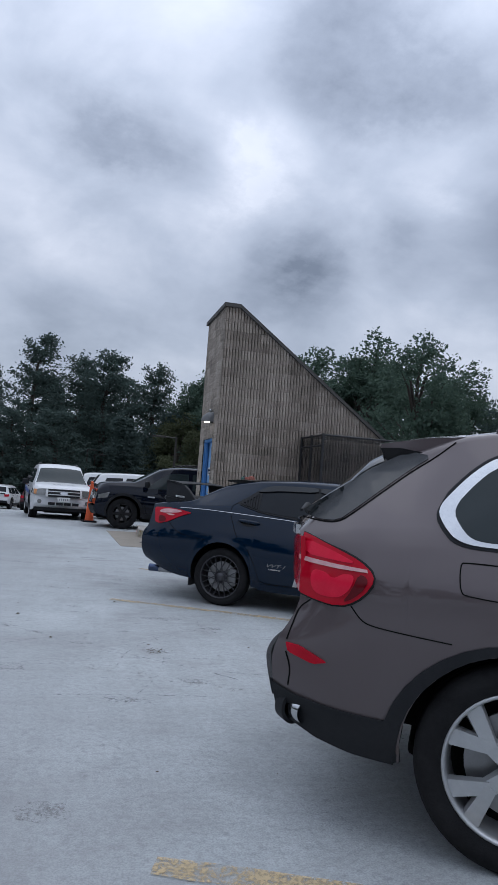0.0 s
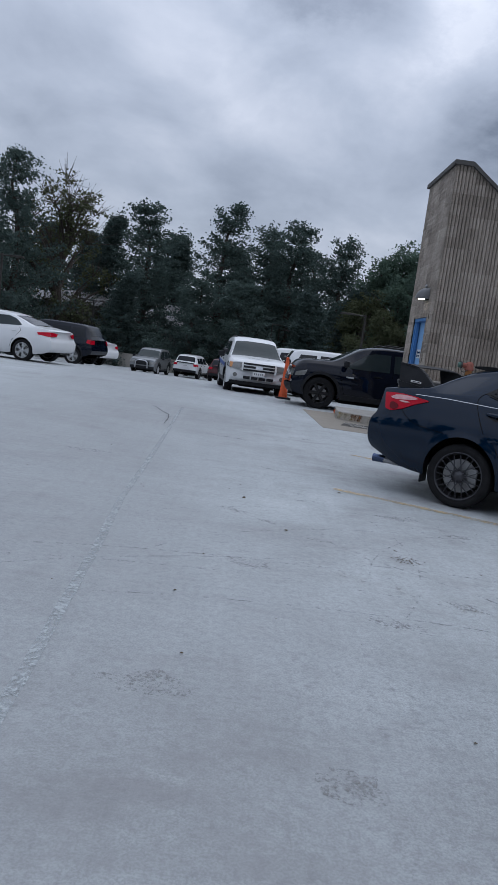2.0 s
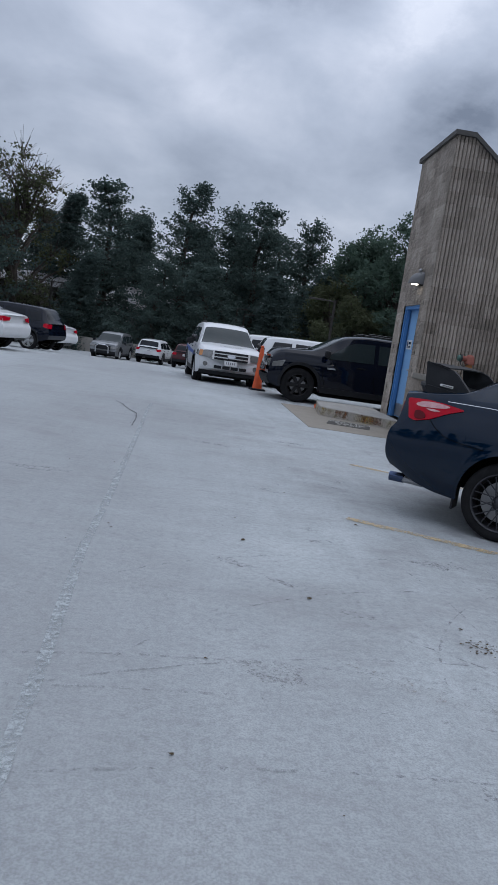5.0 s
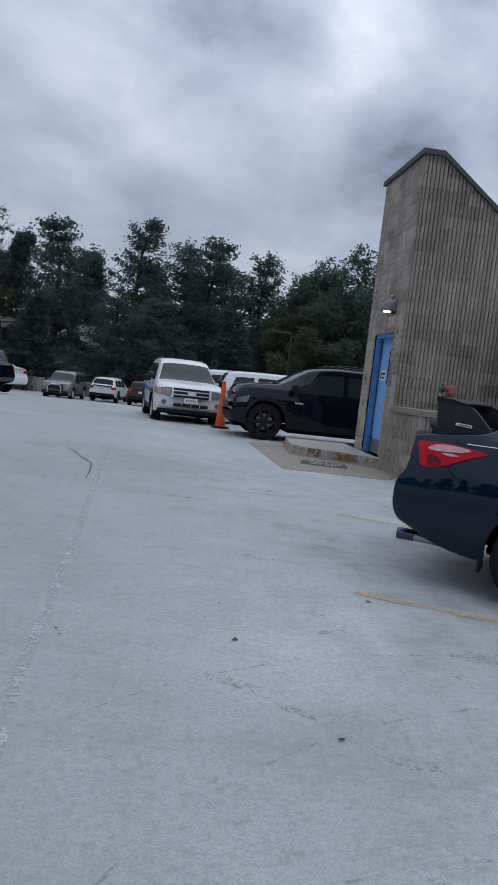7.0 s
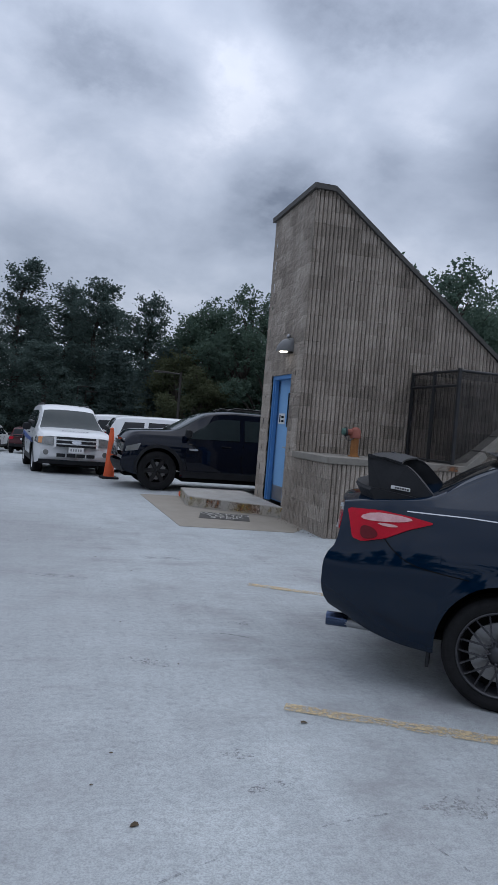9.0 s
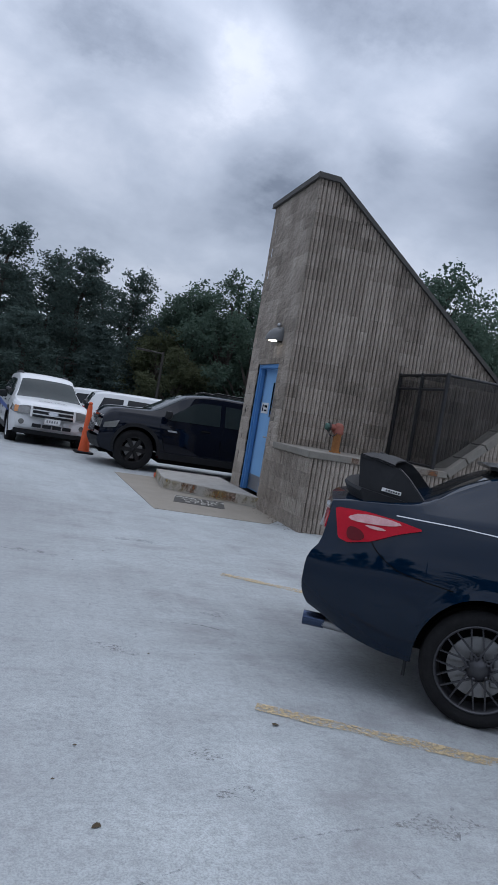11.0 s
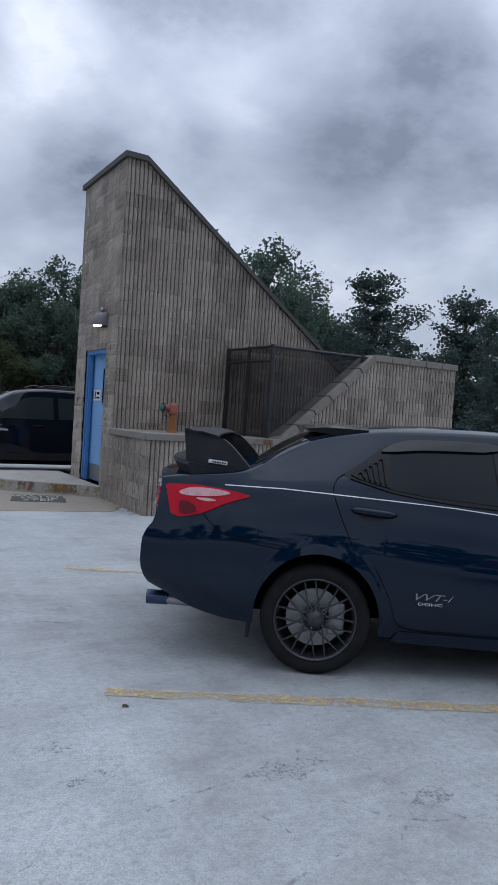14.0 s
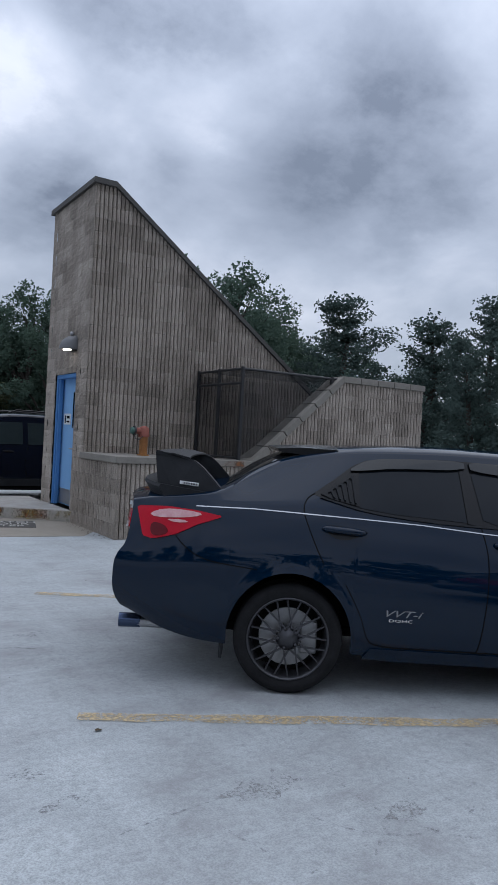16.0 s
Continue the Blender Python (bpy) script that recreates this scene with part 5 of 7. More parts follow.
    for yy in np.linspace(-0.56, 0.56, 15):
        q = (abs(yy) / 0.56) ** 2
        z0, zr = c.top_z(0.26, yy), 1.382 - 0.012 * q
        ring = [b.verts.new(v) for v in ((0.26, yy, z0 + 0.006), (0.0 + 0.03 * q, yy, zr + 0.008), (-0.15 + 0.05 * q, yy, zr - 0.004), (-0.145 + 0.05 * q, yy, zr - 0.022), (0.10, yy, c.top_z(0.10, yy) - 0.01))]
        if prev:
            for k in range(5):
                b.faces.new((prev[k], prev[(k + 1) % 5], ring[(k + 1) % 5], ring[k]))
        else:
            b.faces.new(ring)
        prev = ring
    b.faces.new(prev[::-1])
    bmesh.ops.recalc_face_normals(b, faces=b.faces[:])
    part("roof_spoiler", b, M["gloss"], T, "black roof spoiler", True)
    # boot wing: base plate, two side fins and the blade that joins them
    b = bmesh.new()
    prev = None
    for yy in np.linspace(-0.74, 0.74, 17):
        q = (abs(yy) / 0.74) ** 3
        xr = -0.93 + 0.16 * q
        zb = 1.068 + 0.014 * (1 - q)
        ring = [b.verts.new(v) for v in ((xr + 0.36, yy, zb + 0.012), (xr + 0.16, yy, zb + 0.040), (xr, yy, zb + 0.062), (xr - 0.008, yy, zb + 0.045), (xr + 0.03, yy, zb - 0.02), (xr + 0.36, yy, zb - 0.03))]
        if prev:
            for k in range(6):
                b.faces.new((prev[k], prev[(k + 1) % 6], ring[(k + 1) % 6], ring[k]))
        else:
            b.faces.new(ring)
        prev = ring
    b.faces.new(prev[::-1])
    bmesh.ops.recalc_face_normals(b, faces=b.faces[:])
    part("boot_lip", b, M["plastic"], T, "matt black boot lip", True)
    for sg in (-1, 1):
        b = bmesh.new()
        outer = [(-0.795, 1.125), (-0.69, 1.072), (-0.41, 1.10), (-0.47, 1.165), (-0.53, 1.228), (-0.585, 1.272), (-0.70, 1.297), (-0.823, 1.323), (-0.812, 1.24)]

        def fin_y(px, pz, base):
            return sg * (base - 0.16 * max(0, pz - 1.1) - 0.04 * (px + 0.6) - 0.35 * max(0.0, -0.70 - px))
        lo = [b.verts.new((px, fin_y(px, pz, 0.715), pz)) for px, pz in outer]
        hi = [b.verts.new((px + 0.012, fin_y(px, pz, 0.655), pz - 0.006)) for px, pz in outer]
        b.faces.new(lo)
        b.faces.new(hi[::-1])
        for k in range(len(outer)):
            b.faces.new((lo[k], hi[k], hi[(k + 1) % len(outer)], lo[(k + 1) % len(outer)]))
        bmesh.ops.recalc_face_normals(b, faces=b.faces[:])
        bmesh.ops.bevel(b, geom=[ed for ed in b.edges], offset=0.006, segments=2, affect="EDGES")
        fin = part("wing_fin", b, M["plastic"], T, "matt black wing upright")
        tag = bmesh.new()
        merge(tag, box(-0.055, -0.003, -0.010, 0.055, 0.003, 0.010, 0.002), Matrix.Translation((-0.608, sg * 0.711, 1.137)) @ pose(0, 0, 0, 0, 5, 0))
        part("tag", tag, M["decal"], fin, "small white maker's tag, plain bars")
        tb = bmesh.new()
        for k in range(6):
            merge(tb, box(-0.032 + 0.014 * k, -0.001, -0.005, -0.023 + 0.014 * k, 0.001, 0.005), Matrix.Translation((-0.608, sg * 0.7148, 1.137)) @ pose(0, 0, 0, 0, 5, 0))
        part("tag_bars", tb, M["tint"], fin)
    b = bmesh.new()
    prev = None
    for yy in np.linspace(-0.665, 0.665, 13):
        q = (abs(yy) / 0.665) ** 2
        xr, zz = -0.835 + 0.02 * q, 1.290 + 0.006 * (1 - q)
        ring = [b.verts.new(v) for v in ((xr, yy, zz + 0.020), (xr + 0.10, yy, zz + 0.018), (xr + 0.20, yy, zz - 0.004), (xr + 0.20, yy, zz - 0.014), (xr + 0.08, yy, zz - 0.006), (xr, yy, zz + 0.010))]
        if prev:
            for k in range(6):
                b.faces.new((prev[k], prev[(k + 1) % 6], ring[(k + 1) % 6], ring[k]))
        else:
            b.faces.new(ring)
        prev = ring
    b.faces.new(prev[::-1])
    bmesh.ops.recalc_face_normals(b, faces=b.faces[:])
    part("wing_blade", b, M["plastic"], T, "matt black wing blade", True)
    # tail lamps
    for sg in both:
        lampo = part("tail_lamp", c.side_patch(soft([(-0.895, 0.995), (-0.705, 1.005), (-0.54, 0.992), (-0.39, 0.968), (-0.532, 0.919), (-0.659, 0.856), (-0.786, 0.822), (-0.845, 0.835), (-0.87, 0.92)], 1, keep=0.12), 0.012, 0.035, 0.012, (sg,)), M["red"], T, "red tail lamp lens", True)
        part("clear_band", c.side_patch(soft([(-0.815, 0.957), (-0.736, 0.990), (-0.60, 0.990), (-0.50, 0.975), (-0.560, 0.955), (-0.66, 0.945), (-0.78, 0.940)], 1), 0.0165, 0.04, 0.008, (sg,)), M["pink"], lampo, "clear pinkish reflector band", True)
        # a highlight on the lens, painted as a small pale patch
        part("lamp_glint", c.side_patch(soft([(-0.72, 0.935), (-0.62, 0.938), (-0.58, 0.925), (-0.66, 0.918)], 1), 0.0165, 0.05, 0.008, (sg,)), M["pink"], lampo)
        part("lamp_lower", c.side_patch(soft([(-0.80, 0.915), (-0.72, 0.905), (-0.69, 0.86), (-0.76, 0.836), (-0.80, 0.85)], 2), 0.0165, 0.04, 0.008, (sg,)), M["dark_red"], lampo, "", True)
        part("lamp_rear_face", c.end_patch([(sg * 0.46, 0.955), (sg * 0.62, 0.965), (sg * 0.71, 0.965), (sg * 0.71, 0.87), (sg * 0.60, 0.88), (sg * 0.48, 0.925)], False, 0.003), M["red"], lampo, "", True)
    # seams, stripe, handles, lettering
    def gap(pts, bm=None, width=0.005):
        return c.seam(soft(pts, 2, False), width, 0.0025, both, bm)
    b = gap([(0.116, 1.122), (0.070, 1.093), (0.050, 1.031), (0.081, 0.948), (0.131, 0.831), (0.176, 0.745)])
    gap([(0.305, 0.632), (0.345, 0.56), (0.400, 0.451), (0.432, 0.345), (0.476, 0.292), (0.789, 0.292), (1.164, 0.290), (2.0, 0.285)], b)
    gap([(1.060, 0.977), (1.095, 0.83), (1.091, 0.648), (1.076, 0.458), (1.058, 0.324), (1.045, 0.290)], b)
    gap([(-0.658, 0.853), (-0.613, 0.803), (-0.511, 0.737), (-0.383, 0.713), (-0.193, 0.692)], b)
    gap([(2.02, 0.96), (2.10, 0.70), (2.05, 0.40), (1.99, 0.288)], b)
    tagged(part("panel_gap", b, M["under"], T), kind="stuff")
    for sg in both:
        part("pinstripe", c.seam([(-0.55, 1.019), (-0.226, 1.020), (0.028, 1.010), (0.409, 0.993), (0.726, 0.977), (1.074, 0.948), (1.6, 0.915), (2.2, 0.865)], 0.006, 0.003, (sg,)), M["chrome"], T, "thin silver pinstripe")
        part("rocker", c.side_patch([(0.42, 0.215), (2.25, 0.21), (2.25, 0.275), (0.46, 0.282)], 0.006, 0.1, 0.01, (sg,)), M["navy"], T, "", True)
    for hx, hz in ((0.285, 0.918), (1.25, 0.875)):
        for sg in both:
            cup = part("handle_cup", c.side_patch(soft([(hx - 0.125, hz + 0.030), (hx - 0.03, hz + 0.038), (hx + 0.125, hz + 0.008), (hx + 0.05, hz - 0.040), (hx - 0.06, hz - 0.040)], 2), 0.0015, 0.04, 0.004, (sg,)), M["gloss"], T, "", True)
            y0 = c.side_y(hx, hz)
            b = tube([(-0.118, 0, 0.010), (-0.10, -0.016, 0.011), (-0.04, -0.030, 0.008), (0.05, -0.030, 0.002), (0.10, -0.018, -0.003), (0.120, 0, -0.006)], [0.012, 0.017, 0.020, 0.019, 0.016, 0.010], 12)
            bmesh.ops.transform(b, matrix=Matrix.Translation((hx, sg * (y0 + 0.004), hz + 0.008)) @ Matrix.Diagonal((1, -sg, 1, 1)), verts=b.verts)
            bmesh.ops.recalc_face_normals(b, faces=b.faces[:])
            part("door_handle", b, M["navy"], T, "", True)
    for txt, size, zz, sh, wide in (("VVT-i", 0.062, 0.487, 0.4, 1.45), ("DOHC", 0.026, 0.449, 0.0, 1.75)):
        b = text_bm(txt, size, 0.0008, sh)
        bmesh.ops.scale(b, vec=(wide, 0.85, 1), verts=b.verts)
        bmesh.ops.transform(b, matrix=Matrix.Translation((0.617, -(c.side_y(0.617, zz) + 0.003), zz)) @ pose(0, 0, 0, 90, 0, 0), verts=b.verts)
        part("door_lettering", b, M["decal"] if txt == "DOHC" else M["grey"], T, "silver outlined lettering")
    # bumper details, exhaust, mud flap, plate
    plate(c, -0.15, 0.15, 0.80, 0.95)
    part("boot_trim", c.end_patch([(-0.38, 0.965), (0.38, 0.965), (0.38, 0.99), (-0.38, 0.99)], False, 0.01), M["chrome"], T)
    part("exhaust_tip", lathe([(-0.0, 0.034), (0.0, 0.043), (0.13, 0.043), (0.135, 0.037), (0.02, 0.033)], 24, pose(-1.005, -0.53, 0.283, 0, 0, -90 + 4)), M["blue_steel"], T, "burnt blue titanium exhaust tip", True)
    part("exhaust_pipe", tube([(-0.90, -0.53, 0.280), (-0.62, -0.53, 0.275), (-0.45, -0.50, 0.275)], 0.034, 16), M["steel"], T, "steel exhaust pipe", True)
    for sg in both:
        part("mud_flap", box(-0.385, sg * 0.73 - 0.09, 0.17, -0.365, sg * 0.73 + 0.09, 0.42, 0.008), M["plastic"], T)
        mb = box(1.80, sg * 0.98 - 0.10, 0.99, 1.90, sg * 0.98 + 0.09, 1.10, 0.03)
        part("door_mirror", mb, M["navy"], T, "", True)
        part("head_lamp", c.side_patch([(2.95, 0.70), (3.50, 0.62), (3.52, 0.70), (3.2, 0.80), (3.0, 0.80)], 0.01, 0.07, 0.01, (sg,)), M["lamp"], T)
    return e


ax, ay = by_wheel(-1.25, -7.07, -33, 0.86)
sedan(ax, ay, -33)

# the brown SUV ------------------------------------------------------
SUV = dict(rear=-1.10, front=3.84, w=0.965, wb=2.90, wr=0.370, arch=0.403, arch_x=0.428, edge=[(-1.07, 0.20), (-0.45, 0.20), (-0.22, 0.33), (2.0, 0.33)], roof_w=0.67, cabin_h=0.42, tuck_r=0.13, round_r=0.60, inset=0.02, true=True,
           prof=[(0.0, 0.93), (0.08, 0.958), (0.2, 0.975), (0.38, 0.990), (0.50, 0.994), (0.60, 0.990), (0.69, 0.985), (0.735, 0.990), (0.77, 0.990), (0.83, 0.974), (0.92, 0.950), (1.0, 0.925)],
           top=[(-1.07, 1.15), (-1.05, 1.19), (-0.90, 1.335), (-0.73, 1.47), (-0.55, 1.53), (-0.30, 1.595), (0.0, 1.64), (0.5, 1.68), (1.0, 1.685), (1.6, 1.65), (2.1, 1.50), (2.7, 1.15), (3.2, 1.06), (3.65, 0.95), (3.84, 0.78)],
           belt=[(-1.07, 1.11), (-0.8, 1.14), (-0.4, 1.16), (0.0, 1.150), (0.8, 1.135), (1.8, 1.10), (2.6, 1.05), (3.3, 0.98), (3.84, 0.74)],
           sill=[(-1.07, 0.48), (-0.85, 0.40), (-0.72, 0.355), (-0.5, 0.325), (0.0, 0.30), (0.6, 0.28), (2.4, 0.28), (3.4, 0.30), (3.84, 0.36)],
           lean_r=[(0.3, 0.16), (0.40, 0.06), (0.50, 0.02), (0.62, 0.0), (0.70, 0.015), (0.76, 0.05), (0.86, 0.095), (1.0, 0.10), (1.15, 0.09), (1.2, 0.10), (1.34, 0.15), (1.6, 0.25)], lean_f=[(0.3, 0.08), (0.6, 0.0), (0.9, 0.1)], bow_r=0.21)


def brown_suv(x, y, angle):
    e = put_car(x, y, angle, label="brown metallic SUV with black lower cladding, parked on the deck")
    c = Car(e, SUV)
    T = e
    c.body(M["brown"], "brown metallic paint")
    c.wells()
    add_wheels(c, 0.26, 0.270, dict(kind="y", n=5, turn=0.02), M["alloy"])
    both = (-1, 1)
    # dark cladding round the arches and along the sill
    for cx in (0.0, SUV["wb"]):
        pts_o, pts_i = [], []
        for a in np.linspace(-0.12, math.pi + 0.12, 20):
            pts_o.append((cx + 0.495 * math.cos(a), 0.370 + 0.440 * math.sin(a)))
            pts_i.append((cx + 0.430 * math.cos(a), 0.370 + 0.405 * math.sin(a)))
        c.pair("arch_trim", pts_o + pts_i[::-1], M["plastic"], "matt black arch trim", 0.010, 0.05, 0.014)
    c.pair("sill_trim", [(0.44, 0.28), (2.5, 0.28), (2.5, 0.44), (0.50, 0.46)], M["plastic"], "", 0.012, 0.2, 0.012)
    c.pair("bumper_cladding", [(-0.97, 0.44), (-0.844, 0.385), (-0.742, 0.35), (-0.602, 0.325), (-0.440, 0.315), (-0.480, 0.478), (-0.651, 0.486), (-0.843, 0.500), (-0.97, 0.53)], M["plastic"], "dark grey bumper cladding", 0.009, 0.05, 0.012)
    part("bumper_skirt", c.end_patch([(-0.76, 0.46), (0.76, 0.46), (0.78, 0.53), (0.5, 0.56), (-0.5, 0.56), (-0.78, 0.53)], False, 0.012), M["plastic"], T)
    # lamps
    for sg in both:
        lens = soft([(-0.86, 1.132), (-0.823, 1.124), (-0.698, 1.085), (-0.603, 1.049), (-0.545, 1.003), (-0.553, 0.957), (-0.612, 0.897), (-0.677, 0.872), (-0.774, 0.882), (-0.86, 0.90)], 1)
        part("lamp_gasket", c.side_patch(offset_poly(lens, 0.006), 0.006, 0.04, 0.008, (sg,)), M["gloss"], T, "", True)
        lampo = part("tail_lamp", c.side_patch(lens, 0.012, 0.03, 0.014, (sg,)), M["red"], T, "red tail lamp lens", True)
        part("lamp_bar", c.side_patch([(-0.86, 1.044), (-0.81, 1.037), (-0.69, 1.026), (-0.573, 1.018), (-0.570, 1.007), (-0.688, 1.010), (-0.807, 1.019), (-0.86, 1.026)], 0.018, 0.04, 0.008, (sg,)), M["pink"], lampo, "clear light bar", True)
        part("lamp_upper", c.side_patch(soft([(-0.84, 1.112), (-0.69, 1.068), (-0.61, 1.035), (-0.69, 1.038), (-0.84, 1.052)], 1), 0.0165, 0.04, 0.008, (sg,)), M["red_bright"], lampo, "", True)
        part("lamp_lower", c.side_patch(soft([(-0.80, 0.995), (-0.734, 0.994), (-0.70, 0.968), (-0.66, 0.996), (-0.614, 0.991), (-0.632, 0.940), (-0.679, 0.901), (-0.785, 0.906)], 2), 0.0165, 0.03, 0.008, (sg,)), M["red_bright"], lampo, "", True)
        part("lamp_rim", c.side_patch(soft([(-0.602, 1.000), (-0.570, 0.990), (-0.568, 0.962), (-0.615, 0.912), (-0.66, 0.890), (-0.622, 0.945)], 1), 0.0165, 0.04, 0.008, (sg,)), M["dark_red"], lampo, "", True)
        part("lamp_rear_face", c.end_patch([(sg * 0.48, 1.08), (sg * 0.70, 1.12), (sg * 0.84, 1.12), (sg * 0.84, 0.90), (sg * 0.66, 0.93), (sg * 0.48, 0.98)], False, 0.010), M["red"], lampo, "", True)
        part("reflector", c.side_patch(soft([(-0.886, 0.700), (-0.825, 0.698), (-0.705, 0.656), (-0.761, 0.640), (-0.872, 0.664)], 1, keep=0.12), 0.008, 0.03, 0.008, (sg,)), M["red"], T, "red bumper reflector", True)
        part("exhaust_surround", lathe([(0.0, 0.050), (-0.006, 0.058), (0.05, 0.066), (0.05, 0.050)], 28, pose(-0.885, sg * 0.760, 0.430, 0, 0, -90 + sg * 40)), M["plastic"], T, "", True)
        part("exhaust_tip", lathe([(0.08, 0.034), (0.0, 0.038), (-0.004, 0.044), (0.12, 0.046)], 28, pose(-0.882, sg * 0.758, 0.430, 0, 0, -90 + sg * 40)), M["chrome"], T, "chrome exhaust tip", True)
        part("head_lamp", c.side_patch([(3.1, 0.90), (3.65, 0.80), (3.66, 0.90), (3.2, 1.0)], 0.012, 0.08, 0.01, (sg,)), M["lamp"], T)
        part("door_mirror", box(2.06, sg * 1.07 - 0.11, 1.13, 2.18, sg * 1.07 + 0.09, 1.28, 0.04), M["brown"], T, "", True)
        part("roof_rail", tube([(x, sg * 0.60, c.top_z(x, 0.60) + dz) for x, dz in ((-0.12, 0.0), (0.0, 0.035), (0.3, 0.055), (1.2, 0.06), (1.5, 0.045), (1.62, 0.0))], [0.012, 0.016, 0.018, 0.018, 0.016, 0.012], 8), M["dark_metal"], T, "", True)
    # glass
    frame_o = soft([(-0.335, 1.265), (-0.304, 1.203), (-0.25, 1.148), (-0.11, 1.138), (0.937, 1.12), (2.1, 1.09), (2.15, 1.12), (1.7, 1.40), (1.4, 1.50), (0.4, 1.545), (0.05, 1.535), (-0.117, 1.488), (-0.204, 1.423), (-0.285, 1.334)], 2)
    c.pair("window_seal", offset_poly(frame_o, 0.010), M["plastic"], "", 0.005, 0.05, 0.012)
    c.pair("window_chrome", frame_o, M["chrome"], "bright chrome window frame", 0.010, 0.05, 0.02)
    frame_i = soft([(-0.278, 1.269), (-0.245, 1.208), (-0.204, 1.164), (-0.111, 1.155), (0.937, 1.138), (2.05, 1.11), (1.68, 1.375), (1.38, 1.475), (0.4, 1.52), (0.06, 1.505), (-0.117, 1.447), (-0.202, 1.369)], 2)
    c.pair("side_window", frame_i, M["window"], "grey-green side glass", 0.014, 0.05, 0.02)
    c.pair("rear_quarter_glass", soft([(-0.88, 1.222), (-0.84, 1.200), (-0.785, 1.190), (-0.715, 1.195), (-0.662, 1.237), (-0.548, 1.337), (-0.444, 1.426), (-0.364, 1.483), (-0.46, 1.50), (-0.60, 1.43), (-0.76, 1.31)], 1), M["rear_glass"], "dark wrap of the rear window", 0.004, 0.04, 0.012)
    c.pair("door_pillar", [(0.62, 1.145), (0.70, 1.143), (0.68, 1.515), (0.60, 1.515)], M["gloss"], "", 0.015, 0.1, 0.008)
    part("rear_window", c.end_patch([(-0.62, 1.15), (0.62, 1.15), (0.62, 1.18), (-0.62, 1.18)], False, 0.0), M["tint"], T)
    part("rear_glass", c.top_patch([(-1.03, -0.70), (-1.03, 0.70), (-0.62, 0.66), (-0.62, -0.66)], 0.006, 0.05, 0.012), M["rear_glass"], T, "sloping rear window", True)
    part("windscreen", c.top_patch([(1.86, -0.56), (1.86, 0.56), (2.66, 0.68), (2.66, -0.68)], 0.006), M["window"], T)
    b = bmesh.new()
    prev = None
    for yy in np.linspace(-0.64, 0.64, 17):
        q = (abs(yy) / 0.64) ** 2
        z0, zr = c.top_z(-0.26, yy), 1.560 - 0.034 * q
        xr = -0.63 + 0.05 * q
        ring = [b.verts.new(v) for v in ((-0.24, yy, z0 + 0.006), (-0.40, yy, (z0 + zr) / 2 + 0.012), (xr, yy, zr), (xr - 0.006, yy, zr - 0.014), (xr + 0.03, yy, zr - 0.026), (-0.30, yy, z0 - 0.06))]
        if prev:
            for k in range(6):
                b.faces.new((prev[k], prev[(k + 1) % 6], ring[(k + 1) % 6], ring[k]))
        else:
            b.faces.new(ring)
        prev = ring
    b.faces.new(prev[::-1])
    bmesh.ops.recalc_face_normals(b, faces=b.faces[:])
    part("roof_spoiler", b, M["brown"], T, "body-coloured roof spoiler with black end", True)
    for sg in both:
        part("spoiler_end", wall_slab(sg * 0.655, sg * 0.45, [(-0.585, 1.508), (-0.50, 1.512), (-0.36, 1.490), (-0.43, 1.470), (-0.502, 1.437), (-0.555, 1.455)]), M["gloss"], T, "black underside of the spoiler")
    part("wiper", tube([(-0.97, 0.02, 1.20), (-1.00, -0.02, 1.225), (-0.985, -0.12, 1.235), (-0.95, -0.42, 1.215)], [0.02, 0.02, 0.014, 0.007], 8), M["plastic"], T)
    def gap(pts, bm=None, closed=False, width=0.0045):
        q = soft(pts, 2, closed)
        return c.seam(q + q[:1] if closed else q, width, 0.0025, both, bm)
    b = gap([(-0.628, 0.880), (-0.585, 0.831), (-0.541, 0.816), (-0.416, 0.802), (-0.254, 0.788)])
    gap([(-0.240, 1.075), (-0.222, 1.084), (0.0, 1.078), (0.012, 1.06), (0.015, 0.96), (0.0, 0.950), (-0.205, 0.964), (-0.236, 0.975)], b, True)
    gap([(0.62, 1.12), (0.68, 0.8), (0.50, 0.50)], b)
    gap([(-0.80, 0.875), (-0.845, 0.84), (-0.865, 0.78), (-0.885, 0.71)], b)
    gap([(-0.885, 0.66), (-0.86, 0.60), (-0.87, 0.53)], b)
    gap([(1.30, 1.11), (1.34, 0.8), (1.30, 0.46)], b)
    gap([(-0.90, 1.20), (-0.785, 1.184), (-0.712, 1.189), (-0.655, 1.232), (-0.541, 1.332), (-0.437, 1.421), (-0.355, 1.478), (-0.28, 1.545)], b)
    tagged(part("panel_gap", b, M["under"], T), kind="stuff")
    b = bmesh.new()
    for k in range(3):
        merge(b, c.end_patch([(-0.70 + 0.07 * k, 1.12), (-0.65 + 0.07 * k, 1.12), (-0.65 + 0.07 * k, 1.16), (-0.70 + 0.07 * k, 1.16)], False, 0.014))
    part("badge_bars", b, M["chrome"], T)
    plate(c, -0.16, 0.16, 0.82, 0.96)
    return e


ax, ay = by_wheel(-1.295, -12.465, -30, 0.945)
brown_suv(ax, ay, -30)


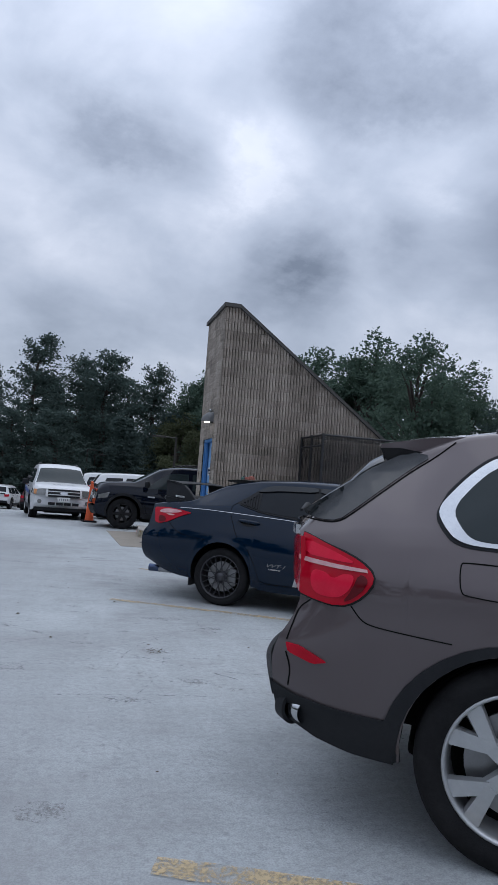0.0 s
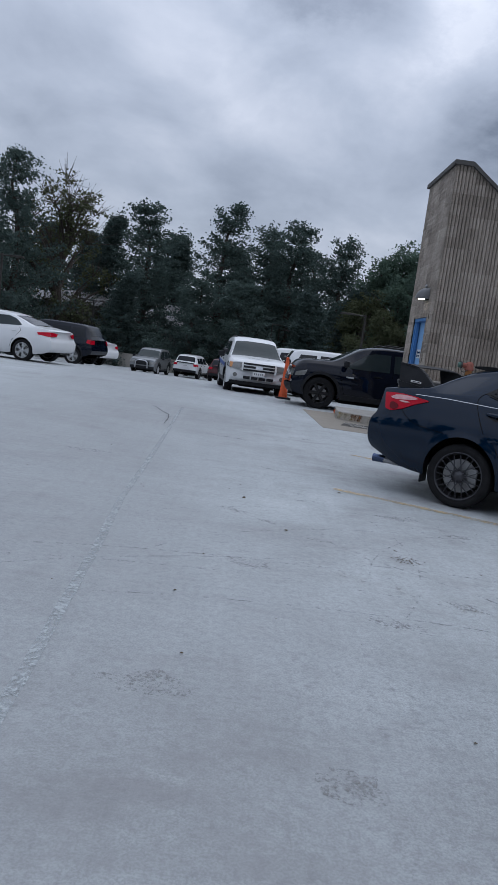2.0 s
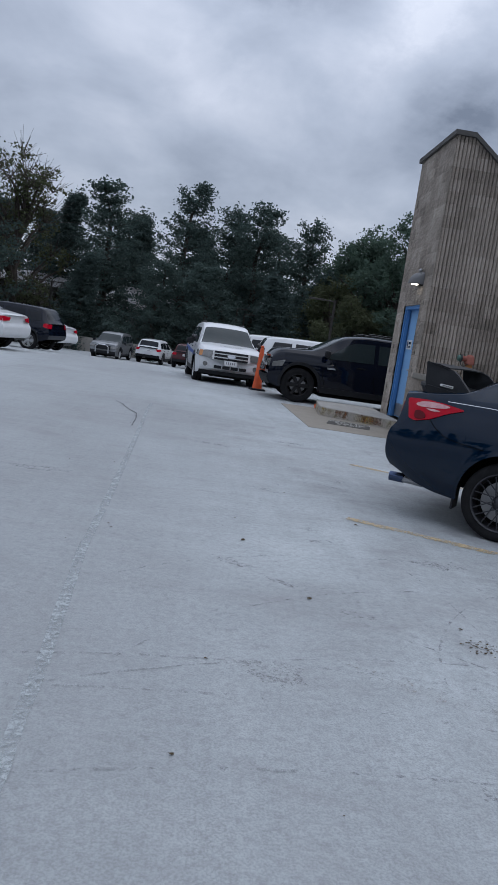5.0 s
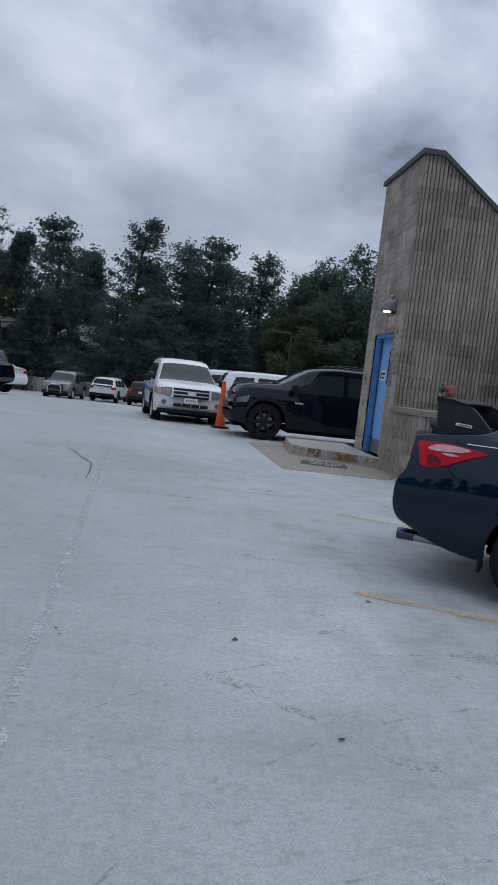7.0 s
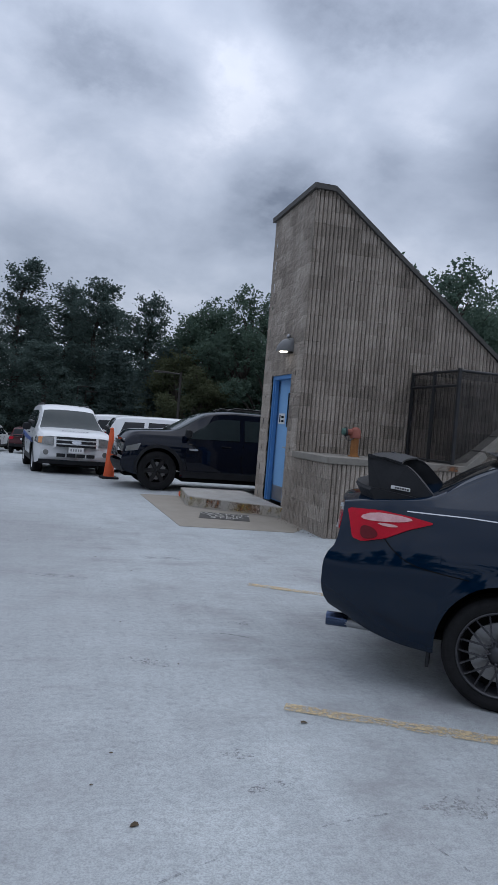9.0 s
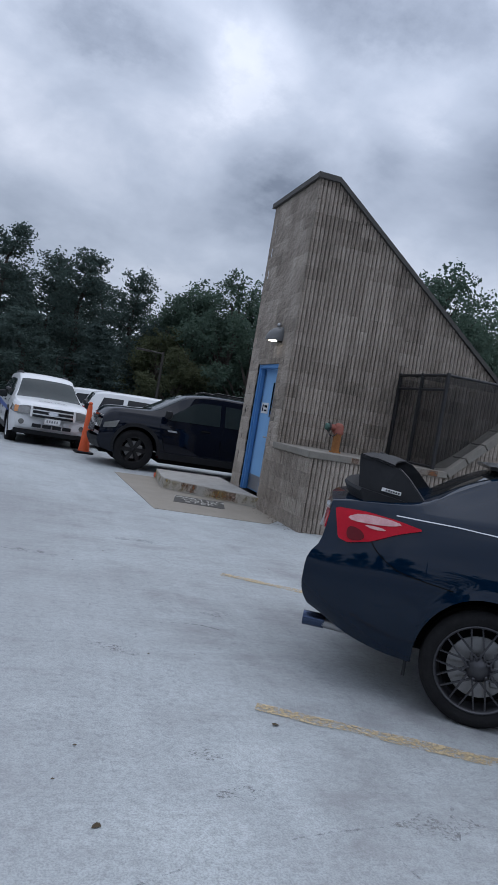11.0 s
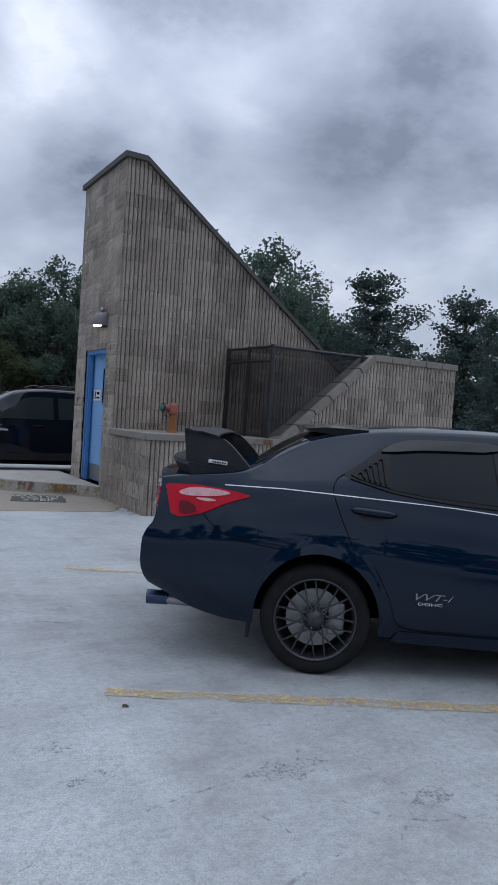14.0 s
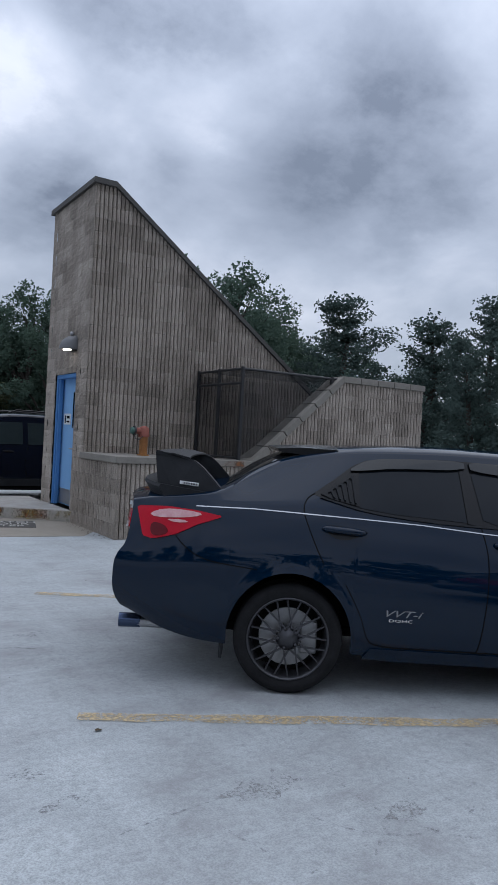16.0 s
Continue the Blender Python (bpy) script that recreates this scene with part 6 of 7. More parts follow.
# simpler cars, each with its own shape ---------------------------------
def family_car(x, y, angle, spec, mat, label, windows, rim, rim_mat, lamps, clad=False, tint="window", extra=None):
    e = put_car(x, y, angle, label=label)
    c = Car(e, spec)
    T = e
    both = (-1, 1)
    c.body(mat)
    c.wells()
    add_wheels(c, 0.23, rim[0], rim[1], rim_mat)
    for poly in windows:
        c.pair("side_window", poly, M[tint], "dark side glass", 0.007, 0.10, 0.006)
    lo, hi = spec["screen_f"]
    ww = spec["roof_w"]
    part("windscreen", c.top_patch([(lo, -ww * 0.93), (lo, ww * 0.93), (hi, ww * 1.16), (hi, -ww * 1.16)], 0.006, 0.1), M["screen_glass"], T, "windscreen with pale sky in it")
    lo, hi = spec["screen_r"]
    part("rear_window", c.top_patch([(lo, -ww), (lo, ww), (hi, ww * 0.9), (hi, -ww * 0.9)], 0.006, 0.1), M["tint"], T)
    b = bmesh.new()
    for pts in spec["seams"]:
        c.seam(pts, 0.010, sides=both, bm=b)
    tagged(part("panel_gap", b, M["under"], T), kind="stuff")
    for sg in both:
        z = lerp_list(spec["belt"], spec["mirror"])
        part("door_mirror", box(spec["mirror"] - 0.05, sg * (spec["w"] + 0.10) - 0.10, z + 0.0, spec["mirror"] + 0.07, sg * (spec["w"] + 0.10) + 0.09, z + 0.16, 0.035), mat if not clad else M["plastic"], T, "", True)
        part("tail_lamp", c.side_patch(lamps["tail"], 0.012, 0.08, 0.01, (sg,)), M["red"], T, "red tail lamp")
        part("head_lamp", c.side_patch(lamps["head"], 0.012, 0.08, 0.01, (sg,)), M["lamp"], T, "clear head lamp")
        if "head_end" in lamps:
            part("head_lamp", c.end_patch([(sg * a, z) for a, z in lamps["head_end"]], True, 0.012), M["lamp"], T, "clear head lamp")
        if "tail_end" in lamps:
            part("tail_lamp", c.end_patch([(sg * a, z) for a, z in lamps["tail_end"]], False, 0.012), M["red"], T, "red tail lamp")
        for hx, hz in spec["handles"]:
            y0 = c.side_y(hx, hz)
            part("door_handle", box(hx - 0.10, sg * (y0 + 0.012) - 0.014, hz - 0.016, hx + 0.10, sg * (y0 + 0.012) + 0.014, hz + 0.016, 0.01), M["gloss"] if clad else mat, T)
    if clad:
        for cx in (0.0, spec["wb"]):
            ar = spec["arch"]
            an = np.linspace(-0.1, math.pi + 0.1, 18)
            c.pair("arch_trim", [(cx + (ar + 0.075) * math.cos(a), spec["wr"] + (ar + 0.075) * math.sin(a)) for a in an] + [(cx + (ar + 0.004) * math.cos(a), spec["wr"] + (ar + 0.004) * math.sin(a)) for a in an[::-1]], M["plastic"], "black arch trim", 0.012, 0.08, 0.012)
        c.pair("sill_trim", [(spec["arch"] + 0.05, 0.29), (spec["wb"] - spec["arch"] - 0.05, 0.29), (spec["wb"] - spec["arch"] - 0.05, 0.42), (spec["arch"] + 0.05, 0.42)], M["plastic"], "", 0.012, 0.3, 0.01)
    if extra:
        extra(c, T)
    return e


def spec_suv(L=4.44, wb=2.62, h=1.72, w=0.90, wr=0.355, boxy=0.0, nose=0.50):
    ro = (L - wb) * (1 - nose)
    f = wb + (L - wb) * nose
    k = h / 1.72
    return dict(rear=-ro, front=f, w=w, wb=wb, wr=wr, arch=wr + 0.065, roof_w=w * (0.70 + 0.06 * boxy), cabin_h=0.5, tuck_r=0.10, round_r=0.45, tuck_f=0.13 - 0.04 * boxy, round_f=0.6, inset=0.02, bow_r=0.12, bow_f=0.14,
                top=[(-ro, 1.10 * k), (-ro + 0.10, 1.22 * k), (-ro + 0.28, 1.50 * k), (-ro + 0.42, 1.63 * k), (-ro + 0.8, 1.69 * k), (wb * 0.40, 1.72 * k), (wb * 0.58, 1.68 * k), (wb * 0.70, 1.55 * k), (wb * 0.95, 1.16 * k), (wb * 1.02, 1.13 * k), (f - 0.35, 1.08 * k), (f - 0.1, 1.03 * k), (f, 0.96 * k)],
                belt=[(-ro, 1.05 * k), (0.0, 1.08 * k), (wb * 0.5, 1.05 * k), (wb, 1.02 * k), (f - 0.3, 0.99 * k), (f, 0.92 * k)],
                sill=[(-ro, 0.45), (-ro + 0.3, 0.36), (0.3, 0.30), (wb - 0.4, 0.30), (f - 0.3, 0.30), (f, 0.36)],
                lean_r=[(0.35, 0.10), (0.6, 0.0), (0.85, 0.05), (1.1, 0.10), (1.7, 0.16)], lean_f=[(0.3, 0.10), (0.5, 0.0), (0.75, 0.03), (0.95, 0.08), (1.1, 0.16)],
                screen_f=(wb * 0.68, wb * 0.97), screen_r=(-ro + 0.12, -ro + 0.36), mirror=wb * 0.80, handles=[(wb * 0.12, 0.98 * k), (wb * 0.52, 0.96 * k)],
                seams=[[(wb * 0.39, 1.05 * k), (wb * 0.41, 0.7), (wb * 0.38, 0.36)], [(wb * 0.80, 1.03 * k), (wb * 0.82, 0.7), (wb * 0.78, 0.36)], [(wb * 0.10, 1.06 * k), (wb * 0.13, 0.8)]])


def suv_windows(s, quarter=True):
    wb, k = s["wb"], lerp_list(s["top"], s["wb"] * 0.4) / 1.72
    out = [[(wb * 0.08, 1.12 * k), (wb * 0.385, 1.10 * k), (wb * 0.385, 1.53 * k), (wb * 0.10, 1.53 * k)],
           [(wb * 0.42, 1.10 * k), (wb * 0.80, 1.08 * k), (wb * 0.80, 1.12 * k), (wb * 0.62, 1.47 * k), (wb * 0.56, 1.52 * k), (wb * 0.42, 1.53 * k)]]
    if quarter:
        out.append([(-0.50, 1.16 * k), (wb * 0.05, 1.13 * k), (wb * 0.06, 1.52 * k), (-0.34, 1.50 * k)])
    return out


def suv_lamps(s, k=1.0):
    r, f = s["rear"], s["front"]
    return dict(tail=[(r + 0.03, 1.06 * k), (r + 0.22, 1.04 * k), (r + 0.24, 0.92 * k), (r + 0.03, 0.88 * k)], head=[(f - 0.42, 0.92 * k), (f - 0.06, 0.84 * k), (f - 0.06, 0.74 * k), (f - 0.36, 0.78 * k)],
                head_end=[(0.50, 0.90 * k), (0.82, 0.90 * k), (0.82, 0.74 * k), (0.52, 0.74 * k)], tail_end=[(0.55, 1.04 * k), (0.80, 1.04 * k), (0.80, 0.88 * k), (0.6, 0.88 * k)])


def police_extra(c, T):
    f = c.s["front"]
    gr = part("grille", c.end_patch([(-0.48, 0.92), (0.48, 0.92), (0.48, 0.70), (-0.48, 0.70)], True, 0.016), M["plastic"], T, "black grille with chrome bars")
    for z in (0.765, 0.855):
        part("grille_bar", c.end_patch([(-0.46, z - 0.014), (0.46, z - 0.014), (0.46, z + 0.014), (-0.46, z + 0.014)], True, 0.026), M["alloy"], gr)
    for yy in (-0.47, 0.47):
        part("grille_side", c.end_patch([(yy - 0.025, 0.69), (yy + 0.025, 0.69), (yy + 0.025, 0.93), (yy - 0.025, 0.93)], True, 0.024), M["decal"], gr)
    em = [(0.11 * math.cos(a), 0.81 + 0.045 * math.sin(a)) for a in np.linspace(0, 2 * math.pi, 17)[:-1]]
    part("emblem", c.end_patch(em, True, 0.034), M["chrome"], gr, "plain oval emblem")
    for k in range(4):
        yy = -0.33 + 0.22 * k
        part("lower_intake", c.end_patch([(yy - 0.095, 0.47), (yy + 0.095, 0.47), (yy + 0.095, 0.55), (yy - 0.095, 0.55)], True, 0.012), M["plastic"], T)
    part("bumper_skirt", c.end_patch([(-0.80, 0.30), (0.80, 0.30), (0.80, 0.40), (-0.80, 0.40)], True, 0.012), M["plastic"], T)
    plate(c, -0.17, 0.17, 0.57, 0.70, True)
    for sg in (-1, 1):
        part("fog_lamp", c.end_patch([(sg * 0.66 + 0.06 * math.cos(a), 0.56 + 0.06 * math.sin(a)) for a in np.linspace(0, 2 * math.pi, 13)[:-1]], True, 0.014), M["lamp"], T)
        part("indicator", c.end_patch([(sg * 0.74, 0.90), (sg * 0.83, 0.90), (sg * 0.83, 0.76), (sg * 0.76, 0.76)], True, 0.018), M["amber"], T, "amber indicator lens")
        part("side_stripe", c.side_patch([(-0.6, 0.92), (2.6, 0.80), (2.6, 0.72), (-0.6, 0.78)], 0.008, 0.2, 0.006, (sg,)), M["decal_blue"], T, "blue side stripe")
        part("pillar_lamp", tube([(c.s["wb"] * 0.84, sg * 0.86, 1.17), (c.s["wb"] * 0.80, sg * 0.93, 1.20)], 0.055, 10), M["dark_metal"], T, "black spot lamp")
        part("roof_rail", tube([(x, sg * 0.55, c.top_z(x, 0.55) + dz) for x, dz in ((-0.35, 0.0), (-0.25, 0.035), (0.4, 0.04), (1.1, 0.035), (1.25, 0.0))], 0.018, 8), M["dark_metal"], T)
    b = text_bm("POLICE", 0.19, 0.001)
    bmesh.ops.scale(b, vec=(1.0, 0.62, 1), verts=b.verts)
    xx = f - 0.36
    tilt = math.degrees(math.atan2(c.top_z(xx + 0.1, 0.2) - c.top_z(xx - 0.1, 0.2), 0.2))
    bmesh.ops.transform(b, matrix=Matrix.Translation((xx, 0, c.top_z(xx, 0.1) + 0.008)) @ pose(0, 0, 0, 0, -tilt, 0) @ pose(0, 0, 0, 0, 0, 90), verts=b.verts)
    part("bonnet_lettering", b, M["grey"], T, "grey POLICE lettering")


S = spec_suv(4.44, 2.62, 1.66, 0.90, 0.355, 0.2)
a = -84.0
fx, fy = -3.12, 7.15
family_car(fx - 2.62 * math.cos(radians(a)), fy - 2.62 * math.sin(radians(a)), a, S, M["white"], "white police SUV with black grille, facing down the aisle", suv_windows(S), (0.215, dict(kind="twin", n=5)), M["alloy"], suv_lamps(S), True, "window", police_extra)


def acadia_extra(c, T):
    f = c.s["front"]
    part("grille", c.end_patch([(-0.55, 0.95), (0.55, 0.95), (0.55, 0.62), (-0.55, 0.62)], True, 0.014), M["gloss"], T)
    part("bumper_skirt", c.end_patch([(-0.85, 0.34), (0.85, 0.34), (0.85, 0.55), (-0.85, 0.55)], True, 0.012), M["plastic"], T)
    for sg in (-1, 1):
        part("badge", c.side_patch([(c.s["wb"] - 0.80, 0.84), (c.s["wb"] - 0.62, 0.84), (c.s["wb"] - 0.60, 0.875), (c.s["wb"] - 0.78, 0.875)], 0.01, 0.3, 0.006, (sg,)), M["alloy"], T, "small silver badge, plain shape")
    for sg in (-1, 1):
        part("roof_rail", tube([(-0.6, sg * 0.66, 1.66), (-0.45, sg * 0.66, 1.73), (1.3, sg * 0.66, 1.745), (1.45, sg * 0.66, 1.69)], 0.018, 8), M["gloss"], T)


S = spec_suv(4.92, 2.86, 1.70, 0.96, 0.39, 0.6, 0.40)
FN = S["front"]
S["top"] = S["top"][:7] + [(1.95, 1.58), (2.45, 1.30), (2.62, 1.225), (FN - 0.45, 1.185), (FN - 0.15, 1.145), (FN - 0.03, 1.08), (FN, 0.99)]
S["belt"] = S["belt"][:3] + [(2.5, 1.10), (FN - 0.3, 1.08), (FN - 0.05, 1.02), (FN, 0.95)]
S["screen_f"] = (1.92, 2.56)
family_car(-1.55 + 2.86, 4.62, 180.0, S, M["black"], "black SUV with black wheels, nose out beside the tower", suv_windows(S), (0.25, dict(kind="plain", n=6)), M["blackrim"], suv_lamps(S), True, "window", acadia_extra)

S = spec_suv(4.85, 2.90, 1.52, 0.95, 0.38, 0.1)
family_car(-1.45, 9.0, 0.0, S, M["white"], "large white SUV parked beyond the black SUV", suv_windows(S), (0.25, dict(kind="y", n=5)), M["alloy"], suv_lamps(S), False, "tint")
S = spec_suv(4.6, 2.7, 1.62, 0.92, 0.36, 0.3)
family_car(-1.9, 12.4, 0.0, S, M["white"], "white SUV parked farther down the row", suv_windows(S), (0.24, dict(kind="plain", n=5)), M["alloy"], suv_lamps(S), False, "tint")

S = dict(SEDAN, rear=-1.02, front=3.85, wb=2.85, w=0.925, wr=0.335, arch=0.39, arch_x=0.375, roof_w=0.62, screen_f=(1.95, 2.65), screen_r=(-0.25, 0.45), mirror=2.0, handles=[(0.32, 0.90), (1.25, 0.87)],
         top=[(-1.02, 1.02), (-0.85, 1.06), (-0.50, 1.09), (-0.2, 1.14), (0.25, 1.31), (0.7, 1.43), (1.2, 1.48), (1.7, 1.46), (2.05, 1.38), (2.6, 1.12), (2.85, 1.03), (3.3, 0.94), (3.7, 0.82), (3.85, 0.70)],
         seams=[[(0.16, 1.02), (0.10, 0.92), (0.35, 0.62), (0.42, 0.40)], [(1.02, 1.0), (1.08, 0.7), (1.02, 0.28)], [(2.05, 0.98), (2.12, 0.6), (2.0, 0.28)]])
SED_WIN = [[(0.12, 1.10), (0.20, 1.07), (0.98, 1.035), (0.98, 1.33), (0.66, 1.34), (0.40, 1.27)], [(1.05, 1.03), (2.08, 1.0), (1.78, 1.24), (1.5, 1.31), (1.05, 1.335)]]
SED_LAMP = dict(tail=[(-0.86, 0.98), (-0.62, 0.96), (-0.45, 0.93), (-0.50, 0.87), (-0.84, 0.84)], head=[(3.1, 0.78), (3.65, 0.66), (3.66, 0.72), (3.2, 0.84)], tail_end=[(0.42, 0.95), (0.76, 0.98), (0.76, 0.84), (0.5, 0.86)])


def left_wheel(x, y, angle, off):
    q = radians(angle)
    return x + math.sin(q) * off, y - math.cos(q) * off


ax, ay = left_wheel(-10.28, 8.2, 167, 0.90)
family_car(ax, ay, 167, S, M["white"], "white sedan with bright alloy wheels, parked nose in", SED_WIN, (0.235, dict(kind="y", n=5)), M["alloy"], SED_LAMP)
S = spec_suv(4.30, 2.61, 1.60, 0.885, 0.335, 0.0)
ax, ay = left_wheel(-10.05, 13.6, 169, 0.86)
family_car(ax, ay, 169, S, M["black"], "dark blue-black crossover parked beside the white sedan", suv_windows(S), (0.225, dict(kind="twin", n=5)), M["alloy"], suv_lamps(S, 0.95), True, "tint")
S = dict(SEDAN, screen_f=(1.9, 2.5), screen_r=(-0.25, 0.42), mirror=1.9, handles=[(0.25, 0.90), (1.16, 0.87)], seams=[[(0.96, 1.0), (1.02, 0.7), (0.96, 0.27)]])
family_car(-10.4, 18.2, 160, S, M["white"], "white sedan beyond the dark crossover", [[(0.14, 1.075), (0.92, 1.015), (0.92, 1.285), (0.5, 1.30)], [(1.0, 1.01), (1.98, 0.985), (1.45, 1.295), (1.0, 1.305)]], (0.225, dict(kind="plain", n=5)), M["alloy"], dict(SED_LAMP, head=[(2.95, 0.70), (3.50, 0.62), (3.2, 0.80)]))


def bull_bar(c, T):
    f = c.s["front"]
    part("bull_bar", tube([(f + 0.06, -0.42, 0.45), (f + 0.10, -0.40, 0.85), (f + 0.10, -0.2, 0.95), (f + 0.10, 0.2, 0.95), (f + 0.10, 0.40, 0.85), (f + 0.06, 0.42, 0.45)], 0.045, 10), M["chrome"], T, "polished bull bar", True)
    part("grille", c.end_patch([(-0.5, 0.92), (0.5, 0.92), (0.5, 0.66), (-0.5, 0.66)], True, 0.012), M["plastic"], T)
    part("bumper_skirt", c.end_patch([(-0.82, 0.36), (0.82, 0.36), (0.82, 0.58), (-0.82, 0.58)], True, 0.012), M["plastic"], T)


S = spec_suv(4.70, 2.70, 1.80, 0.93, 0.39, 0.8)
a = -98.0
family_car(-10.2 - 2.7 * math.cos(radians(a)), 34.8 - 2.7 * math.sin(radians(a)), a, S, M["silver"], "silver off-road SUV with a chrome bull bar at the far wall", suv_windows(S), (0.23, dict(kind="plain", n=5)), M["alloy"], suv_lamps(S), True, "window", bull_bar)
S = spec_suv(4.48, 2.67, 1.62, 0.90, 0.35, 0.2)


def hatch_extra(c, T):
    plate(c, -0.17, 0.17, 0.82, 0.94)
    part("bumper_skirt", c.end_patch([(-0.80, 0.42), (0.80, 0.42), (0.80, 0.60), (-0.80, 0.60)], False, 0.012), M["plastic"], T)
    part("rear_screen", c.end_patch([(-0.62, 1.10), (0.62, 1.10), (0.62, 1.03), (-0.62, 1.03)], False, 0.0), M["tint"], T)


family_car(-7.45, 36.0, 80.0, S, M["white"], "white crossover parked with its tail to the aisle", suv_windows(S), (0.225, dict(kind="twin", n=5)), M["gun"], suv_lamps(S, 0.98), True, "tint", hatch_extra)
S = spec_suv(4.40, 2.62, 1.58, 0.90, 0.345, 0.2)
family_car(-4.95, 33.5, 84.0, S, M["maroon"], "dark red car parked near the far wall", suv_windows(S), (0.225, dict(kind="plain", n=5)), M["gun"], suv_lamps(S, 0.95), False, "tint", hatch_extra)

# traffic cone
cone = empty("traffic_cone", pose(-2.29, 5.92, deck_z(5.92), 0, 0, 8), label="tall orange delineator cone on a black base", category="traffic cone")
part("base", box(-0.19, -0.19, 0, 0.19, 0.19, 0.05, 0.015), M["plastic"], cone, "black rubber base")
part("cone_body", lathe([(0.05, 0.125), (0.30, 0.10), (0.70, 0.072), (1.02, 0.052), (1.08, 0.040), (1.10, 0.0)], 20, pose(0, 0, 0, 90, 0, 0)), M["orange"], cone, "faded orange plastic", True)
part("grip", lathe([(1.08, 0.03), (1.10, 0.045), (1.13, 0.045), (1.15, 0.0)], 14, pose(0, 0, 0, 90, 0, 0)), M["orange"], cone)
# fallen red delineators beside the black SUV
for x, y, r in ((-1.0, 2.9, 12), (0.02, 3.2, -4)):
    d = empty("fallen_delineator", pose(x, y, 0.19 if x < 0 and y < 2.7 else 0.05, 0, 0, r), label="red and white delineator lying on the ground", category="delineator")
    part("tube", tube([(-0.22, 0, 0.0), (0.0, 0, 0.0), (0.22, 0, 0.0)], 0.05, 12), M["orange"], d, "", True)
    part("sleeve", tube([(-0.06, 0, 0.0), (0.05, 0, 0.0)], 0.053, 12), M["decal"], d, "white band", True)


# ---- lamp posts, houses, trees ----
def lamp_post(x, y, z0, top, arms, **tags):
    e = empty("lamp_post", pose(x, y, z0), category="lamp post", **tags)
    h = top - z0
    part("pole", tube([(0, 0, 0), (0, 0, h)], [0.09, 0.07], 10), M["bronze"], e)
    for dx in arms:
        part("arm", tube([(0, 0, h - 0.10), (dx * 0.6, 0, h - 0.06)], 0.035, 8), M["bronze"], e)
        part("lamp_head", box(min(dx * 0.5, dx * 1.2), -0.16, h - 0.12, max(dx * 0.5, dx * 1.2), 0.16, h - 0.02, 0.02), M["bronze"], e)


EYE0 = Vector((-3.3, -13.95))


def at_az(az, dist):
    return EYE0.x + dist * math.sin(radians(az)), EYE0.y + dist * math.cos(radians(az))


for az, dist, el, arms in ((-19.4, 44, 4.4, (-1, 1)), (-12.5, 62, 2.05, (-1, 1)), (1.5, 66, 2.1, (0.8,)), (2.1, 67, 1.75, (0.8,))):
    x, y = at_az(az, dist)
    lamp_post(x, y, deck_z(y) if y < 43 else -6.0, 1.28 + dist * math.tan(radians(el)), arms, label="dark lamp post beyond the deck")
lamp_post(3.5, 31.0, deck_z(31.0), 4.2, (-1.3,), label="dark lamp post with one arm behind the parked cars")


def house(az, dist, w, ridge_el, eave_el, turn, mat):
    x, y = at_az(az, dist)
    zr, ze = 1.28 + dist * math.tan(radians(ridge_el)), 1.28 + dist * math.tan(radians(eave_el))
    e = empty("house", pose(x, y, -6.0, 0, 0, turn), label="grey house glimpsed between the trees", category="house")
    d = 8.0
    part("wall", box(-w / 2, 0, 0, w / 2, d, ze + 6.0), mat, e)
    b = bmesh.new()
    r = [b.verts.new(v) for v in ((-w / 2 - 0.4, -0.5, ze + 5.9), (w / 2 + 0.4, -0.5, ze + 5.9), (w / 2 + 0.4, d + 0.5, ze + 5.9), (-w / 2 - 0.4, d + 0.5, ze + 5.9), (-w / 2 - 0.4, d / 2, zr + 6.0), (w / 2 + 0.4, d / 2, zr + 6.0))]
    for q in ((0, 1, 5, 4), (2, 3, 4, 5), (0, 4, 3), (1, 2, 5), (0, 3, 2, 1)):
        b.faces.new([r[i] for i in q])
    bmesh.ops.recalc_face_normals(b, faces=b.faces[:])
    part("roof", b, M["shingle"], e, "grey shingle roof")
    for k in range(3):
        xx = -w / 2 + w * (k + 0.5) / 3
        win = part("window", box(xx - 0.55, -0.06, ze + 6.0 - 2.1, xx + 0.55, 0.02, ze + 6.0 - 0.8), M["trim"], e)
        part("pane", box(xx - 0.45, -0.09, ze + 6.0 - 2.0, xx + 0.45, -0.055, ze + 6.0 - 0.9), M["tint"], win)


house(-7.2, 72, 10, 2.6, 0.9, 12, M["siding"])
house(-17.0, 70, 12, 2.6, 1.6, -8, M["siding"])
house(-13.0, 80, 9, 2.2, 1.0, 5, M["siding"])


def leaf_quads(verts, faces, rnd, c, size, n, spread, flat=0.6):
    """A clump of small leaf blades round c."""
    for _ in range(n):
        p = c + Vector((rnd.gauss(0, spread), rnd.gauss(0, spread), rnd.gauss(0, spread * flat)))
        a = Vector((rnd.gauss(0, 1), rnd.gauss(0, 1), rnd.gauss(0, 0.6))).normalized()
        q = a.cross(Vector((rnd.gauss(0, 1), rnd.gauss(0, 1), rnd.gauss(0, 1)))).normalized()
        s = size * rnd.uniform(0.6, 1.3)
        i = len(verts)
        verts += [p - a * s * 0.5 - q * s * 0.22, p + q * s * 0.02 - a * 0.1 * s + q * s * 0.3, p + a * s * 0.6, p - q * s * 0.34 + a * s * 0.05]
        faces.append((i, i + 1, i + 2, i + 3))


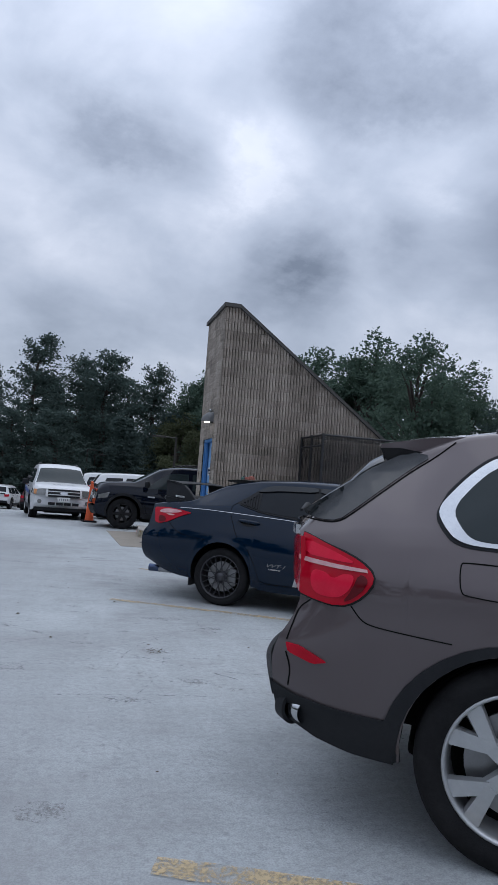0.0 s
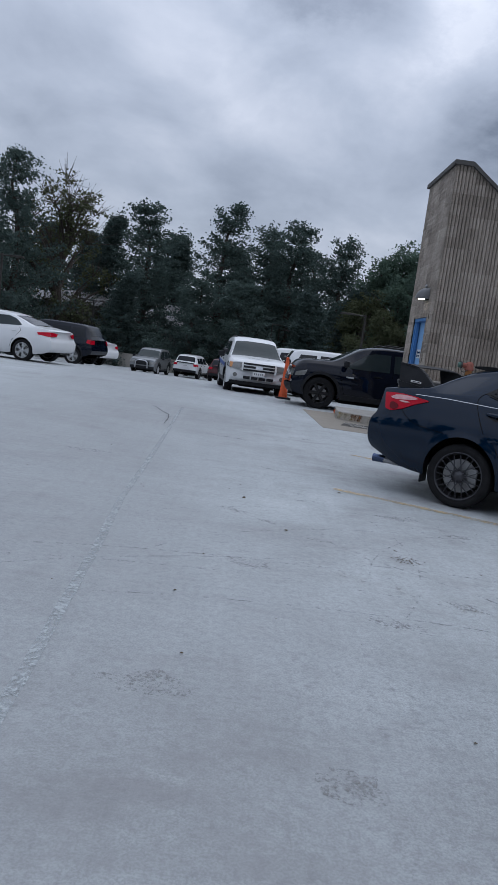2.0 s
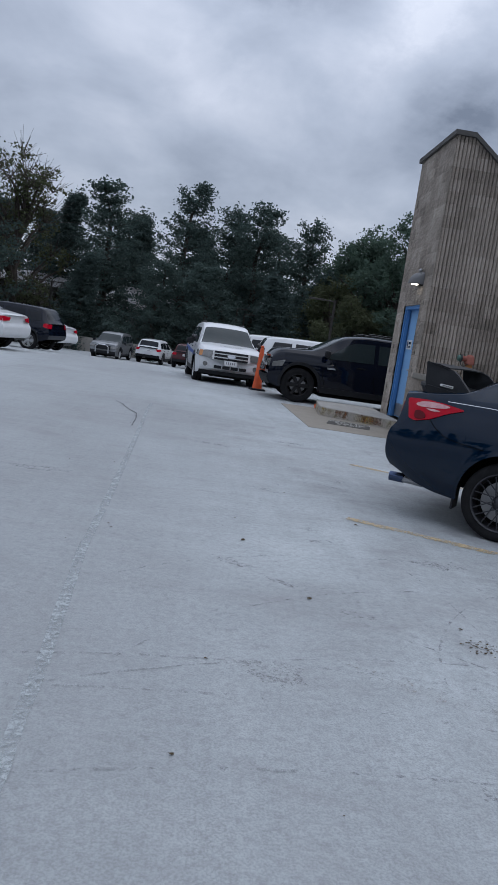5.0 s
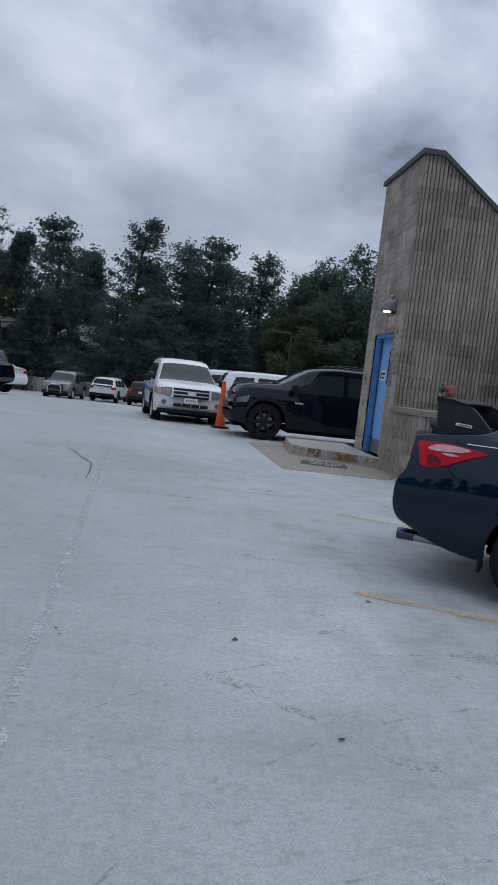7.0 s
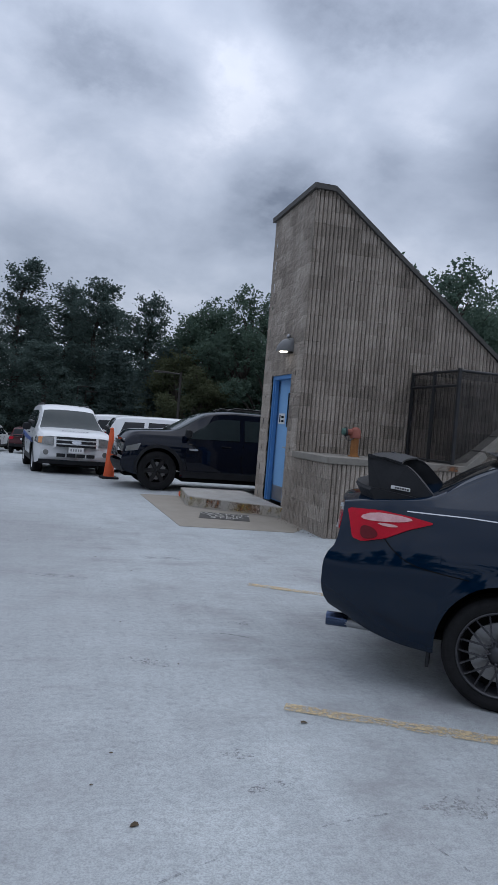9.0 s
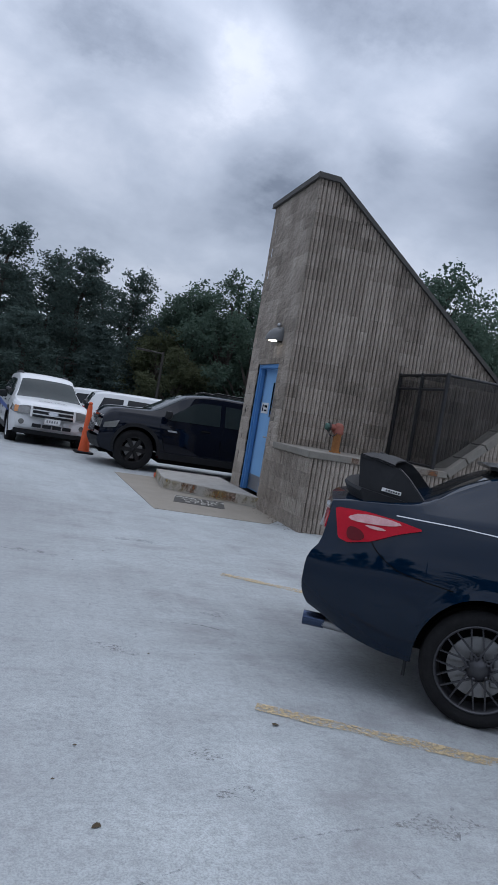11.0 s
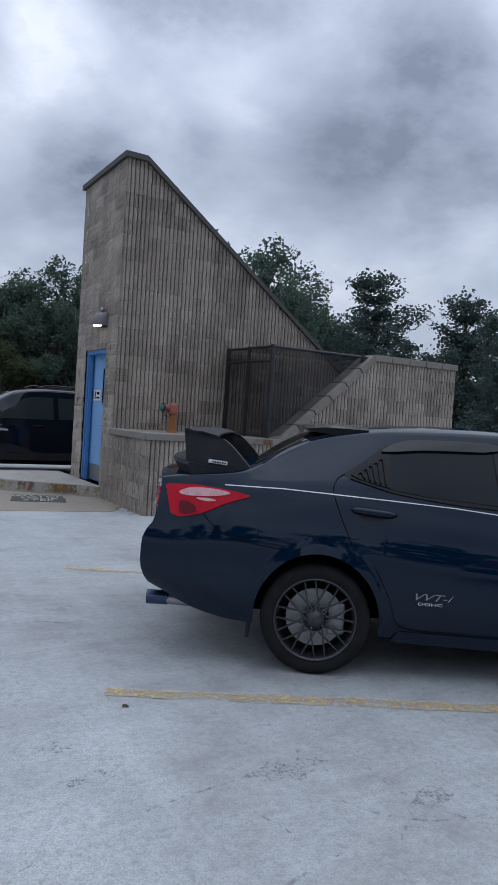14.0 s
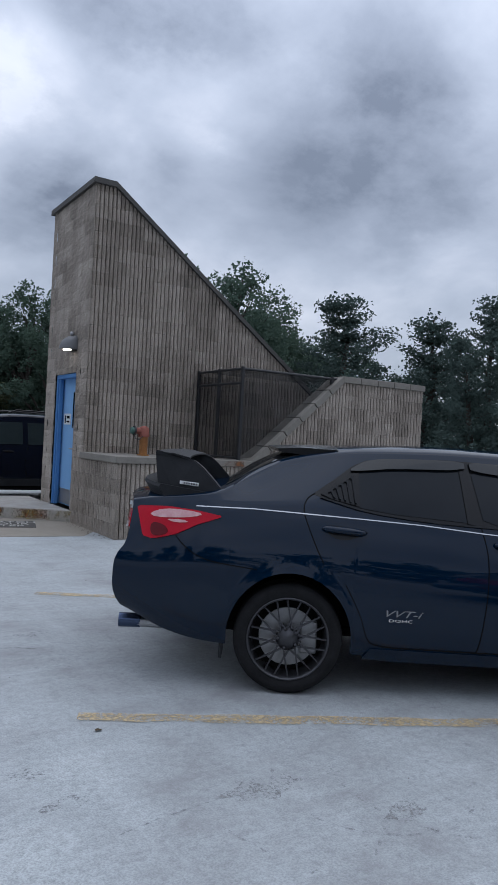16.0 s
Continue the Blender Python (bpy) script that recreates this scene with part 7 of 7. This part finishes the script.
def make_tree(kind, h, seed, fine=1.0):
    """A tree of height h: trunk with limbs, and a crown of leaf blades."""
    rnd = random.Random(seed)
    tb = bmesh.new()
    wob = [Vector((rnd.gauss(0, 0.05) * i, rnd.gauss(0, 0.05) * i, h * i / 8)) for i in range(9)]
    tube(wob, [0.030 * h * (1 - 0.115 * i) + 0.01 for i in range(9)], 9, tb)
    verts, faces = [], []

    def trunk_at(z):
        t = min(7.999, max(0, z / h * 8))
        return wob[int(t)].lerp(wob[int(t) + 1], t - int(t))

    if kind in ("pine", "fir"):
        z = h * (0.22 if kind == "pine" else 0.10)
        while z < h * 0.985:
            u = z / h
            if kind == "pine":
                reach = h * (0.27 * (1 - u) ** 0.55 + 0.025) * rnd.uniform(0.65, 1.2)
                count = rnd.randint(4, 6)
            else:
                reach = h * (0.24 * (1 - u) ** 0.9 + 0.012) * rnd.uniform(0.8, 1.12)
                count = rnd.randint(6, 8)
            a0 = rnd.uniform(0, 6.28)
            for k in range(count):
                a = a0 + 6.283 * k / count + rnd.uniform(-0.35, 0.35)
                r = reach * rnd.uniform(0.6, 1.15)
                lift = (0.16 + 0.35 * u) if kind == "pine" else -0.14 + 0.5 * u * u
                base = trunk_at(z)
                tip = base + Vector((math.cos(a) * r, math.sin(a) * r, r * lift))
                mid = base.lerp(tip, 0.5) + Vector((0, 0, -0.05 * r))
                tube([base, mid, tip], [0.0055 * h * (1.1 - u), 0.003 * h * (1.1 - u), 0.004], 5, tb, False)
                steps = max(3, int(r / 0.42))
                for s in range(steps):
                    f = (s + 1.0) / steps
                    if f < 0.22:
                        continue
                    c = base.lerp(mid, f * 2) if f < 0.5 else mid.lerp(tip, f * 2 - 1)
                    side = Vector((-math.sin(a), math.cos(a), 0)) * r * 0.34 * (1.05 - f)
                    for w in (-1, 0, 1):
                        leaf_quads(verts, faces, rnd, c + side * w * rnd.uniform(0.6, 1.1) + Vector((0, 0, rnd.uniform(-0.05, 0.18))), 0.21 / fine, max(3, int(17 * fine * fine)), 0.25 + 0.013 * r, 0.62)
            z += h * (0.052 if kind == "pine" else 0.036) * rnd.uniform(0.75, 1.25)
        leaf_quads(verts, faces, rnd, Vector(wob[8]), 0.22, 40, 0.20, 1.8)
    else:
        lobes = []
        for i in range(52):
            u = rnd.uniform(0.26, 0.98)
            width = h * 0.30 * math.sin(math.pi * min(1, (u - 0.12) / 0.92)) ** 0.7
            a = rnd.uniform(0, 6.28)
            r = width * rnd.uniform(0.25, 1.0)
            c = trunk_at(h * u * 0.9) + Vector((math.cos(a) * r, math.sin(a) * r, h * 0.06))
            lobes.append((c, h * rnd.uniform(0.050, 0.092)))
            b0 = trunk_at(h * max(0.2, u - 0.22))
            tube([b0, b0.lerp(c, 0.55) + Vector((0, 0, 0.03 * h)), c], [0.009 * h, 0.005 * h, 0.006], 5, tb, False)
        lobes.append((Vector(wob[8]), h * 0.07))
        thin = 0.35 if kind == "bare" else 1.0
        for c, r in lobes:
            for _ in range(int(34 * thin)):
                d = Vector((rnd.gauss(0, 1), rnd.gauss(0, 1), rnd.gauss(0, 0.85))).normalized() * r * rnd.uniform(0.45, 1.0)
                leaf_quads(verts, faces, rnd, c + d, 0.20 / fine, max(3, int(14 * fine * fine)), 0.17, 0.85)
            if kind == "bare":
                for _ in range(16):
                    d = Vector((rnd.gauss(0, 0.5), rnd.gauss(0, 0.5), abs(rnd.gauss(0.6, 0.5)))).normalized() * r * rnd.uniform(1.0, 1.9)
                    tube([c, c + d * 0.5 + Vector((rnd.gauss(0, 0.1), 0, 0)), c + d], [0.02, 0.014, 0.006], 4, tb, False)
    me = bpy.data.meshes.new("crown")
    me.from_pydata([tuple(v) for v in verts], [], faces)
    me.materials.append(M[{"pine": "pine", "fir": "fir", "oak": "oak", "bare": "yellowing", "autumn": "yellowing"}[kind]])
    tm = bpy.data.meshes.new("trunk")
    tb.to_mesh(tm)
    tb.free()
    tm.materials.append(M["bark"])
    return tm, me


WOODS = {}
for key, kind, h, seed in (("pine_a", "pine", 17, 1), ("pine_b", "pine", 17, 2), ("pine_c", "pine", 17, 8), ("fir_a", "fir", 17, 3), ("oak_a", "oak", 15, 4), ("oak_b", "oak", 15, 5), ("bare_a", "bare", 15, 6), ("autumn_a", "autumn", 15, 7)):
    WOODS[key] = (*make_tree(kind, h, seed), h)
# coarser trees for the unseen ring, which only serves reflections and light
for key, kind, h, seed in (("pine_far", "pine", 17, 11), ("fir_far", "fir", 17, 13), ("oak_far", "oak", 15, 14)):
    WOODS[key] = (*make_tree(kind, h, seed, 0.42), h)
TREE_LABEL = {"pine": "tall dark green pine with ragged open boughs", "fir": "dark dense conifer with drooping boughs", "oak": "full green broadleaf tree beyond the deck", "bare": "thinning tree with bare upper twigs", "autumn": "smaller tree with yellowing leaves"}


def tree(key, az, dist, el, turn=0.0, wide=1.0, z0=-6.0):
    """A tree whose top shows at an elevation from the walk's start."""
    tm, me, h = WOODS[key]
    x, y = at_az(az, dist)
    top = 1.28 + dist * math.tan(radians(el))
    s = (top - z0) / h
    kind = key.split("_")[0]
    e = empty("tree", pose(x, y, z0, 0, 0, turn), label=TREE_LABEL[kind], category="tree", group="woods round the deck")
    e.scale = (s * wide, s * wide, s)
    shared("trunk", tm, e)
    shared("crown", me, e)


for i, (key, az, dist, el, wide) in enumerate([
    ("fir_a", -21.5, 52, 13.2, 0.9), ("pine_a", -18.6, 60, 11.6, 0.9), ("bare_a", -14.9, 66, 10.2, 1.0), ("fir_a", -11.8, 72, 8.6, 1.1), ("pine_b", -9.0, 68, 9.4, 1.1), ("fir_a", -6.3, 78, 8.0, 1.2),
    ("pine_a", -3.0, 70, 10.3, 1.0), ("pine_c", 0.4, 74, 9.2, 1.1), ("pine_b", 2.6, 70, 9.4, 1.0), ("pine_c", 6.6, 70, 9.1, 0.95), ("autumn_a", 8.6, 62, 5.0, 1.1), ("oak_a", 11.2, 66, 8.6, 0.9), ("oak_b", 13.8, 62, 9.6, 0.9),
    ("oak_a", 16.6, 64, 9.4, 1.0), ("oak_b", 19.3, 54, 10.6, 1.0), ("oak_a", 23.8, 50, 11.7, 1.0), ("oak_b", 28.0, 40.5, 12.0, 0.85), ("oak_a", 31.2, 48, 9.8, 1.0), ("pine_b", 35.9, 44, 10.6, 1.1), ("oak_b", 37.0, 60, 7.6, 1.0),
    ("pine_a", 38.6, 52, 6.0, 0.8), ("pine_c", 42.3, 43, 9.6, 1.05), ("pine_b", 47.0, 44, 10.5, 0.9), ("oak_a", 51, 50, 10, 1.0), ("pine_a", 56, 52, 11, 1.0),
    ("pine_b", -24.5, 56, 12.0, 1.0), ("fir_a", -28, 60, 11.5, 1.0),
    ("fir_a", -16.4, 84, 7.4, 1.3), ("fir_a", -13.2, 88, 7.2, 1.4), ("pine_c", -7.4, 88, 7.4, 1.4), ("fir_a", -1.4, 86, 7.6, 1.4), ("fir_a", 1.6, 88, 7.4, 1.4), ("pine_a", 4.6, 86, 7.8, 1.4), ("fir_a", 8.8, 84, 6.6, 1.4),
    ("oak_b", 12.6, 84, 7.0, 1.4), ("oak_a", 21.4, 70, 8.2, 1.4), ("oak_b", 26, 66, 8.6, 1.3), ("oak_a", 34.5, 66, 7.0, 1.3), ("oak_b", 43.5, 64, 5.6, 1.3),
    ("pine_a", 44.6, 36, 8.0, 0.9), ("pine_c", 49.5, 36, 10.6, 1.0),
    # unseen ring beside and behind the camera, added to darken reflections in the cars
    ("oak_a", 64, 50, 13, 1.2), ("pine_b", 72, 54, 13, 1.2), ("oak_b", 82, 50, 13, 1.2), ("pine_a", 92, 52, 14, 1.2), ("oak_a", 103, 48, 14, 1.3), ("pine_c", 114, 52, 13, 1.2), ("oak_b", 126, 50, 14, 1.3), ("pine_b", 138, 50, 14, 1.2), ("oak_a", 150, 48, 14, 1.3),
    ("pine_a", 162, 50, 14, 1.2), ("oak_b", 174, 48, 14, 1.3), ("fir_a", 186, 50, 14, 1.3), ("oak_a", 198, 48, 14, 1.3), ("pine_c", 210, 50, 14, 1.2), ("oak_b", 222, 48, 14, 1.3), ("fir_a", 234, 50, 14, 1.3), ("oak_a", 246, 48, 14, 1.3),
    ("pine_b", 258, 52, 13, 1.2), ("oak_b", 270, 50, 13, 1.3), ("fir_a", 281, 54, 13, 1.3), ("oak_a", 292, 52, 13, 1.3), ("pine_a", 303, 56, 13, 1.2), ("fir_a", 314, 58, 12, 1.3), ("pine_c", 324, 58, 12, 1.2),
    ("fir_a", -10.2, 60, 4.6, 1.3), ("pine_a", -4.8, 60, 4.4, 1.3), ("fir_a", 4.6, 61, 5.0, 1.4), ("pine_b", -0.8, 60, 4.6, 1.4), ("autumn_a", 10.4, 58, 3.6, 1.2), ("pine_c", -20.0, 66, 5.2, 1.4), ("fir_a", 7.4, 64, 5.6, 1.3), ("oak_b", 15.2, 58, 5.4, 1.2),
]):
    tree(key.split("_")[0] + "_far" if az > 60 else key, az, dist, el, 47.0 * i, wide)

# understorey that closes the view below the crowns
rnd = random.Random(77)
verts, faces = [], []
for k in range(3000):
    az = -36 + 96 * k / 3000 + rnd.uniform(-0.3, 0.3)
    dist = rnd.uniform(66, 96) if az < 17 else rnd.uniform(52, 70)
    x, y = at_az(az, dist)
    leaf_quads(verts, faces, rnd, Vector((x, y, -6 + rnd.uniform(0.5, 1) ** 0.8 * rnd.uniform(2, 11))), 0.5, 30, 1.0, 0.8)
me = bpy.data.meshes.new("understorey")
me.from_pydata([tuple(v) for v in verts], [], faces)
me.materials.append(M["fir"])
tagged(new("understorey", me), label="dark undergrowth and saplings below the tall trees", category="undergrowth", kind="stuff")

# grit, twigs and dead leaves on the deck
rnd = random.Random(5)
verts, faces = [], []


def chip(x, y, s, z=0.004):
    a = rnd.uniform(0, 6.28)
    i = len(verts)
    for k in range(4):
        r = s * rnd.uniform(0.5, 1.2)
        verts.append((x + r * math.cos(a + 1.57 * k), y + 0.6 * r * math.sin(a + 1.57 * k), deck_z(y) + z + rnd.uniform(0, s * 0.25)))
    verts.append((x, y, deck_z(y) + z + s * 0.5))
    for k in range(4):
        faces.append((i + k, i + (k + 1) % 4, i + 4))


for x, y, s in ((-2.35, -7.10, 0.022), (-3.26, -7.87, 0.026), (-3.49, -9.63, 0.014), (-2.95, -8.81, 0.02), (-3.59, -10.31, 0.012), (-3.49, -11.03, 0.012), (-2.2, -9.0, 0.02), (-3.9, -12.9, 0.03)):
    chip(x, y, s)
for _ in range(70):
    chip(rnd.uniform(-6.5, -0.8), rnd.uniform(-12.5, 2.0), rnd.uniform(0.004, 0.013))
for _ in range(40):
    chip(-2.16 + rnd.gauss(0, 0.06), -9.2 + rnd.gauss(0, 0.05), rnd.uniform(0.005, 0.012))
for _ in range(60):
    t = rnd.uniform(0, 1)
    chip(-0.08 + rnd.gauss(0, 0.05), 0.3 - 1.75 * t, rnd.uniform(0.006, 0.02))
me = bpy.data.meshes.new("litter")
me.from_pydata(verts, [], faces)
me.materials.append(M["litter"])
tagged(new("litter", me), label="grit, chips and dead leaves scattered on the deck", category="litter", kind="stuff")

# ---- the blocks of the tower and its low wall, last ----
slope_n = Vector((TOP - SLOPE_Z, 0, SLOPE_END - FLAT)).normalized()
lay(tower, pose(0, 0, 0), END_X, 0.0, TOP - 0.03, rib_block, RIB_ME, keep=lambda x, z, a, c, lo, hi: not (z < CAPZ - 0.15 and x < 2.0), cuts=[(Vector((FLAT, 0, TOP - 0.03)), slope_n)], seed=1)
lay(tower, pose(0, TW, 0, 0, 0, -90), TW - DY1 - 0.004, 0.0, 2.4, rough_block, ROUGH_ME, seed=2)
lay(tower, pose(0, DY0 - 0.004, 0, 0, 0, -90), DY0 - 0.004, 0.0, 2.4, rough_block, ROUGH_ME, seed=12)
lay(tower, pose(0, DY1 + 0.002, 0, 0, 0, -90), DY1 - DY0 + 0.004, DZ1 + 0.002, 2.4, rough_block, ROUGH_ME, seed=13)
lay(tower, pose(0, TW, 0, 0, 0, -90), TW, 2.4, TOP - 0.03, rough_block, ROUGH_ME, seed=14)
lay(low_wall, pose(-0.03, 0.36, 0, 0, 0, -90), 1.81, 0.0, CAPZ - 0.09, rib_block, RIB_ME, seed=3)
lay(low_wall, pose(-0.03, -1.45, 0), CX + 0.03, 0.0, CAPZ - 0.09, rib_block, RIB_ME, seed=4)
cop_n = Vector((-(PZ - CAPZ), 0, PX - CX)).normalized()
lay(low_wall, pose(CX, -1.45, 0), WALL_END - CX, 0.0, PZ - 0.10, rib_block, RIB_ME, cuts=[(Vector((0.0, 0, CAPZ - 0.10)), cop_n)], seed=6)
lay(low_wall, pose(WALL_END, -1.45, 0, 0, 0, 90), 1.4, 0.0, PZ - 0.10, rib_block, RIB_ME, seed=5)
